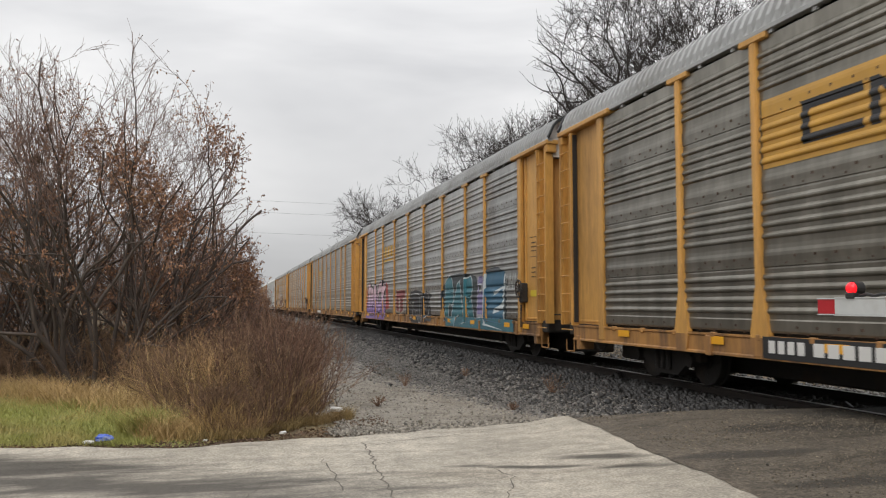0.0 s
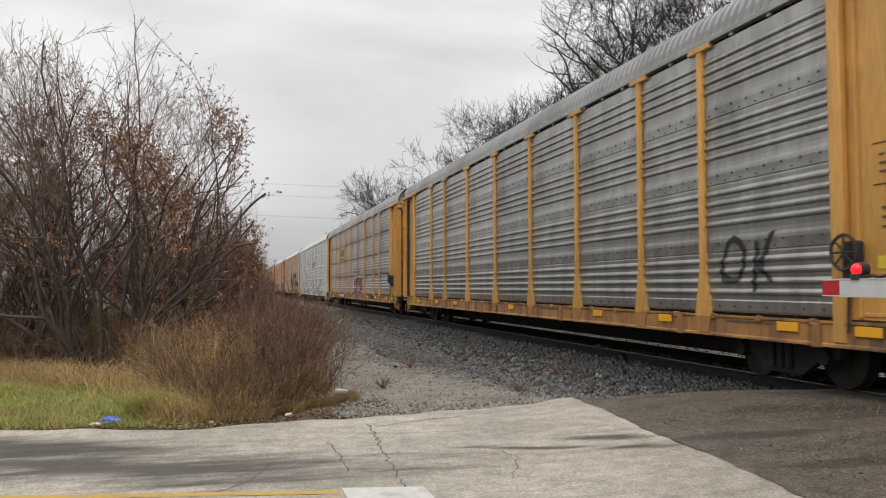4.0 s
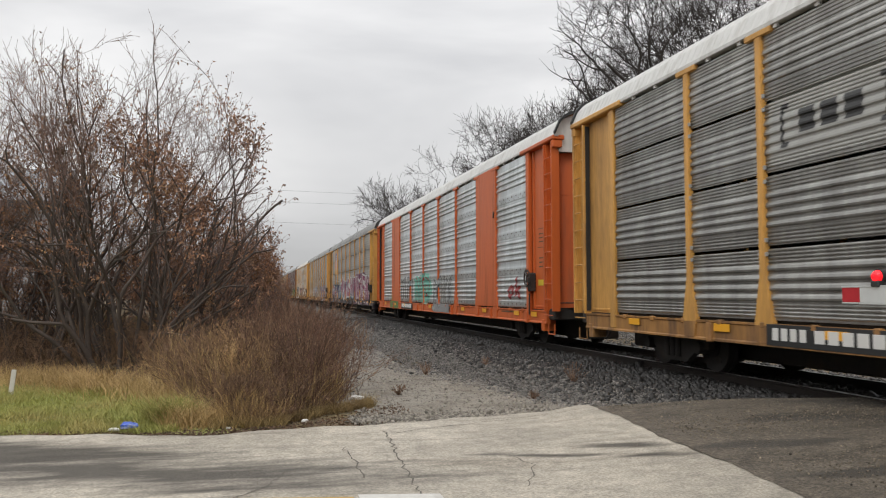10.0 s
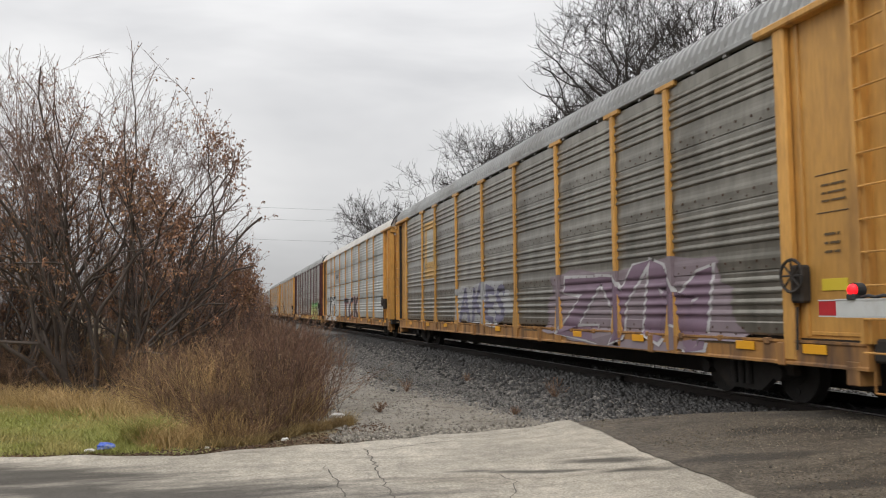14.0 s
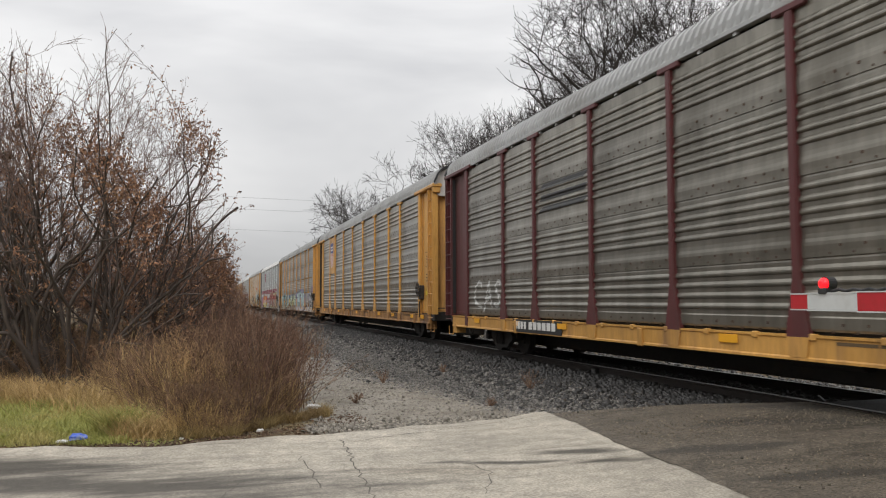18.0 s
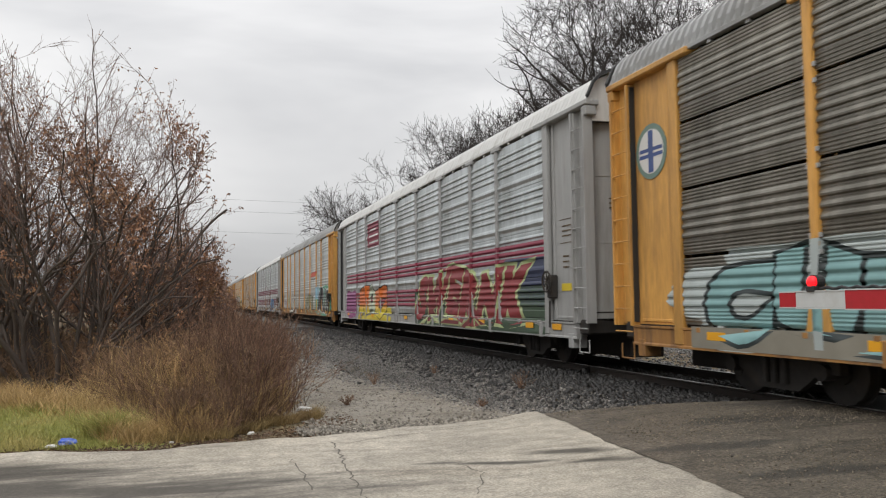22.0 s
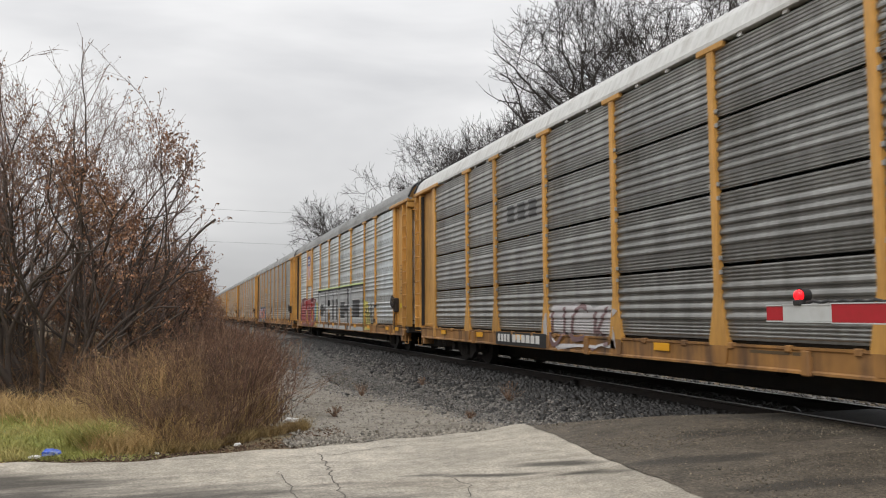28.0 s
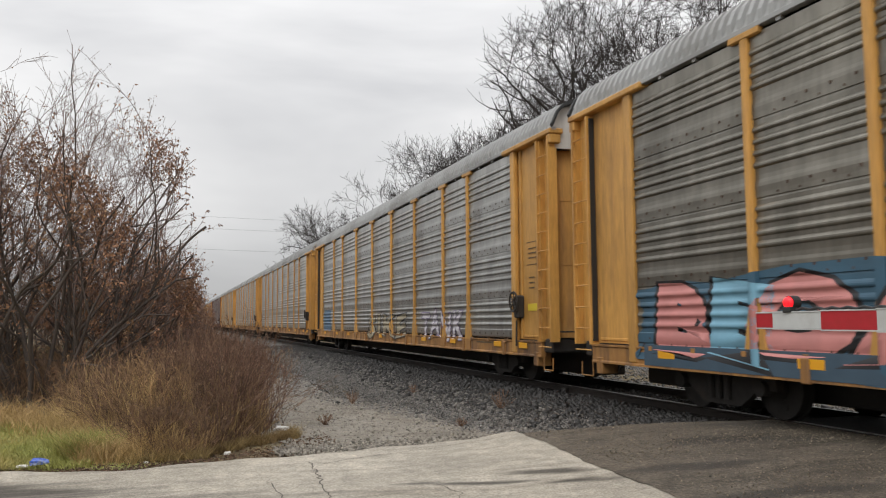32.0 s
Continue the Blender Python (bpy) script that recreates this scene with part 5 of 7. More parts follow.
sprayed(c, "slotted", "THR", 20.0, 24.9, 0.8, 2.1, (0.30, 0.10, 0.13), PALE, 15, 0.0, (0.03, 0.06, 0.13), rim=0.05)
shield(c, 21.66, 4.05)
c = autorack(9, "yellow car carrier, brown-grey ribbed sides, faded white graffiti", YELLOW, SIDE_BROWN)
sprayed(c, "broad", "ZYM", 3.4, 9.9, 0.62, 2.15, (0.20, 0.13, 0.18), (0.50, 0.49, 0.49), 16, 0.2, (0.24, 0.19, 0.21), fat=0.05, rim=0.03)
sprayed(c, "broad", "AKES", 13.0, 17.8, 0.95, 2.1, (0.16, 0.15, 0.22), None, 17, halo=(0.36, 0.36, 0.36))
patch_on(c, "broad", "emblem_board", oblong(20.55, 22.25, 2.5, 4.6), (0.50, 0.30, 0.08), "faded yellow emblem board")
patch_on(c, "broad", "emblem", oblong(21.0, 21.9, 3.1, 4.3), (0.4, 0.38, 0.32), "", 0.010)
c = autorack(10, "yellow car carrier, pale slotted siding, black and white graffiti", YELLOW, SIDE_LIGHT, "slotted", CAP)
sprayed(c, "slotted", "TCK", 9.2, 16.0, 0.75, 2.2, BLACK, (0.36, 0.12, 0.12), 18)
patch_on(c, "slotted", "graffiti_background", oblong(19.3, 25.3, 0.64, 0.95), (0.58, 0.58, 0.56))
sprayed(c, "slotted", "ACET!", 19.6, 25.7, 0.64, 2.4, (0.66, 0.66, 0.64), BLACK, 19, fat=0.06, rim=0.075)
bracket_logo(c)
c = autorack(11, "oxide red car carrier, grimy ribbed sides, green graffiti", MAROON, SIDE_BROWN, sill=YELLOW)
patch_on(c, "broad", "graffiti_background", oblong(3.8, 8.0, 0.64, 0.97), (0.33, 0.38, 0.10))
sprayed(c, "broad", "KODER", 3.0, 9.2, 0.72, 2.15, (0.33, 0.42, 0.12), (0.02, 0.035, 0.02), 20, lean=0.3, fat=0.07, rim=0.03, fill_mat=fading_spray((0.08, 0.36, 0.13), (0.50, 0.50, 0.13), 2.0, 1.2))
sprayed(c, "broad", "ST", 2.2, 3.1, 1.2, 1.9, (0.10, 0.06, 0.05), None, 20, fat=0.03)
for k in range(3):
    patch_on(c, "broad", "logo_bar", oblong(18.2, 20.4, 3.3 + 0.25 * k, 3.42 + 0.25 * k, 0.2), (0.03, 0.03, 0.03))
sprayed(c, "broad", "CAS", 22.8, 25.0, 1.1, 1.9, PALE, None, 21, fat=0.0)
numbers(c, 19.2)
c = autorack(12, "yellow car carrier, plain grimy ribbed sides, faded emblem board", YELLOW, SIDE_BROWN)
shield(c, 21.66, 4.05)
sprayed(c, "broad", "r2", 5.0, 6.4, 0.70, 0.92, BLACK, None, 22, fat=0.0)
c = autorack(13, "yellow car carrier, grimy sides, pale mint and violet graffiti", YELLOW, SIDE_BROWN, "slotted")
patch_on(c, "slotted", "graffiti_background", oblong(1.9, 4.9, 0.64, 0.96), (0.50, 0.50, 0.48))
sprayed(c, "slotted", "GEN", 1.9, 4.9, 0.72, 2.0, (0.03, 0.03, 0.035), (0.55, 0.56, 0.55), 23, 0.2, (0.36, 0.34, 0.40), fat=0.02, rim=0.06)
patch_on(c, "slotted", "graffiti_background", oblong(1.9, 3.2, 2.0, 2.4, 0.3), (0.22, 0.17, 0.30))
sprayed(c, "slotted", "ONLYNE", 6.9, 12.4, 0.72, 2.2, (0.42, 0.55, 0.54), (0.025, 0.025, 0.03), 24, 0.15, (0.27, 0.25, 0.36), fat=0.075, rim=0.04)
patch_on(c, "slotted", "graffiti_background", oblong(5.2, 12.3, 0.64, 0.95), (0.40, 0.38, 0.40))
sprayed(c, "slotted", "HOWI", 13.0, 18.6, 0.72, 1.95, (0.44, 0.52, 0.30), (0.10, 0.16, 0.28), 25, halo=(0.24, 0.23, 0.24), fat=0.08, rim=0.05)
sprayed(c, "slotted", "CUDS", 19.2, 25.2, 0.66, 2.0, (0.22, 0.40, 0.40), (0.02, 0.03, 0.03), 26, halo=(0.42, 0.47, 0.46), fat=0.085, rim=0.05)
patch_on(c, "slotted", "graffiti_background", oblong(12.6, 25.2, 0.64, 0.95), (0.27, 0.25, 0.20))
for y in (1.1, CAR_L - 1.1):
    x = -SIDE + 0.05
    ring = part("round_emblem", Form().rod((x + 0.005, y, 3.8), (x - 0.004, y, 3.8), 0.46, 28), spray((0.16, 0.24, 0.20)), c, "round emblem, a blue cross in a pale ring")
    part("emblem_disc", Form().rod((x, y, 3.8), (x - 0.008, y, 3.8), 0.37, 28), WHITE_MARK, ring)
    part("emblem_bar", Form().box(x - 0.012, x - 0.006, y - 0.07, y + 0.07, 3.45, 4.15), spray((0.05, 0.09, 0.25)), ring)
    part("emblem_bar", Form().box(x - 0.012, x - 0.006, y - 0.34, y + 0.34, 3.70, 3.76), spray((0.05, 0.09, 0.25)), ring)
    part("emblem_bar", Form().box(x - 0.012, x - 0.006, y - 0.34, y + 0.34, 3.80, 3.86), spray((0.05, 0.09, 0.25)), ring)
c = autorack(14, "silver car carrier with maroon stripes, green and orange graffiti", SILVER, SIDE_LIGHT, "lapped", WHITE)
for g, ks in ((2, (1, 2, 3)), (3, (0, 1, 2, 3))):
    for k in ks:
        z = SIDE_HI - g * GROUP - 0.27 - 0.155 * k
        patch_on(c, "lapped", "maroon_stripe", oblong(1.98, 25.15, z - 0.058, z + 0.058), (0.24, 0.02, 0.05), "", 0.0035)
patch_on(c, "lapped", "graffiti_background", oblong(2.0, 12.4, 0.64, 1.7), (0.05, 0.085, 0.05))
patch_on(c, "lapped", "graffiti_background", [(1.95, 2.3), (4.3, 2.35), (4.6, 1.4), (1.95, 1.2)], (0.03, 0.04, 0.09))
sprayed(c, "lapped", "SWERNK", 2.2, 12.7, 0.64, 2.4, (0.25, 0.025, 0.03), (0.45, 0.54, 0.26), 26, 0.5, None, fat=0.075, rim=0.05)
sprayed(c, "lapped", "XZX", 5.0, 12.0, 0.64, 1.5, (0.20, 0.03, 0.035), (0.33, 0.38, 0.17), 27, 0.5, None, fat=0.0, rim=0.03)
patch_on(c, "lapped", "graffiti_background", oblong(16.0, 22.3, 0.64, 1.15), SUNNY)
sprayed(c, "lapped", "H C", 16.4, 22.4, 0.72, 2.15, HOT, (0.02, 0.015, 0.012), 27, 0.1, None, fat=0.12, rim=0.03, fill_mat=fading_spray(HOT, SUNNY, 1.3, 1.0))
sprayed(c, "lapped", "O", 18.6, 20.3, 0.78, 2.15, (0.55, 0.62, 0.48), (0.02, 0.03, 0.02), 27, 0.0, None, fat=0.1, rim=0.03)
sprayed(c, "lapped", "I", 22.8, 25.2, 0.7, 1.9, (0.25, 0.05, 0.17), None, 28, halo=(0.25, 0.05, 0.17))
patch_on(c, "lapped", "name_board", oblong(17.9, 20.3, 3.7, 4.7), (0.24, 0.02, 0.05), "maroon name board with pale bars", 0.006)
for k, (a, b) in enumerate(((18.2, 20.0), (18.2, 20.0), (18.6, 19.8))):
    patch_on(c, "lapped", "name_bar", oblong(a, b, 3.85 + 0.26 * k, 3.93 + 0.26 * k), PALE, "", 0.012)
c = autorack(15, "yellow car carrier with galvanised sides, black and white graffiti", YELLOW, SIDE_LIGHT)
sprayed(c, "broad", "ARIE", 1.7, 6.7, 0.64, 2.3, (0.022, 0.016, 0.018), (0.62, 0.64, 0.63), 29, 0.1, (0.08, 0.36, 0.24), fat=0.06, rim=0.035)
patch_on(c, "broad", "graffiti_background", oblong(5.7, 6.9, 1.6, 2.35), (0.30, 0.48, 0.58))
sprayed(c, "broad", "SPUIE", 8.0, 12.0, 0.66, 1.95, KHAKI, (0.06, 0.055, 0.035), 30)
sprayed(c, "broad", "IRGE", 16.4, 20.4, 0.82, 2.1, (0.58, 0.57, 0.52), (0.03, 0.03, 0.03), 31, 0.3, fat=0.04, rim=0.04)
patch_on(c, "broad", "graffiti_background", oblong(16.3, 18.2, 0.64, 0.96), (0.42, 0.41, 0.38))
sprayed(c, "broad", "NA", 20.9, 22.4, 1.3, 1.8, (0.42, 0.46, 0.16), None, 31, fat=0.02)
sprayed(c, "broad", "NN", 23.0, 24.6, 1.2, 1.7, (0.22, 0.12, 0.17), None, 31, fat=0.0)
patch_on(c, "broad", "logo_stripe", oblong(6.9, 9.3, 3.0, 3.3, 0.3), (0.55, 0.07, 0.02), "slanted orange-red stripe")
patch_on(c, "broad", "logo_underline", oblong(7.0, 9.3, 2.82, 2.89), (0.03, 0.05, 0.03))
numbers(c, 18.1)
c = autorack(16, "silver car carrier with maroon stripes and blue graffiti", SILVER, SIDE_LIGHT, "lapped", WHITE)
for g, ks in ((2, (1, 2, 3)), (3, (0, 1, 2, 3))):
    for k in ks:
        z = SIDE_HI - g * GROUP - 0.27 - 0.155 * k
        patch_on(c, "lapped", "maroon_stripe", oblong(1.98, 25.15, z - 0.058, z + 0.058), (0.17, 0.03, 0.05), "", 0.0035)
sprayed(c, "lapped", "GOB", 6.1, 9.2, 0.68, 1.75, (0.03, 0.10, 0.24), None, 32, halo=(0.07, 0.27, 0.50))
sprayed(c, "lapped", "AT", 10.6, 13.4, 0.9, 1.9, (0.36, 0.42, 0.42), None, 32, fat=0.0)
c = autorack(17, "yellow car carrier, slotted grey siding, small white graffiti", YELLOW, SIDE_GREY, "slotted", WHITE)
sprayed(c, "slotted", "UCK", 15.2, 17.8, 0.7, 1.5, (0.20, 0.12, 0.12), None, 33, halo=(0.50, 0.48, 0.48), fat=0.0)
patch_on(c, "slotted", "logo_board", oblong(18.0, 20.2, 3.2, 4.0), (0.26, 0.26, 0.25))
for y in (18.5, 19.1, 19.7):
    patch_on(c, "slotted", "logo_bar", oblong(y - 0.2, y + 0.2, 3.4, 3.8), (0.08, 0.08, 0.08), "", 0.010)
numbers(c, 17.85)
c = autorack(18, "yellow car carrier, galvanised sides, silver and black graffiti letters", YELLOW, SIDE_LIGHT, ends=YELLOW, leaf=CAP)
patch_on(c, "broad", "graffiti_background", oblong(6.75, 18.6, 0.64, 2.5), (0.38, 0.39, 0.39))
patch_on(c, "broad", "graffiti_stroke", oblong(6.75, 18.6, 2.58, 2.66), (0.45, 0.55, 0.22), "", 0.010)
for a, b, z0, z1 in ((6.75, 18.6, 2.48, 2.58), (6.75, 6.87, 0.64, 2.5), (18.5, 18.6, 0.64, 2.5), (16.1, 16.27, 0.64, 2.5), (14.95, 15.1, 0.64, 1.1), (15.05, 15.2, 2.0, 2.5),
                     (13.78, 13.9, 0.64, 1.1), (13.9, 14.05, 2.0, 2.5), (12.68, 12.84, 0.64, 1.1), (12.87, 13.0, 2.05, 2.5), (10.08, 10.38, 0.64, 2.5), (10.38, 10.98, 1.42, 1.68), (16.27, 16.8, 1.5, 1.66)):
    patch_on(c, "broad", "graffiti_stroke", oblong(a, b, z0, z1), BLACK, "", 0.012)
for a, b, z0, z1 in ((16.75, 17.77, 1.25, 1.85), (14.8, 15.34, 1.72, 2.05), (14.72, 15.28, 1.05, 1.42), (13.68, 14.16, 1.05, 2.05), (12.68, 13.12, 1.05, 2.08), (10.96, 12.0, 1.15, 1.9), (7.7, 9.2, 1.2, 1.95)):
    patch_on(c, "broad", "graffiti_edge", oblong(a - 0.05, b + 0.05, z0 - 0.045, z1 + 0.045), PALE, "", 0.010)
    patch_on(c, "broad", "graffiti_block", oblong(a, b, z0, z1), BLACK, "", 0.015)
patch_on(c, "broad", "graffiti_background", [(18.6, 1.9), (19.3, 2.0), (19.3, 0.7), (18.6, 0.7)], (0.50, 0.42, 0.10))
patch_on(c, "broad", "graffiti_background", [(18.9, 1.75), (20.0, 2.05), (20.0, 0.9), (19.2, 1.2)], (0.10, 0.34, 0.45))
sprayed(c, "broad", "MUTKS", 19.5, 25.1, 0.66, 2.25, (0.32, 0.025, 0.03), (0.50, 0.40, 0.40), 34, 0.1, fat=0.075, rim=0.02, halo=(0.13, 0.02, 0.025))
patch_on(c, "broad", "graffiti_stroke", [(5.5, 0.7), (6.7, 0.7), (6.7, 1.9), (6.1, 1.8)], (0.5, 0.45, 0.12))
sprayed(c, "broad", "NAC", 4.6, 6.6, 0.95, 1.75, BLACK, None, 35, fat=0.0)
shield(c, 21.66, 4.05)
c = autorack(19, "yellow car carrier, grimy ribbed sides, pink and blue graffiti", YELLOW, SIDE_BROWN)
patch_on(c, "broad", "graffiti_background", oblong(18.8, 25.2, 0.64, 0.96), (0.06, 0.10, 0.14))
sprayed(c, "broad", "B OA", 18.9, 25.2, 0.68, 1.95, (0.60, 0.24, 0.22), BLACK, 36, fat=0.08, rim=0.04, halo=(0.05, 0.12, 0.18))
sprayed(c, "broad", "E", 22.2, 23.7, 0.68, 1.95, (0.20, 0.42, 0.55), BLACK, 36, fat=0.08, rim=0.04)
for y in (18.6, 19.2, 19.8):
    patch_on(c, "broad", "logo_bar", oblong(y - 0.22, y + 0.22, 3.2, 3.65), GOLD)
c = autorack(20, "yellow car carrier, grey ribbed sides, white and violet graffiti", YELLOW, SIDE_GREY)
sprayed(c, "broad", "TANK", 4.9, 9.0, 0.8, 1.7, (0.55, 0.52, 0.55), (0.16, 0.12, 0.2), 37)
sprayed(c, "broad", "SIKE", 10.2, 16.0, 0.75, 1.65, (0.35, 0.30, 0.20), BLACK, 38)
patch_on(c, "broad", "graffiti_background", oblong(23.4, 25.1, 0.9, 1.9), (0.07, 0.14, 0.22))
for n, (frame_p, side_p) in enumerate([(YELLOW, SIDE_GREY), (YELLOW, SIDE_GREY), (YELLOW, SIDE_BROWN), (MAROON, SIDE_BROWN), (YELLOW, SIDE_GREY), (YELLOW, SIDE_BROWN), (YELLOW, SIDE_GREY), (YELLOW, SIDE_BROWN), (WHITE, SIDE_LIGHT)]):
    autorack(21 + n, "oxide red car carrier, grimy ribbed sides" if frame_p is MAROON else "white car carrier, pale galvanised sides" if frame_p is WHITE else "yellow car carrier, ribbed grey sides, no graffiti",
             frame_p, side_p)

# ---- vegetation ----
def grow(rng, out, p, d, length, r, level, spec, least, inside):
    """One limb as a bending run of short pieces, with its side limbs; it ends where the crown ends."""
    seg, wander, lift, spacing, ratio, angle, start = spec[level]
    n = max(2, round(length / seg))
    step = length / n
    d = d / np.linalg.norm(d)
    for k in range(n):
        d = d + rng.normal(0, wander, 3) + np.array([0, 0, lift])
        d = d / np.linalg.norm(d)
        q = p + d * step
        a = (k + 1) / n
        r2 = max(r * (1 - 0.8 * a), least)
        out.append((*p, *q, max(r * (1 - 0.8 * (a - 1 / n)), least), r2))
        if level + 1 < len(spec) and a >= start:
            for j in range(rng.poisson(step / spacing)):
                side = np.cross(d, rng.normal(0, 1, 3))
                side /= np.linalg.norm(side) + 1e-9
                t = math.radians(angle) * rng.uniform(0.65, 1.25)
                size = length * ratio * rng.uniform(0.55, 1.2) * (1.15 - 0.75 * a)
                if size > 0.09:
                    grow(rng, out, p + d * step * rng.random(), d * math.cos(t) + side * math.sin(t), size, max(least, r2 * rng.uniform(0.45, 0.65)), level + 1, spec, least, inside)
        if not inside(q):
            out.append((*q, *(q + d * min(step, 0.35)), r2, least))
            return
        p = q


def dome(radius, height, middle, rng):
    """An uneven rounded crown: tells whether a point lies in it."""
    o = rng.uniform(-50, 50)

    def inside(q):
        k = 1.0 + 0.18 * noise.noise(Vector((q[0] * 1.1 + o, q[1] * 1.1, q[2] * 1.1)))
        up = (q[2] - middle) / (height - middle if q[2] > middle else middle * 1.35)
        return (q[0] ** 2 + q[1] ** 2) / radius ** 2 + up ** 2 < k * k
    return inside


def leaf_mesh(name, points, size, mat, rng, hang=0.5):
    """Small folded leaves, two faces each."""
    n = len(points)
    a = rng.uniform(0, 6.28, n)
    s = size * rng.uniform(0.5, 1.4, n)
    along = np.stack([np.cos(a), np.sin(a), -rng.uniform(0, 2 * hang, n)], 1)
    along /= np.linalg.norm(along, axis=1, keepdims=True)
    side = np.cross(along, rng.normal(0, 1, (n, 3)))
    side /= np.linalg.norm(side, axis=1, keepdims=True) + 1e-9
    p = points
    v = np.stack([p, p + along * s[:, None] * 0.5 + side * s[:, None] * 0.28, p + along * s[:, None], p + along * s[:, None] * 0.5 - side * s[:, None] * 0.28], 1)
    f = np.arange(n * 4).reshape(-1, 4)
    return quick_mesh(name, v.reshape(-1, 3), f, mat)


def fork(rng, out, p, d, length, r, depth, spec, least, inside):
    """A limb that bends and forks in two again and again, with thin shoots along it."""
    wander, lift, wide, shrink, shoots, shoot_len = spec
    n = max(2, round(length / (0.16 + 3 * r)))
    step = length / n
    for k in range(n):
        d = d + rng.normal(0, wander, 3) + np.array([0, 0, lift])
        d = d / np.linalg.norm(d)
        q = p + d * step
        r2 = max(r * 0.93 ** (3 / n), least)
        out.append((*p, *q, r, r2))
        if depth <= 6:
            for j in range(rng.poisson(shoots * step)):
                e = d + rng.normal(0, 0.55, 3) + np.array([0, 0, 0.25])
                o, rr = p + (q - p) * rng.random(), max(least, min(r * 0.5, 2.0 * least))
                for m in range(2):
                    e = e / np.linalg.norm(e)
                    w = o + e * shoot_len * rng.uniform(0.5, 1.1)
                    out.append((*o, *w, rr, least * 0.8))
                    o, rr, e = w, least * 0.8, e + rng.normal(0, 0.25, 3) + np.array([0, 0, 0.12])
        p, r = q, r2
        if not inside(p):
            return
    if depth <= 0:
        return
    side = np.cross(d, rng.normal(0, 1, 3))
    side /= np.linalg.norm(side) + 1e-9
    a1, a2 = math.radians(rng.uniform(0.15, 0.6) * wide), math.radians(rng.uniform(0.6, 1.15) * wide)
    fork(rng, out, p, d * math.cos(a1) + side * math.sin(a1), length * shrink * rng.uniform(0.8, 1.15), max(r * 0.87, least), depth - 1, spec, least, inside)
    fork(rng, out, p, d * math.cos(a2) - side * math.sin(a2), length * shrink * rng.uniform(0.65, 1.05), max(r * 0.69, least), depth - 1, spec, least, inside)


def shrub(seed, stems, height, radius, leaves, base=0.5, fan=0.62, least=0.0036, low=0, depth=7):
    """A many-stemmed bare shrub with some withered leaves; built round its foot."""
    rng = np.random.default_rng(seed)
    thing = tagged(new("shrub"), "tall bare many-stemmed shrub with withered red leaves", "shrub", "shrubs beside the track")
    inside = dome(radius, height, height * 0.52, rng)
    spec = (0.085, 0.014, 36, 0.88, 4.0, 0.21)
    twigs = []
    for k in range(stems + low):
        a = rng.uniform(0, 6.28)
        rad = base * math.sqrt(rng.random())
        p = np.array([rad * math.cos(a), rad * math.sin(a), -0.05])
        t = fan * rng.random() ** 0.6
        if k >= stems:           # low limbs that arch out
            a, t = rng.uniform(-1.0, 0.5), rng.uniform(1.2, 2.0)
        d = np.array([math.cos(a) * t, math.sin(a) * t, 1.0])
        out = []
        fork(rng, out, p, d, height * rng.uniform(0.18, 0.25), rng.uniform(0.034, 0.062), depth if k < stems else depth - 1, spec, least, inside)
        main = [row for row in out if row[6] > 0.0105]
        part("stem", tubes("stem", main, BARK, 5), BARK, thing)
        twigs += [row for row in out if row[6] <= 0.0105]
    tagged(part("twig_mass", tubes("twig_mass", twigs, TWIG, 3), TWIG, thing), kind="stuff")
    tw = np.array(twigs)
    tips = tw[rng.integers(0, len(tw), leaves * 5)]
    keep = rng.random(len(tips)) < np.clip(1.1 - tips[:, 5] / (height * 0.8) + 0.17 * tips[:, 3], 0.07, 1) * np.clip(0.6 + 0.8 * np.sin(tips[:, 3] * 2.1 + tips[:, 5] * 1.7), 0, 1)
    pts = tips[keep][:leaves]
    tagged(part("foliage", leaf_mesh("foliage", pts[:, 3:6] + rng.normal(0, 0.02, (len(pts), 3)), 0.054, DEADLEAF, rng, 1.0), DEADLEAF, thing, "withered reddish leaves"), kind="stuff")
    return thing


def bare_tree(seed, height, radius, girth, limbs=6, least=0.008, depth=8, spread=1.0, spec=(0.13, 0.012, 48, 0.87, 1.9, 0.5)):
    """A leafless tree: a short trunk that forks into crooked limbs, in a rounded crown."""
    rng = np.random.default_rng(seed)
    thing = tagged(new("bare_tree"), "tall leafless tree with dark spreading limbs", "tree", "bare trees behind the track")
    inside = dome(radius, height, height * 0.58, rng)
    rise = height * 0.25
    trunk, out = [], []
    grow(rng, trunk, np.array([0, 0, -0.6]), np.array([0.03, 0.0, 1.0]), rise + 0.6, girth, 0, [(0.9, 0.03, 0.05, 99, 0, 0, 2)], girth * 0.75, lambda q: True)
    top = np.array(trunk[-1][3:6])
    for k in range(limbs):
        a = 6.283 * (k + rng.uniform(-0.3, 0.3)) / limbs
        t = rng.uniform(0.35, 1.3) * spread if k else 0.1
        d = np.array([math.cos(a) * t, math.sin(a) * t, 1.0])
        fork(rng, out, top - np.array([0, 0, rng.uniform(0, 0.15) * rise]), d, height * rng.uniform(0.13, 0.17), girth * rng.uniform(0.42, 0.62), depth, spec, least, inside)
    part("trunk", tubes("trunk", trunk, TREEBARK, 8), TREEBARK, thing)
    big = [row for row in out if row[6] > 0.035]
    fine = [row for row in out if row[6] <= 0.035]
    tagged(part("limb_mass", tubes("limb_mass", big, TREEBARK, 5), TREEBARK, thing, "crooked dark limbs"), kind="stuff")
    tagged(part("crown", tubes("crown", fine, TREEBARK, 3), TREEBARK, thing, "fine bare twigs"), kind="stuff")
    return thing


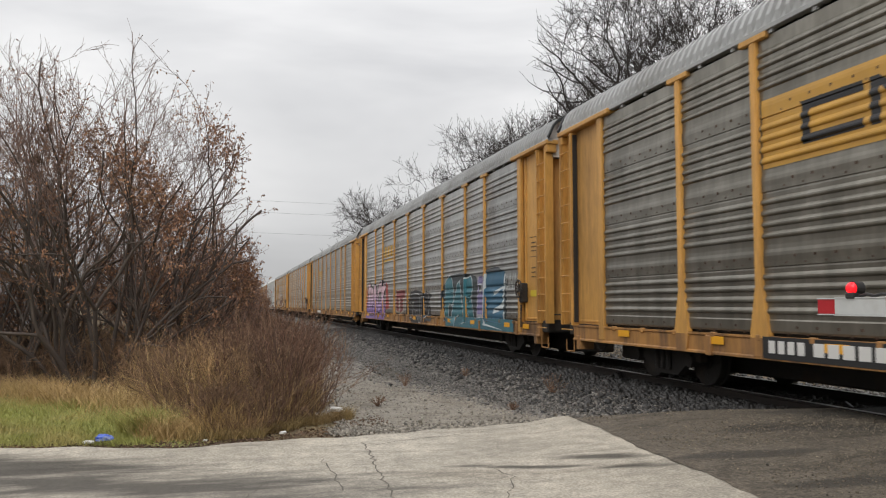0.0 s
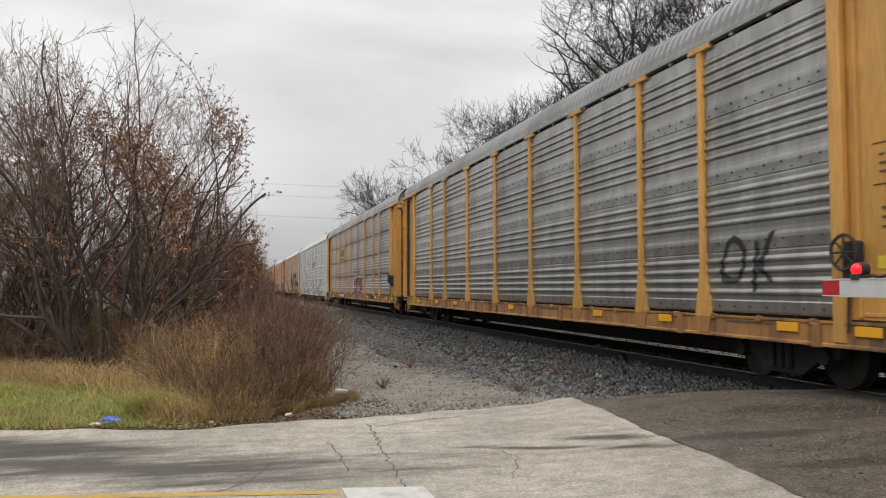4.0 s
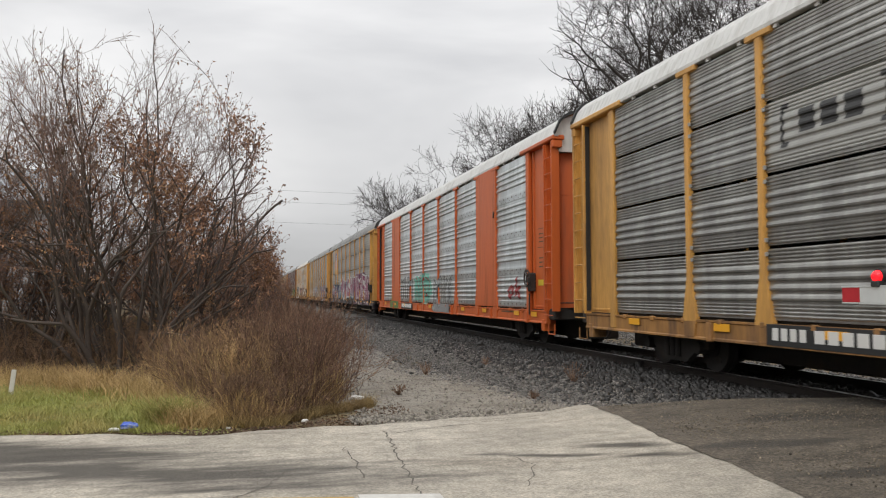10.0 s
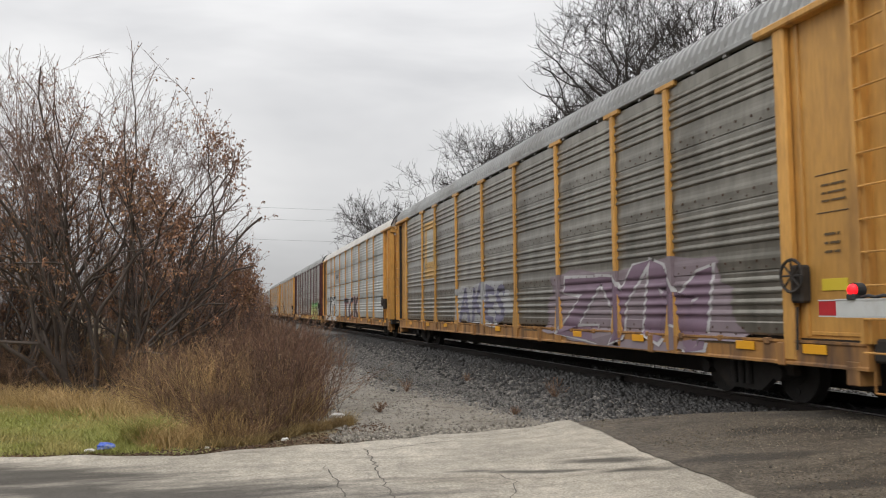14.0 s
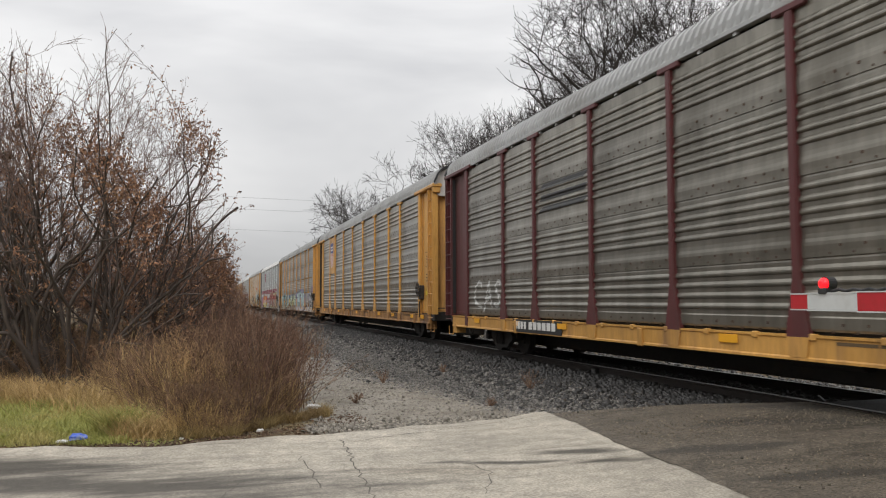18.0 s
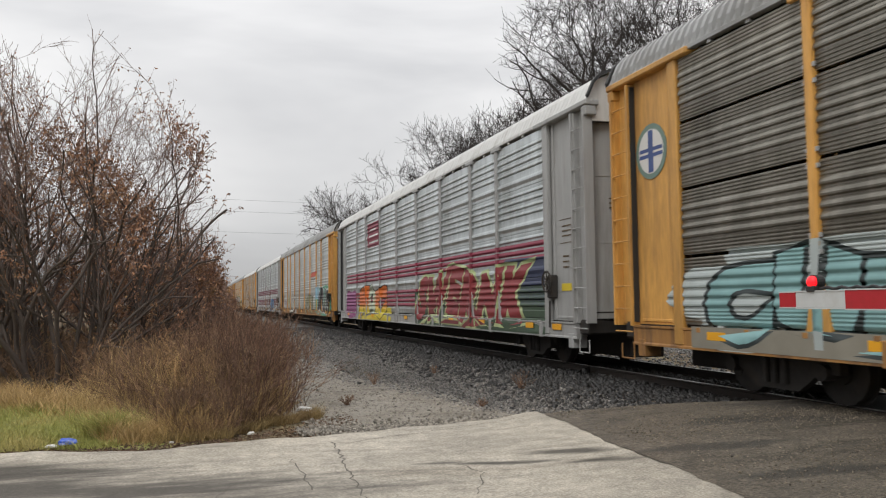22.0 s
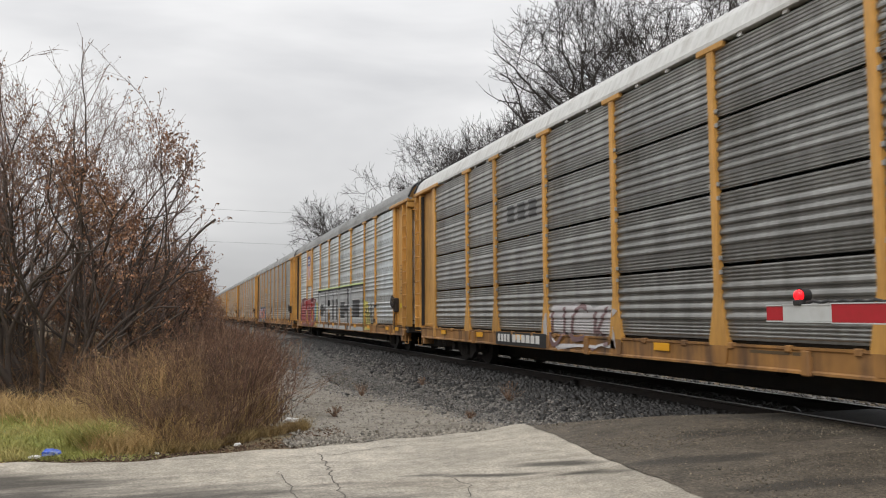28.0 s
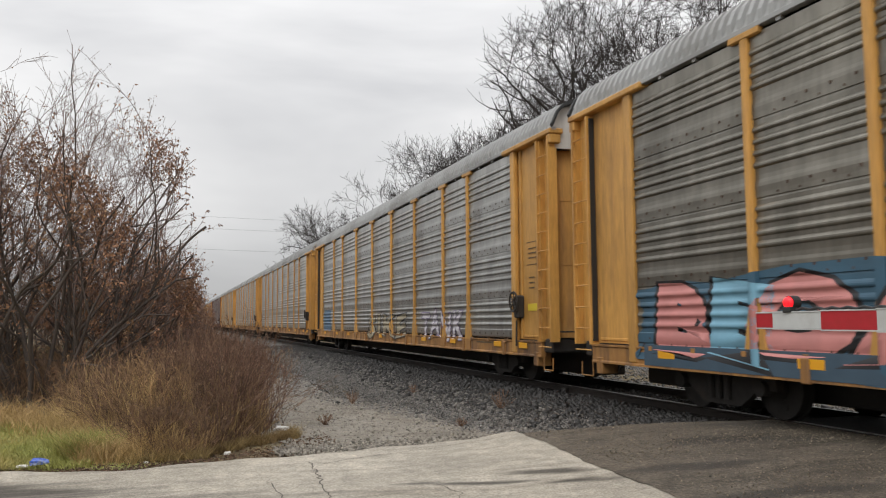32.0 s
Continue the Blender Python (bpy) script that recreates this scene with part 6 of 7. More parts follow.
def put(ob, x, y, turn=0.0, scale=1.0, z=None):
    ob.matrix_basis = Matrix.LocRotScale((x, y, float(ground_z(x, y)) if z is None else z), Euler((0, 0, radians(turn))), (scale,) * 3)
    return ob


def copy_at(ob, x, y, turn, scale):
    c = copy_thing(ob, pose(0, 0, 0))
    return put(c, x, y, turn, scale)


bush_a = put(shrub(17, 21, 6.9, 2.82, 15000, 0.8, 0.75, low=8), -2.45, 17.2)
bush_b = put(shrub(12, 14, 6.6, 2.5, 8500, 0.8, 0.7), -4.5, 17.8)
bush_c = put(shrub(13, 13, 5.6, 2.3, 7500, 0.8, 0.7), -6.6, 17.0)
bush_d = put(shrub(14, 18, 4.1, 1.7, 9500, 0.5, 0.8, low=3), -1.15, 18.4)
bush_e = put(shrub(15, 9, 4.8, 2.1, 900, 0.7, 0.7, 0.006, depth=6), -1.4, 26)
bush_f = put(shrub(16, 9, 5.2, 2.2, 900, 0.8, 0.7, 0.006, depth=6), -3.8, 24)
for ob, x, y, turn, k in ((bush_c, -8.8, 17.4, 140, 0.95), (bush_d, -0.7, 22.0, 200, 0.85), (bush_d, -3.7, 19.8, 60, 0.75), (bush_d, -5.6, 19.4, 300, 0.7)):
    copy_at(ob, x, y, turn, k)
for ob, x, y, turn, k in ((bush_f, -10.6, 17.6, 200, 0.95), (bush_e, -12.6, 18.0, 20, 0.9), (bush_e, -5.4, 21.4, 170, 0.9), (bush_f, -7.5, 22.5, 250, 0.85),
                          (bush_d, -0.4, 26, 200, 0.8), (bush_d, 0.3, 31, 80, 0.7), (bush_e, -3.2, 29, 10, 0.8), (bush_e, -1.2, 34, 100, 0.75), (bush_d, 0.6, 42, 10, 0.8), (bush_e, -0.8, 52, 300, 0.8), (bush_f, 0.2, 66, 200, 0.85), (bush_e, -1.2, 36, 200, 0.85), (bush_f, -3.4, 38, 90, 0.85), (bush_e, -0.7, 41, 300, 0.85),
                          (bush_f, -2.8, 47, 40, 0.85), (bush_e, -0.4, 56, 150, 0.9), (bush_f, -2.0, 61, 220, 0.9), (bush_e, 0.0, 72, 50, 0.9), (bush_f, -1.4, 82, 280, 0.95),
                          (bush_e, 0.6, 96, 130, 1.0), (bush_f, -1.2, 114, 30, 1.0), (bush_e, 1.0, 136, 90, 1.05), (bush_f, -0.4, 162, 180, 1.1), (bush_e, 1.2, 192, 20, 1.15)):
    copy_at(ob, x, y, turn, k)

tree_a = put(bare_tree(21, 24.0, 7.6, 0.42, 10, 0.011, 9), 23.2, 37.6, 0)
tree_b = put(bare_tree(22, 18.4, 5.0, 0.30, 9, 0.012, 9, 0.8), 20.3, 46, 0)
tree_c = put(bare_tree(23, 18.0, 8.6, 0.34, 11, 0.015, 8, 1.9), 18.8, 84, 0)
tree_d = put(bare_tree(24, 15.5, 6.0, 0.26, 8, 0.026, 6), 21.5, 148, 0)
for ob, x, y, turn, k in ((tree_a, 30, 33.5, 100, 0.95), (tree_b, 17.4, 49.5, 120, 0.88), (tree_b, 19.6, 51, 200, 0.92), (tree_b, 24.5, 44, 240, 1.0), (tree_c, 24.0, 88, 60, 0.85), (tree_d, 22, 166, 20, 0.9),
                          (tree_d, 24, 190, 190, 0.85), (tree_d, 21, 215, 100, 0.9), (tree_d, 25, 250, 150, 0.8), (tree_d, 16, 300, 10, 0.8), (tree_d, -6, 260, 20, 0.75),
                          (tree_d, 2, 290, 120, 0.7), (tree_d, -14, 240, 80, 0.65), (tree_d, 7, 330, 60, 0.8), (tree_d, -22, 210, 200, 0.7), (tree_d, -30, 190, 10, 0.6)):
    copy_at(ob, x, y, turn, k)

# far woods that close the horizon; the last 1200 are added unseen, darkening reflections
rng = np.random.default_rng(77)
segs = []
for k in range(4200):
    a = rng.uniform(-1.25, 1.3) if k < 3000 else rng.uniform(-2.9, -1.5)
    dist = rng.uniform(330, 420) if k < 3000 else rng.uniform(75, 110)
    x, y = dist * math.sin(a), dist * math.cos(a)
    if 4 < x < 30:
        continue
    h = rng.uniform(5, 12) + 3 * math.sin(a * 9) + (2 if k >= 3000 else 0)
    top = (x + rng.normal(0, 0.8), y, h)
    segs.append((x, y, -0.6, *top, 0.28, 0.05))
    for j in range(7):
        z = h * rng.uniform(0.3, 0.95)
        segs.append((x, y, z, x + rng.normal(0, 1.9), y + rng.normal(0, 1.5), z + rng.uniform(0.6, 2.6), 0.12, 0.04))
tagged(new("far_woods", tubes("far_woods", segs, BARK, 3)), "far belt of bare woods on the horizon, and an added unseen belt behind the camera", "woods", kind="stuff")


def strands(name, xy, height, r, lean, mat, label, category, seed, segn=3, top=0.35, bend=0.12):
    """Thin upright strands: stalks or stems, each a bending run of pieces."""
    rng = np.random.default_rng(seed)
    n = len(xy)
    h = height * rng.uniform(0.5, 1.15, n) if np.isscalar(height) else height * rng.uniform(0.6, 1.15, n)
    p = np.stack([xy[:, 0], xy[:, 1], ground_z(xy[:, 0], xy[:, 1])], 1)
    slant = 0.2 + 0.5 * (rng.random(n) < 0.22)
    d = np.stack([lean + rng.normal(0, 1, n) * slant, rng.normal(0, 1, n) * slant, np.ones(n)], 1)
    rows = []
    for k in range(segn):
        d = d + rng.normal(0, bend, (n, 3)) * (1 + k)
        d /= np.linalg.norm(d, axis=1, keepdims=True)
        q = p + d * (h / segn)[:, None]
        ra, rb = r * (1 - k / segn * (1 - top)), r * (1 - (k + 1) / segn * (1 - top))
        rows.append(np.concatenate([p, q, np.full((n, 1), ra), np.full((n, 1), rb)], 1))
        p = q
    tagged(new(name, tubes(name, np.concatenate(rows), mat, 3)), label, category, kind="stuff")
    return p, d


def blades(name, xy, height, width, mat, label, category, seed, lean=0.35):
    """Grass blades: two narrow faces each."""
    rng = np.random.default_rng(seed)
    n = len(xy)
    h = np.broadcast_to(height, n) * rng.uniform(0.5, 1.3, n)
    a = rng.uniform(0, 6.28, n)
    p = np.stack([xy[:, 0], xy[:, 1], ground_z(xy[:, 0], xy[:, 1]) + 0.005], 1)
    side = np.stack([np.cos(a), np.sin(a), 0 * a], 1) * width * 0.5
    out = np.stack([rng.normal(0, lean, n), rng.normal(0, lean, n), np.ones(n)], 1)
    mid = p + out * (h * 0.55)[:, None]
    out[:, :2] *= 2.2
    tip = mid + out * (h * 0.45)[:, None]
    v = np.stack([p - side, p + side, mid + side * 0.7, mid - side * 0.7, tip], 1)
    base = (np.arange(n) * 5)[:, None]
    f = np.concatenate([base + np.array([[0, 1, 2]]), base + np.array([[0, 2, 3]]), base + np.array([[3, 2, 4]])])
    tagged(new(name, quick_mesh(name, v.reshape(-1, 3), f, mat)), label, category, kind="stuff")


def weed_area(rng, n, y0, y1):
    y = y0 + (y1 - y0) * rng.random(n) ** 1.5
    right = np.interp(y, [9.9, 10.6, 11.4, 12.2, 14, 16, 20, 30, 60], [0.35, 0.75, 1.2, 1.45, 1.55, 1.75, 2.1, 2.9, 3.3])
    left = np.interp(y, [9.9, 10.6, 12, 14, 20, 30, 60], [-0.2, -0.4, -0.9, -1.5, -3.2, -4, -3])
    x = right - (right - left) * rng.random(n) ** 0.85 + rng.normal(0, 0.05, n)
    return np.stack([x, y], 1)


def weed_height(xy):
    clump = np.array([noise.noise(Vector((a * 1.9, b * 1.3, 3.0))) for a, b in xy])
    return np.interp(xy[:, 0], [-1.6, -0.7, 0.2, 1.0, 1.6], [0.75, 0.85, 1.22, 1.30, 1.0]) * np.interp(xy[:, 1], [9.9, 10.4, 11.2, 13, 24], [0.45, 0.75, 1.0, 1.08, 1.15]) * (1.0 + 0.75 * clump)


rng = np.random.default_rng(31)
xy = weed_area(rng, 4600, 10.2, 22)
xy = xy + 0.22 * np.array([(noise.noise(Vector((a * 2.3, b * 2.3, 7.0))), noise.noise(Vector((a * 2.3, b * 2.3, 17.0)))) for a, b in xy])
dark = rng.random(len(xy)) < np.clip(0.5 + 0.55 * (xy[:, 0] - 0.45) + 0.12 * (xy[:, 1] - 11.5), 0.08, 0.9)
both = []
for sel, name, mat, label, seed in ((dark, "russet_weeds", RUSSET, "dark russet weeds at the gravel", 32), (~dark, "dry_weeds", STALK, "dense stand of dead brown weeds", 29)):
    ends, way = strands(name, xy[sel], weed_height(xy[sel]), 0.0042, 0.03, mat, label, "weeds", seed, 4, 0.45, 0.07)
    twig_rows = []
    for k in range(6):
        o = rng.normal(0, 1, (len(ends), 3)) * 0.5 + way
        o /= np.linalg.norm(o, axis=1, keepdims=True)
        s0 = ends - way * rng.uniform(0.0, 0.4, (len(ends), 1))
        twig_rows.append(np.concatenate([s0, s0 + o * rng.uniform(0.05, 0.2, (len(ends), 1)), np.full((len(ends), 1), 0.0026), np.full((len(ends), 1), 0.002)], 1))
    tagged(new("weed_sprays", tubes("weed_sprays", np.concatenate(twig_rows), mat, 3)), "thin side sprays of the dead weeds", "weeds", kind="stuff")
    both.append(ends)
ends = np.concatenate(both)
heads = ends[rng.random(len(ends)) < 0.12]
heads = np.repeat(heads, 4, 0) + rng.normal(0, 0.03, (len(heads) * 4, 3))
tagged(new("seed_heads", leaf_mesh("seed_heads", heads, 0.035, STALK, rng, 0.2)), "brown seed heads of the dead weeds", "weeds", kind="stuff")
xy = weed_area(rng, 1900, 10.0, 15)
strands("pale_stalks", xy, weed_height(xy) * np.interp(xy[:, 0], [-1, 0.3, 1.2], [0.95, 0.75, 0.5]), 0.0036, 0.06, STRAW, "pale straw stalks among the brown weeds", "weeds", 33, 3, 0.5, 0.1)
blades("dry_grass", weed_area(rng, 7000, 9.9, 18), np.full(7000, 0.26), 0.007, STALK, "dry brown grass between the weeds", "grass", 34, 0.3)
fx = rng.uniform(-1.0, 0.3, 3200)
fx = fx[rng.random(3200) < np.interp(fx, [-1.0, -0.5, -0.1, 0.3], [0.7, 1, 0.7, 0.1])]
front = np.stack([fx, 10.1 - 0.1 * fx + rng.normal(0, 0.2, len(fx))], 1)
blades("straw_fringe", front, np.full(len(front), 0.26), 0.006, STRAW, "fringe of bleached grass along the road", "grass", 35, 0.5)
fx = rng.uniform(-0.4, 1.75, 6500)
foot = np.stack([fx, far_edge(fx) + 0.28 + np.interp(fx, [0.4, 1.75], [0.0, 1.35]) + np.abs(rng.normal(0, 0.34, len(fx)))], 1)
thick = np.array([noise.noise(Vector((a * 2.4, b * 2.4, 9.0))) for a, b in foot])
foot = foot[thick > -0.12]
blades("foot_grass", foot, np.full(len(foot), 0.13), 0.006, OLIVE, "short olive grass at the foot of the weeds", "grass", 43, 0.5)
tuft = np.stack([rng.normal(-0.95, 0.16, 1500), rng.normal(10.45, 0.14, 1500)], 1)
blades("green_tuft", tuft, np.full(1500, 0.3), 0.007, BLADE, "tall yellow-green grass tuft at the road", "grass", 36, 0.55)
gx = rng.uniform(-8.5, -0.8, 42000)
gy = np.array([lawn_ys(float(x))[0] for x in gx]) + rng.random(42000) ** 1.2 * (4.4 - 1.5 * smooth_step(gx, -2.5, -0.8))
blades("verge_grass", np.stack([gx, gy], 1), 0.075 * np.array([1.0 + 1.3 * max(0.0, noise.noise(Vector((a * 1.3, b * 1.3, 5.0)))) for a, b in zip(gx, gy)]), 0.007, BLADE, "short green grass on the verge", "grass", 37, 0.5)
gx = rng.uniform(-9, -0.6, 9000)
gy = np.array([lawn_ys(float(x))[-1] for x in gx]) + rng.normal(-0.3, 0.55, 9000)
blades("rough_grass", np.stack([gx, gy], 1), np.full(9000, 0.32), 0.008, STRAW, "rough dead grass before the shrubs", "grass", 38, 0.6)
ex = rng.uniform(-8, 2.1, 7500)
ey = far_edge(ex) + 0.02 + np.interp(ex, [0.6, 2.1], [0, 1.7]) * rng.random(7500) + np.abs(rng.normal(0, 0.26, 7500))
tagged(new("leaf_litter", leaf_mesh("leaf_litter", np.stack([ex, ey, ground_z(ex, ey) + 0.03], 1), 0.035, LITTER, rng, 0.1)), "brown leaf litter along the road's edge", "leaves", kind="stuff")
ux = rng.uniform(-9, 0.6, 6500)
uy = rng.uniform(16.4, 26, 6500)
strands("undergrowth", np.stack([ux, uy], 1), 1.5, 0.006, 0.0, STALK, "tangled brown undergrowth below the shrubs", "undergrowth", 39, 4, 0.4, 0.22)
ux = rng.uniform(-60, -9, 5000)
uy = rng.uniform(14, 60, 5000)
strands("field_weeds", np.stack([ux, uy], 1), 0.8, 0.008, 0.0, STALK, "dead weeds on the field", "weeds", 40, 2)
ux = rng.uniform(-3, 3.6, 6000)
uy = rng.uniform(24, 90, 6000)
strands("trackside_weeds", np.stack([ux, uy], 1), 1.2, 0.008, 0.0, STALK, "dead brown weeds along the track", "weeds", 41, 3)
gx = rng.uniform(-40, -2, 14000)
gy = rng.uniform(19, 60, 14000)
blades("field_grass", np.stack([gx, gy], 1), np.full(14000, 0.16), 0.03, BLADE, "green field grass behind the shrubs", "grass", 42, 0.5)


def nest(x, y, z, seed, radius, label, name, category, leaves=0):
    """A dark ball of twigs, or a clump of dead leaves, caught in the shrub."""
    rng = np.random.default_rng(seed)
    if leaves:
        p = rng.normal(0, radius * 0.5, (leaves, 3))
        me = leaf_mesh(name, p, radius, LITTER, rng)
    else:
        d = rng.normal(0, 1, (420, 3))
        d /= np.linalg.norm(d, axis=1, keepdims=True)
        p = d * radius * rng.uniform(0.55, 1.0, (420, 1)) * [1, 1, 0.75]
        q = p + np.cross(d, rng.normal(0, 1, (420, 3))) * radius * 0.6
        me = tubes(name, np.concatenate([p, q, np.full((420, 1), 0.006), np.full((420, 1), 0.004)], 1), BARK)
    ob = tagged(new(name, me), label, category)
    ob.location = (x, y, z)
    return ob


nest(-1.98, 17.0, 4.16, 1, 0.09, "dark round nest of twigs high in the shrub", "bird_nest", "nest")
nest(-3.5, 17.0, 4.8, 2, 0.09, "dark clump of dead leaves caught in the twigs", "leaf_clump", "leaves", 40)
nest(-3.68, 17.0, 4.2, 3, 0.09, "dark clump of dead leaves caught in the twigs", "leaf_clump", "leaves", 40)


def small_weed(x, y, seed, h):
    """A little dry weed in the gravel."""
    rng = np.random.default_rng(seed)
    thing = tagged(new("small_weed"), "small dry weed growing out of the gravel", "weed", "weeds in the gravel")
    rows, tips = [], []
    for k in range(26):
        a, t = rng.uniform(0, 6.28), rng.uniform(0.1, 0.9)
        p = np.zeros(3)
        d = np.array([math.cos(a) * t, math.sin(a) * t, 1.0])
        for j in range(3):
            d = d + rng.normal(0, 0.2, 3)
            q = p + d / np.linalg.norm(d) * h / 3 * rng.uniform(0.6, 1.2)
            rows.append((*p, *q, 0.004, 0.003))
            p = q
            tips.append(p)
    tagged(part("stalk_mass", tubes("stalk_mass", rows, STALK), STALK, thing), kind="stuff")
    tagged(part("foliage", leaf_mesh("foliage", np.array(tips), 0.03, RUSSET, rng), RUSSET, thing), kind="stuff")
    thing.location = (x, y, float(bed_z(x, y)))
    return thing


small_weed(3.6, 16.6, 1, 0.34)
small_weed(5.6, 13.4, 2, 0.38)
small_weed(2.3, 12.6, 3, 0.2)
small_weed(4.4, 12.2, 4, 0.16)
small_weed(5.2, 17.5, 5, 0.22)

# ---- the crossing gate ----
RED_BAND = material("red_reflective_band", (0.42, 0.02, 0.03), (0.36, 0.02, 0.025), 0.35, 0, 20, (1, 1, 1), None, bump=0.02)
WHITE_BAND = material("white_reflective_band", (0.52, 0.535, 0.53), (0.45, 0.465, 0.46), 0.4, 0, 8, (1, 1, 1), (0.42, 0.42, 0.40), 3, 0.3, 0.02)
LAMP_RED = plain("lit_red_lens", (0.9, 0.008, 0.015), 0.3, 0.0, 1.3)
gate = tagged(new("crossing_gate"), "lowered railway crossing gate, red and white, with lit lamp", "crossing gate")
GATE_X, GATE_Z, TIP_Y = 3.8, 1.345, 4.52
bands = [(0.0, 0.155, RED_BAND), (0.155, 0.575, WHITE_BAND), (0.575, 0.99, RED_BAND), (0.99, 1.41, WHITE_BAND), (1.41, 1.82, RED_BAND), (1.82, 2.24, WHITE_BAND), (2.24, 2.65, RED_BAND), (2.65, 3.3, WHITE_BAND)]
arm = part("arm", Form().box(GATE_X - 0.004, GATE_X + 0.03, TIP_Y - 3.6, TIP_Y, GATE_Z - 0.048, GATE_Z + 0.048, 0.004), WHITE_BAND, gate, "flat white arm")
for a, b, m in bands:
    h = 0.047 + 0.006 * (a + b)
    part("stripe", Form().box(GATE_X - 0.012, GATE_X - 0.005, TIP_Y - b, TIP_Y - a, GATE_Z - h, GATE_Z + h, 0.002), m, gate)
    part("stripe_edge", Form().box(GATE_X - 0.016, GATE_X - 0.003, TIP_Y - b, TIP_Y - a, GATE_Z + h, GATE_Z + h + 0.008), WHITE_BAND, gate)
    part("stripe_edge", Form().box(GATE_X - 0.016, GATE_X - 0.003, TIP_Y - b, TIP_Y - a, GATE_Z - h - 0.008, GATE_Z - h), WHITE_BAND, gate)
ly = TIP_Y - 0.30
lamp = part("lamp", Form().box(GATE_X - 0.03, GATE_X + 0.04, ly - 0.035, ly + 0.035, GATE_Z + 0.05, GATE_Z + 0.09, 0.008).rod((GATE_X + 0.0, ly, GATE_Z + 0.115), (GATE_X + 0.06, ly, GATE_Z + 0.115), 0.046, 16), BLACK_PLATE, gate, "black lamp housing")
dome = Form()
for k in range(4):
    a0, a1 = k / 4, (k + 1) / 4
    dome.rod((GATE_X - 0.035 * math.sin(a0 * 1.57), ly, GATE_Z + 0.115), (GATE_X - 0.035 * math.sin(a1 * 1.57), ly, GATE_Z + 0.115), 0.04 * math.cos(a0 * 1.5), 16, 0.04 * math.cos(a1 * 1.5))
part("lens", dome, LAMP_RED, lamp, "lit red lens")
hub = [(GATE_X + 0.01, ly - 0.05 - k * 0.06, GATE_Z + 0.066 + 0.012 * (k % 2)) for k in range(40)]
loop = [(x + 0.011 * math.cos(a), y, z + 0.011 * math.sin(a)) for x, y, z in hub for a in (0.0, 1.047, 2.094, 3.142, 4.189, 5.236)]
part("lamp_cable", quick_mesh("lamp_cable", loop, [(6 * i + k, 6 * i + (k + 1) % 6, 6 * i + 6 + (k + 1) % 6, 6 * i + 6 + k) for i in range(39) for k in range(6)], BLACK_PLATE), BLACK_PLATE, gate, "black cable tied along the arm")
part("mast", Form().rod((GATE_X + 0.25, 0.75, float(road_z(4)) - 0.3), (GATE_X + 0.25, 0.75, 2.6), 0.06, 12), SILVER, gate, "grey steel mast")
part("mechanism", Form().box(GATE_X - 0.0, GATE_X + 0.5, 0.5, 1.0, 0.85, 1.6, 0.03), SILVER, gate, "grey gate motor box")

# ---- small things along the road ----
POST_WHITE = material("weathered_white_wood", (0.62, 0.60, 0.54), (0.48, 0.45, 0.40), 0.8, 0, 10, (1, 1, 0.3), (0.3, 0.28, 0.22), 3, 0.4, 0.2)
marker = tagged(new("marker_post", Form().box(-0.035, 0.035, -0.02, 0.02, -0.15, 0.40, 0.006).mesh("marker_post", POST_WHITE)), "short weathered white wooden post in the grass", "post")
marker.matrix_basis = pose(-3.62, 13.8, float(ground_z(-3.6, 13.8)), 0, 6, 10)


def crumpled(name, x, y, z, size, mat, label, category, seed):
    """Crumpled litter: a dented, flattened shell."""
    rnd = random.Random(seed)
    bm = bmesh.new()
    bmesh.ops.create_icosphere(bm, subdivisions=2, radius=1.0)
    for v in bm.verts:
        k = rnd.uniform(0.65, 1.15)
        v.co = Vector((v.co.x * size[0] * k, v.co.y * size[1] * k, max(v.co.z, -0.4) * size[2] * k))
    me = bpy.data.meshes.new(name)
    bm.to_mesh(me)
    bm.free()
    me.materials.append(mat)
    ob = tagged(new(name, me), label, category)
    ob.location = (x, y, z)
    return ob


BLUE_BAG = material("blue_plastic", (0.05, 0.12, 0.55), (0.04, 0.09, 0.42), 0.3, 0, 15, (1, 1, 1), (0.35, 0.4, 0.55), 9, 0.4, 0.2)
PALE_BAG = material("white_plastic", (0.70, 0.69, 0.66), (0.60, 0.58, 0.55), 0.4, 0, 15, (1, 1, 1), (0.4, 0.38, 0.33), 9, 0.3, 0.2)
crumpled("plastic_wrapper", -1.36, 9.95, -0.17, (0.11, 0.07, 0.05), BLUE_BAG, "crumpled blue plastic wrapper beside the road", "litter", 1)
crumpled("plastic_scrap", -1.50, 9.84, -0.19, (0.07, 0.04, 0.025), PALE_BAG, "torn white plastic scrap beside the road", "litter", 2)
crumpled("paper_cup", 1.50, 11.6, -0.15, (0.11, 0.06, 0.05), PALE_BAG, "crushed white paper cup at the weeds", "litter", 3)
crumpled("paper_scrap", 0.66, 9.98, -0.20, (0.05, 0.03, 0.035), PALE_BAG, "pale scrap of paper at the road's edge", "litter", 4)
crumpled("paper_scrap", -0.24, 9.75, -0.21, (0.03, 0.02, 0.02), PALE_BAG, "tiny pale scrap of paper in the litter", "litter", 5)

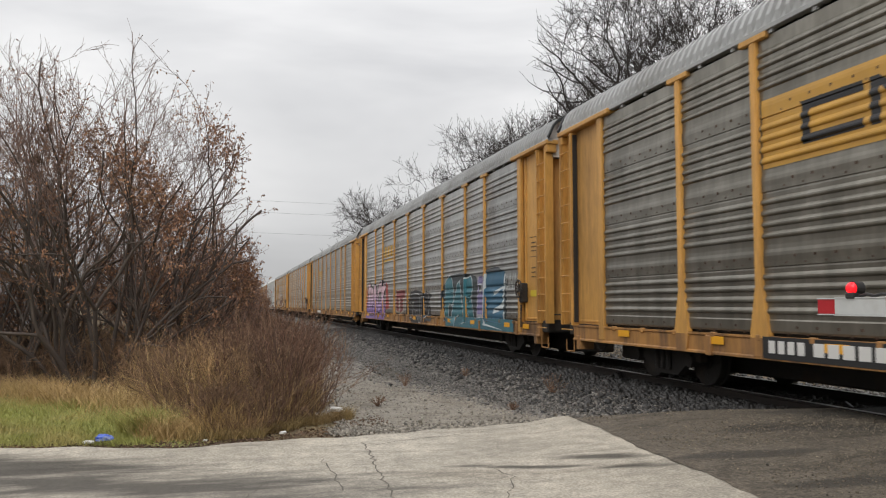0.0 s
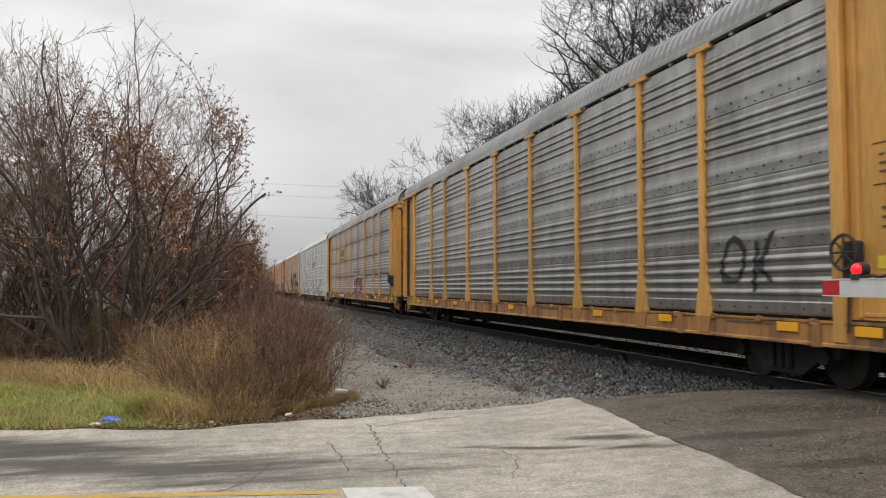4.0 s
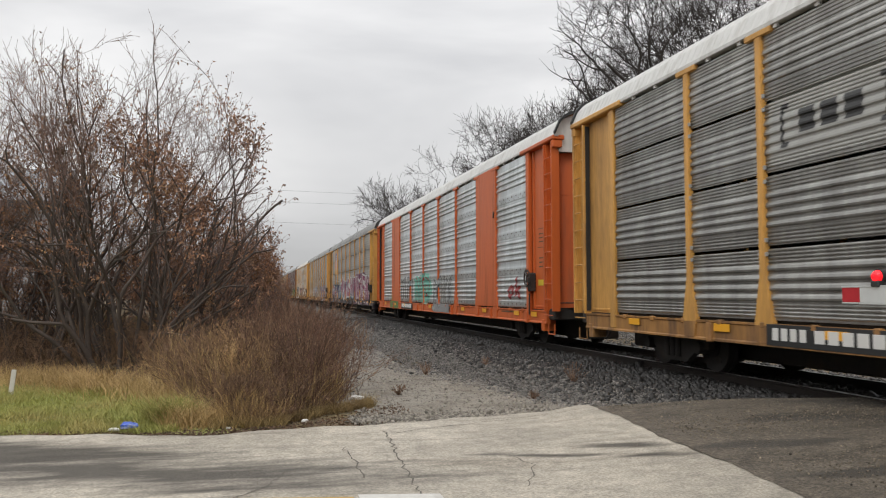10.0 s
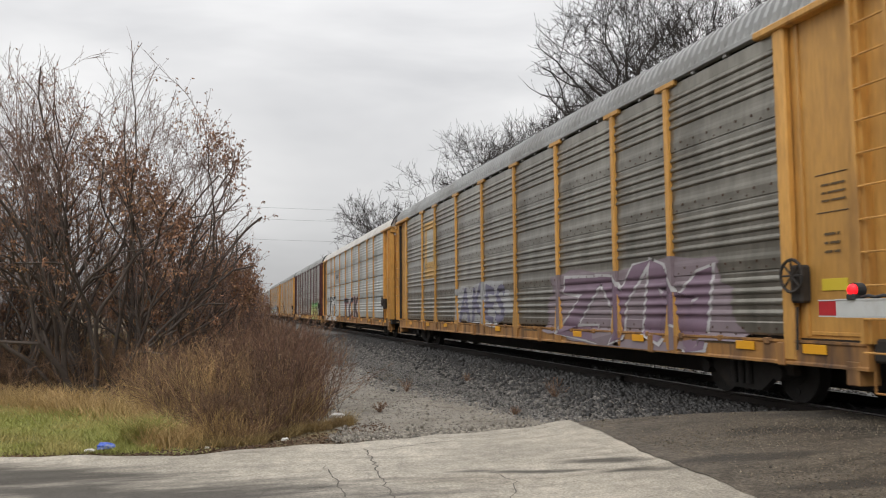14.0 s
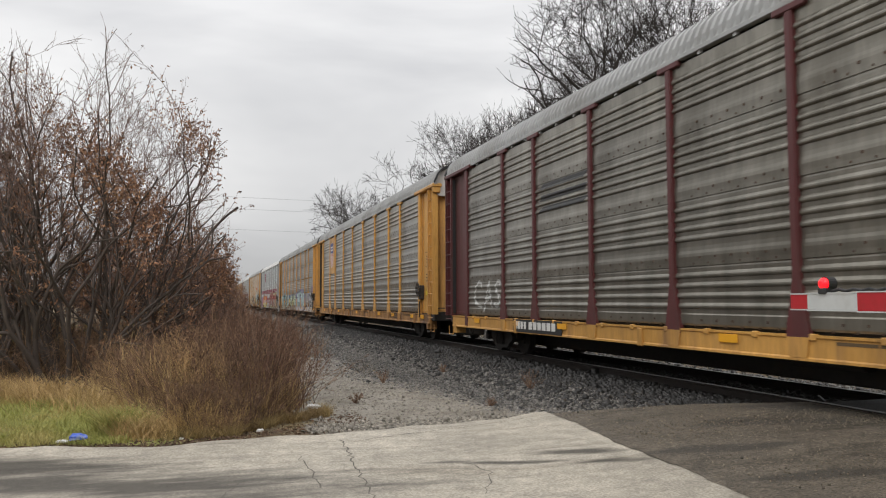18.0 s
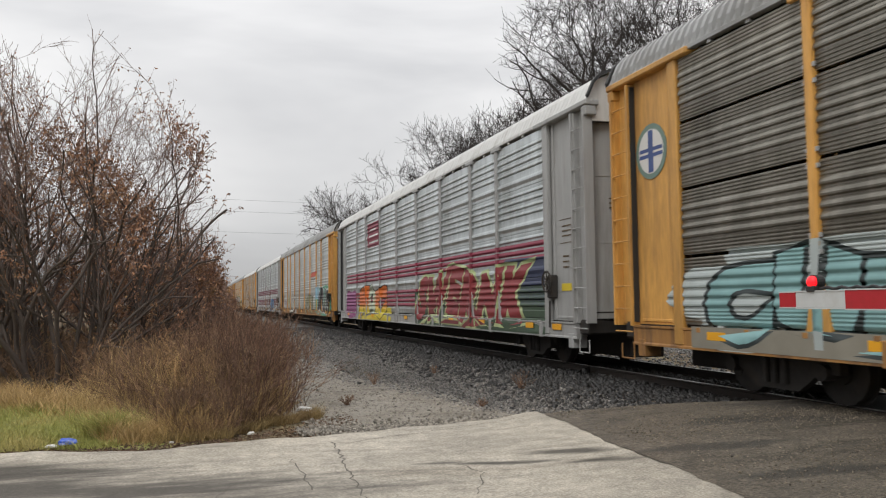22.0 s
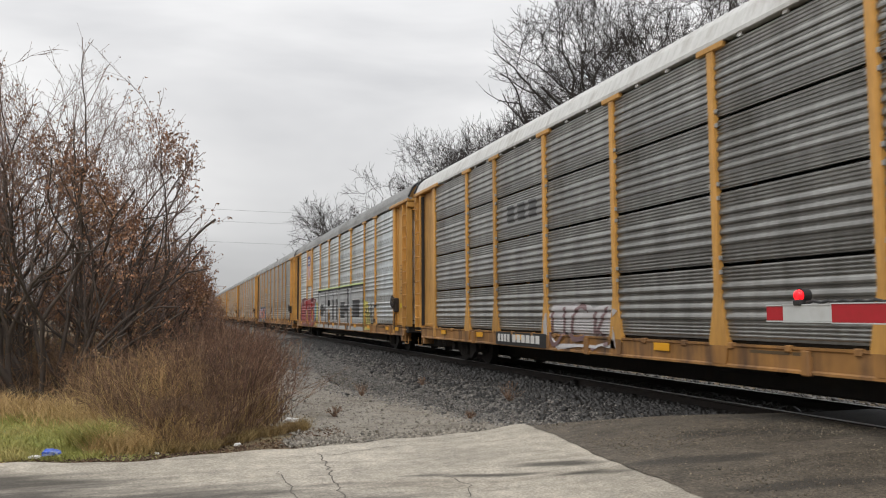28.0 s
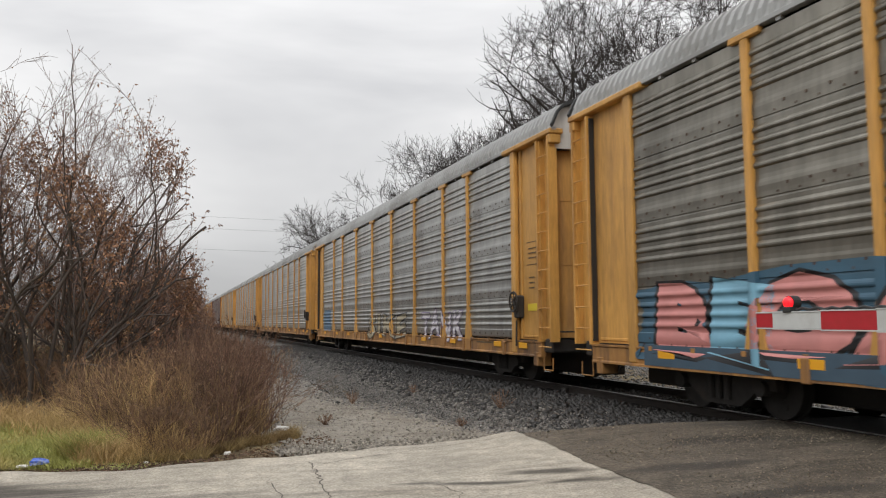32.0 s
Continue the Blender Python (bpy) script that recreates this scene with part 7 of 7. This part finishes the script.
# ---- overhead wires ----
WIRE = plain("wire", (0.22, 0.22, 0.23), 0.6)
for k, (z0, z1) in enumerate(((23.2, 20.6), (21.2, 18.6), (17.9, 15.0))):
    v, fc = [], []
    for j in range(33):
        a = j / 32
        x, z = -90 + 190 * a, z0 + (z1 - z0) * a * 1.6 - 3.5 * math.sin(math.pi * a) + 1.5
        v += [(x, 140.0 - 0.018, z), (x, 140.0, z + 0.018), (x, 140.0 + 0.018, z), (x, 140.0, z - 0.018)]
    fc = [(4 * j + k, 4 * j + (k + 1) % 4, 4 * j + 4 + (k + 1) % 4, 4 * j + 4 + k) for j in range(32) for k in range(4)]
    tagged(new("overhead_wire", quick_mesh("overhead_wire", v, fc, WIRE)), "thin dark overhead wire against the sky", "wire", "overhead wires")
for x, h in ((-90, 25.0), (100, 23.0)):
    pole = tagged(new("utility_pole"), "tall wooden utility pole with a crossarm", "pole", "poles of the overhead wires")
    part("pole", Form().rod((x, 140, -1.0), (x, 140, h), 0.2, 8, 0.13), WOOD, pole)
    part("crossarm", Form().box(x - 0.1, x + 0.1, 138.8, 141.2, h - 1.6, h - 1.4), WOOD, pole)

# ---- the house behind the shrubs ----
HOUSE_WALL = material("pale_grey_boarding", (0.42, 0.42, 0.43), (0.36, 0.36, 0.37), 0.7, 0, 3, (1, 1, 6), (0.3, 0.29, 0.28), 0.4, 0.4, 0.1)
HOUSE_ROOF = material("slate_grey_roofing", (0.30, 0.31, 0.32), (0.24, 0.25, 0.26), 0.8, 0, 8, (1, 1, 1), (0.26, 0.27, 0.27), 0.6, 0.4, 0.3)
HOUSE_TRIM = material("dark_fascia", (0.06, 0.058, 0.055), (0.045, 0.044, 0.042), 0.6, 0, 3)
house = tagged(new("house"), "pale grey house with a grey roof behind the shrubs", "house")
part("wall", Form().box(-28, -10.4, 44, 54, -0.5, 5.9, 0.02), HOUSE_WALL, house)
roof_part = part("roof", Form().prism([(43.2, 5.8), (43.2, 6.0), (49, 8.4), (54.8, 6.0), (54.8, 5.8), (49, 8.2)], "x", -28.6, -9.8), HOUSE_ROOF, house)
part("fascia", Form().box(-28.6, -9.8, 43.1, 43.2, 5.62, 5.98, 0.01), HOUSE_TRIM, roof_part, "dark board under the eave")
part("chimney", Form().box(-14.6, -13.8, 48.0, 48.8, 7.4, 9.4, 0.02), SILVER, roof_part)
for x in (-15.5, -19.5):
    w = part("window", Form().box(x - 0.7, x + 0.7, 43.95, 44.02, 2.9, 4.4, 0.01), WHITE_MARK, house, "white window frame")
    part("pane", Form().box(x - 0.58, x + 0.58, 43.93, 43.96, 3.02, 4.28), BLACK_PLATE, w, "dark glass")


# ---- what moves ----
def motions():
    """The train rolls by at an even pace; its wheels turn while they pass near."""
    for n, car in CARS:
        start = FIRST + PITCH * (n - 1) + SLACK.get(n, 0.0)
        walk(car, [(t, pose(TRACK_X, start - SPEED * t, 0)) for t in (0, 4, 8, 12, 16, 20, 24, 28, 32)])
    step = 1 / FPS
    for n, dy, ob in WHEELS:
        start = FIRST + PITCH * (n - 1) + SLACK.get(n, 0.0)
        t0 = max(0.0, (start - 32) / SPEED)
        t1 = min(32.0, (start + 20) / SPEED)
        k0, k1 = math.ceil(t0 * FPS), math.floor(t1 * FPS)
        turn = math.degrees(SPEED / 0.42) * step
        rows = [(0.0, pose(0, dy, 0.42, 0, 0, 0))] if k0 > 0 else []
        rows += [(k * step, pose(0, dy, 0.42, (turn * (k - k0)) % 360, 0, 0)) for k in range(k0, k1 + 1)]
        rows += [(32.0, rows[-1][1])] if k1 < 32 * FPS else []
        walk(ob, rows)


motions()
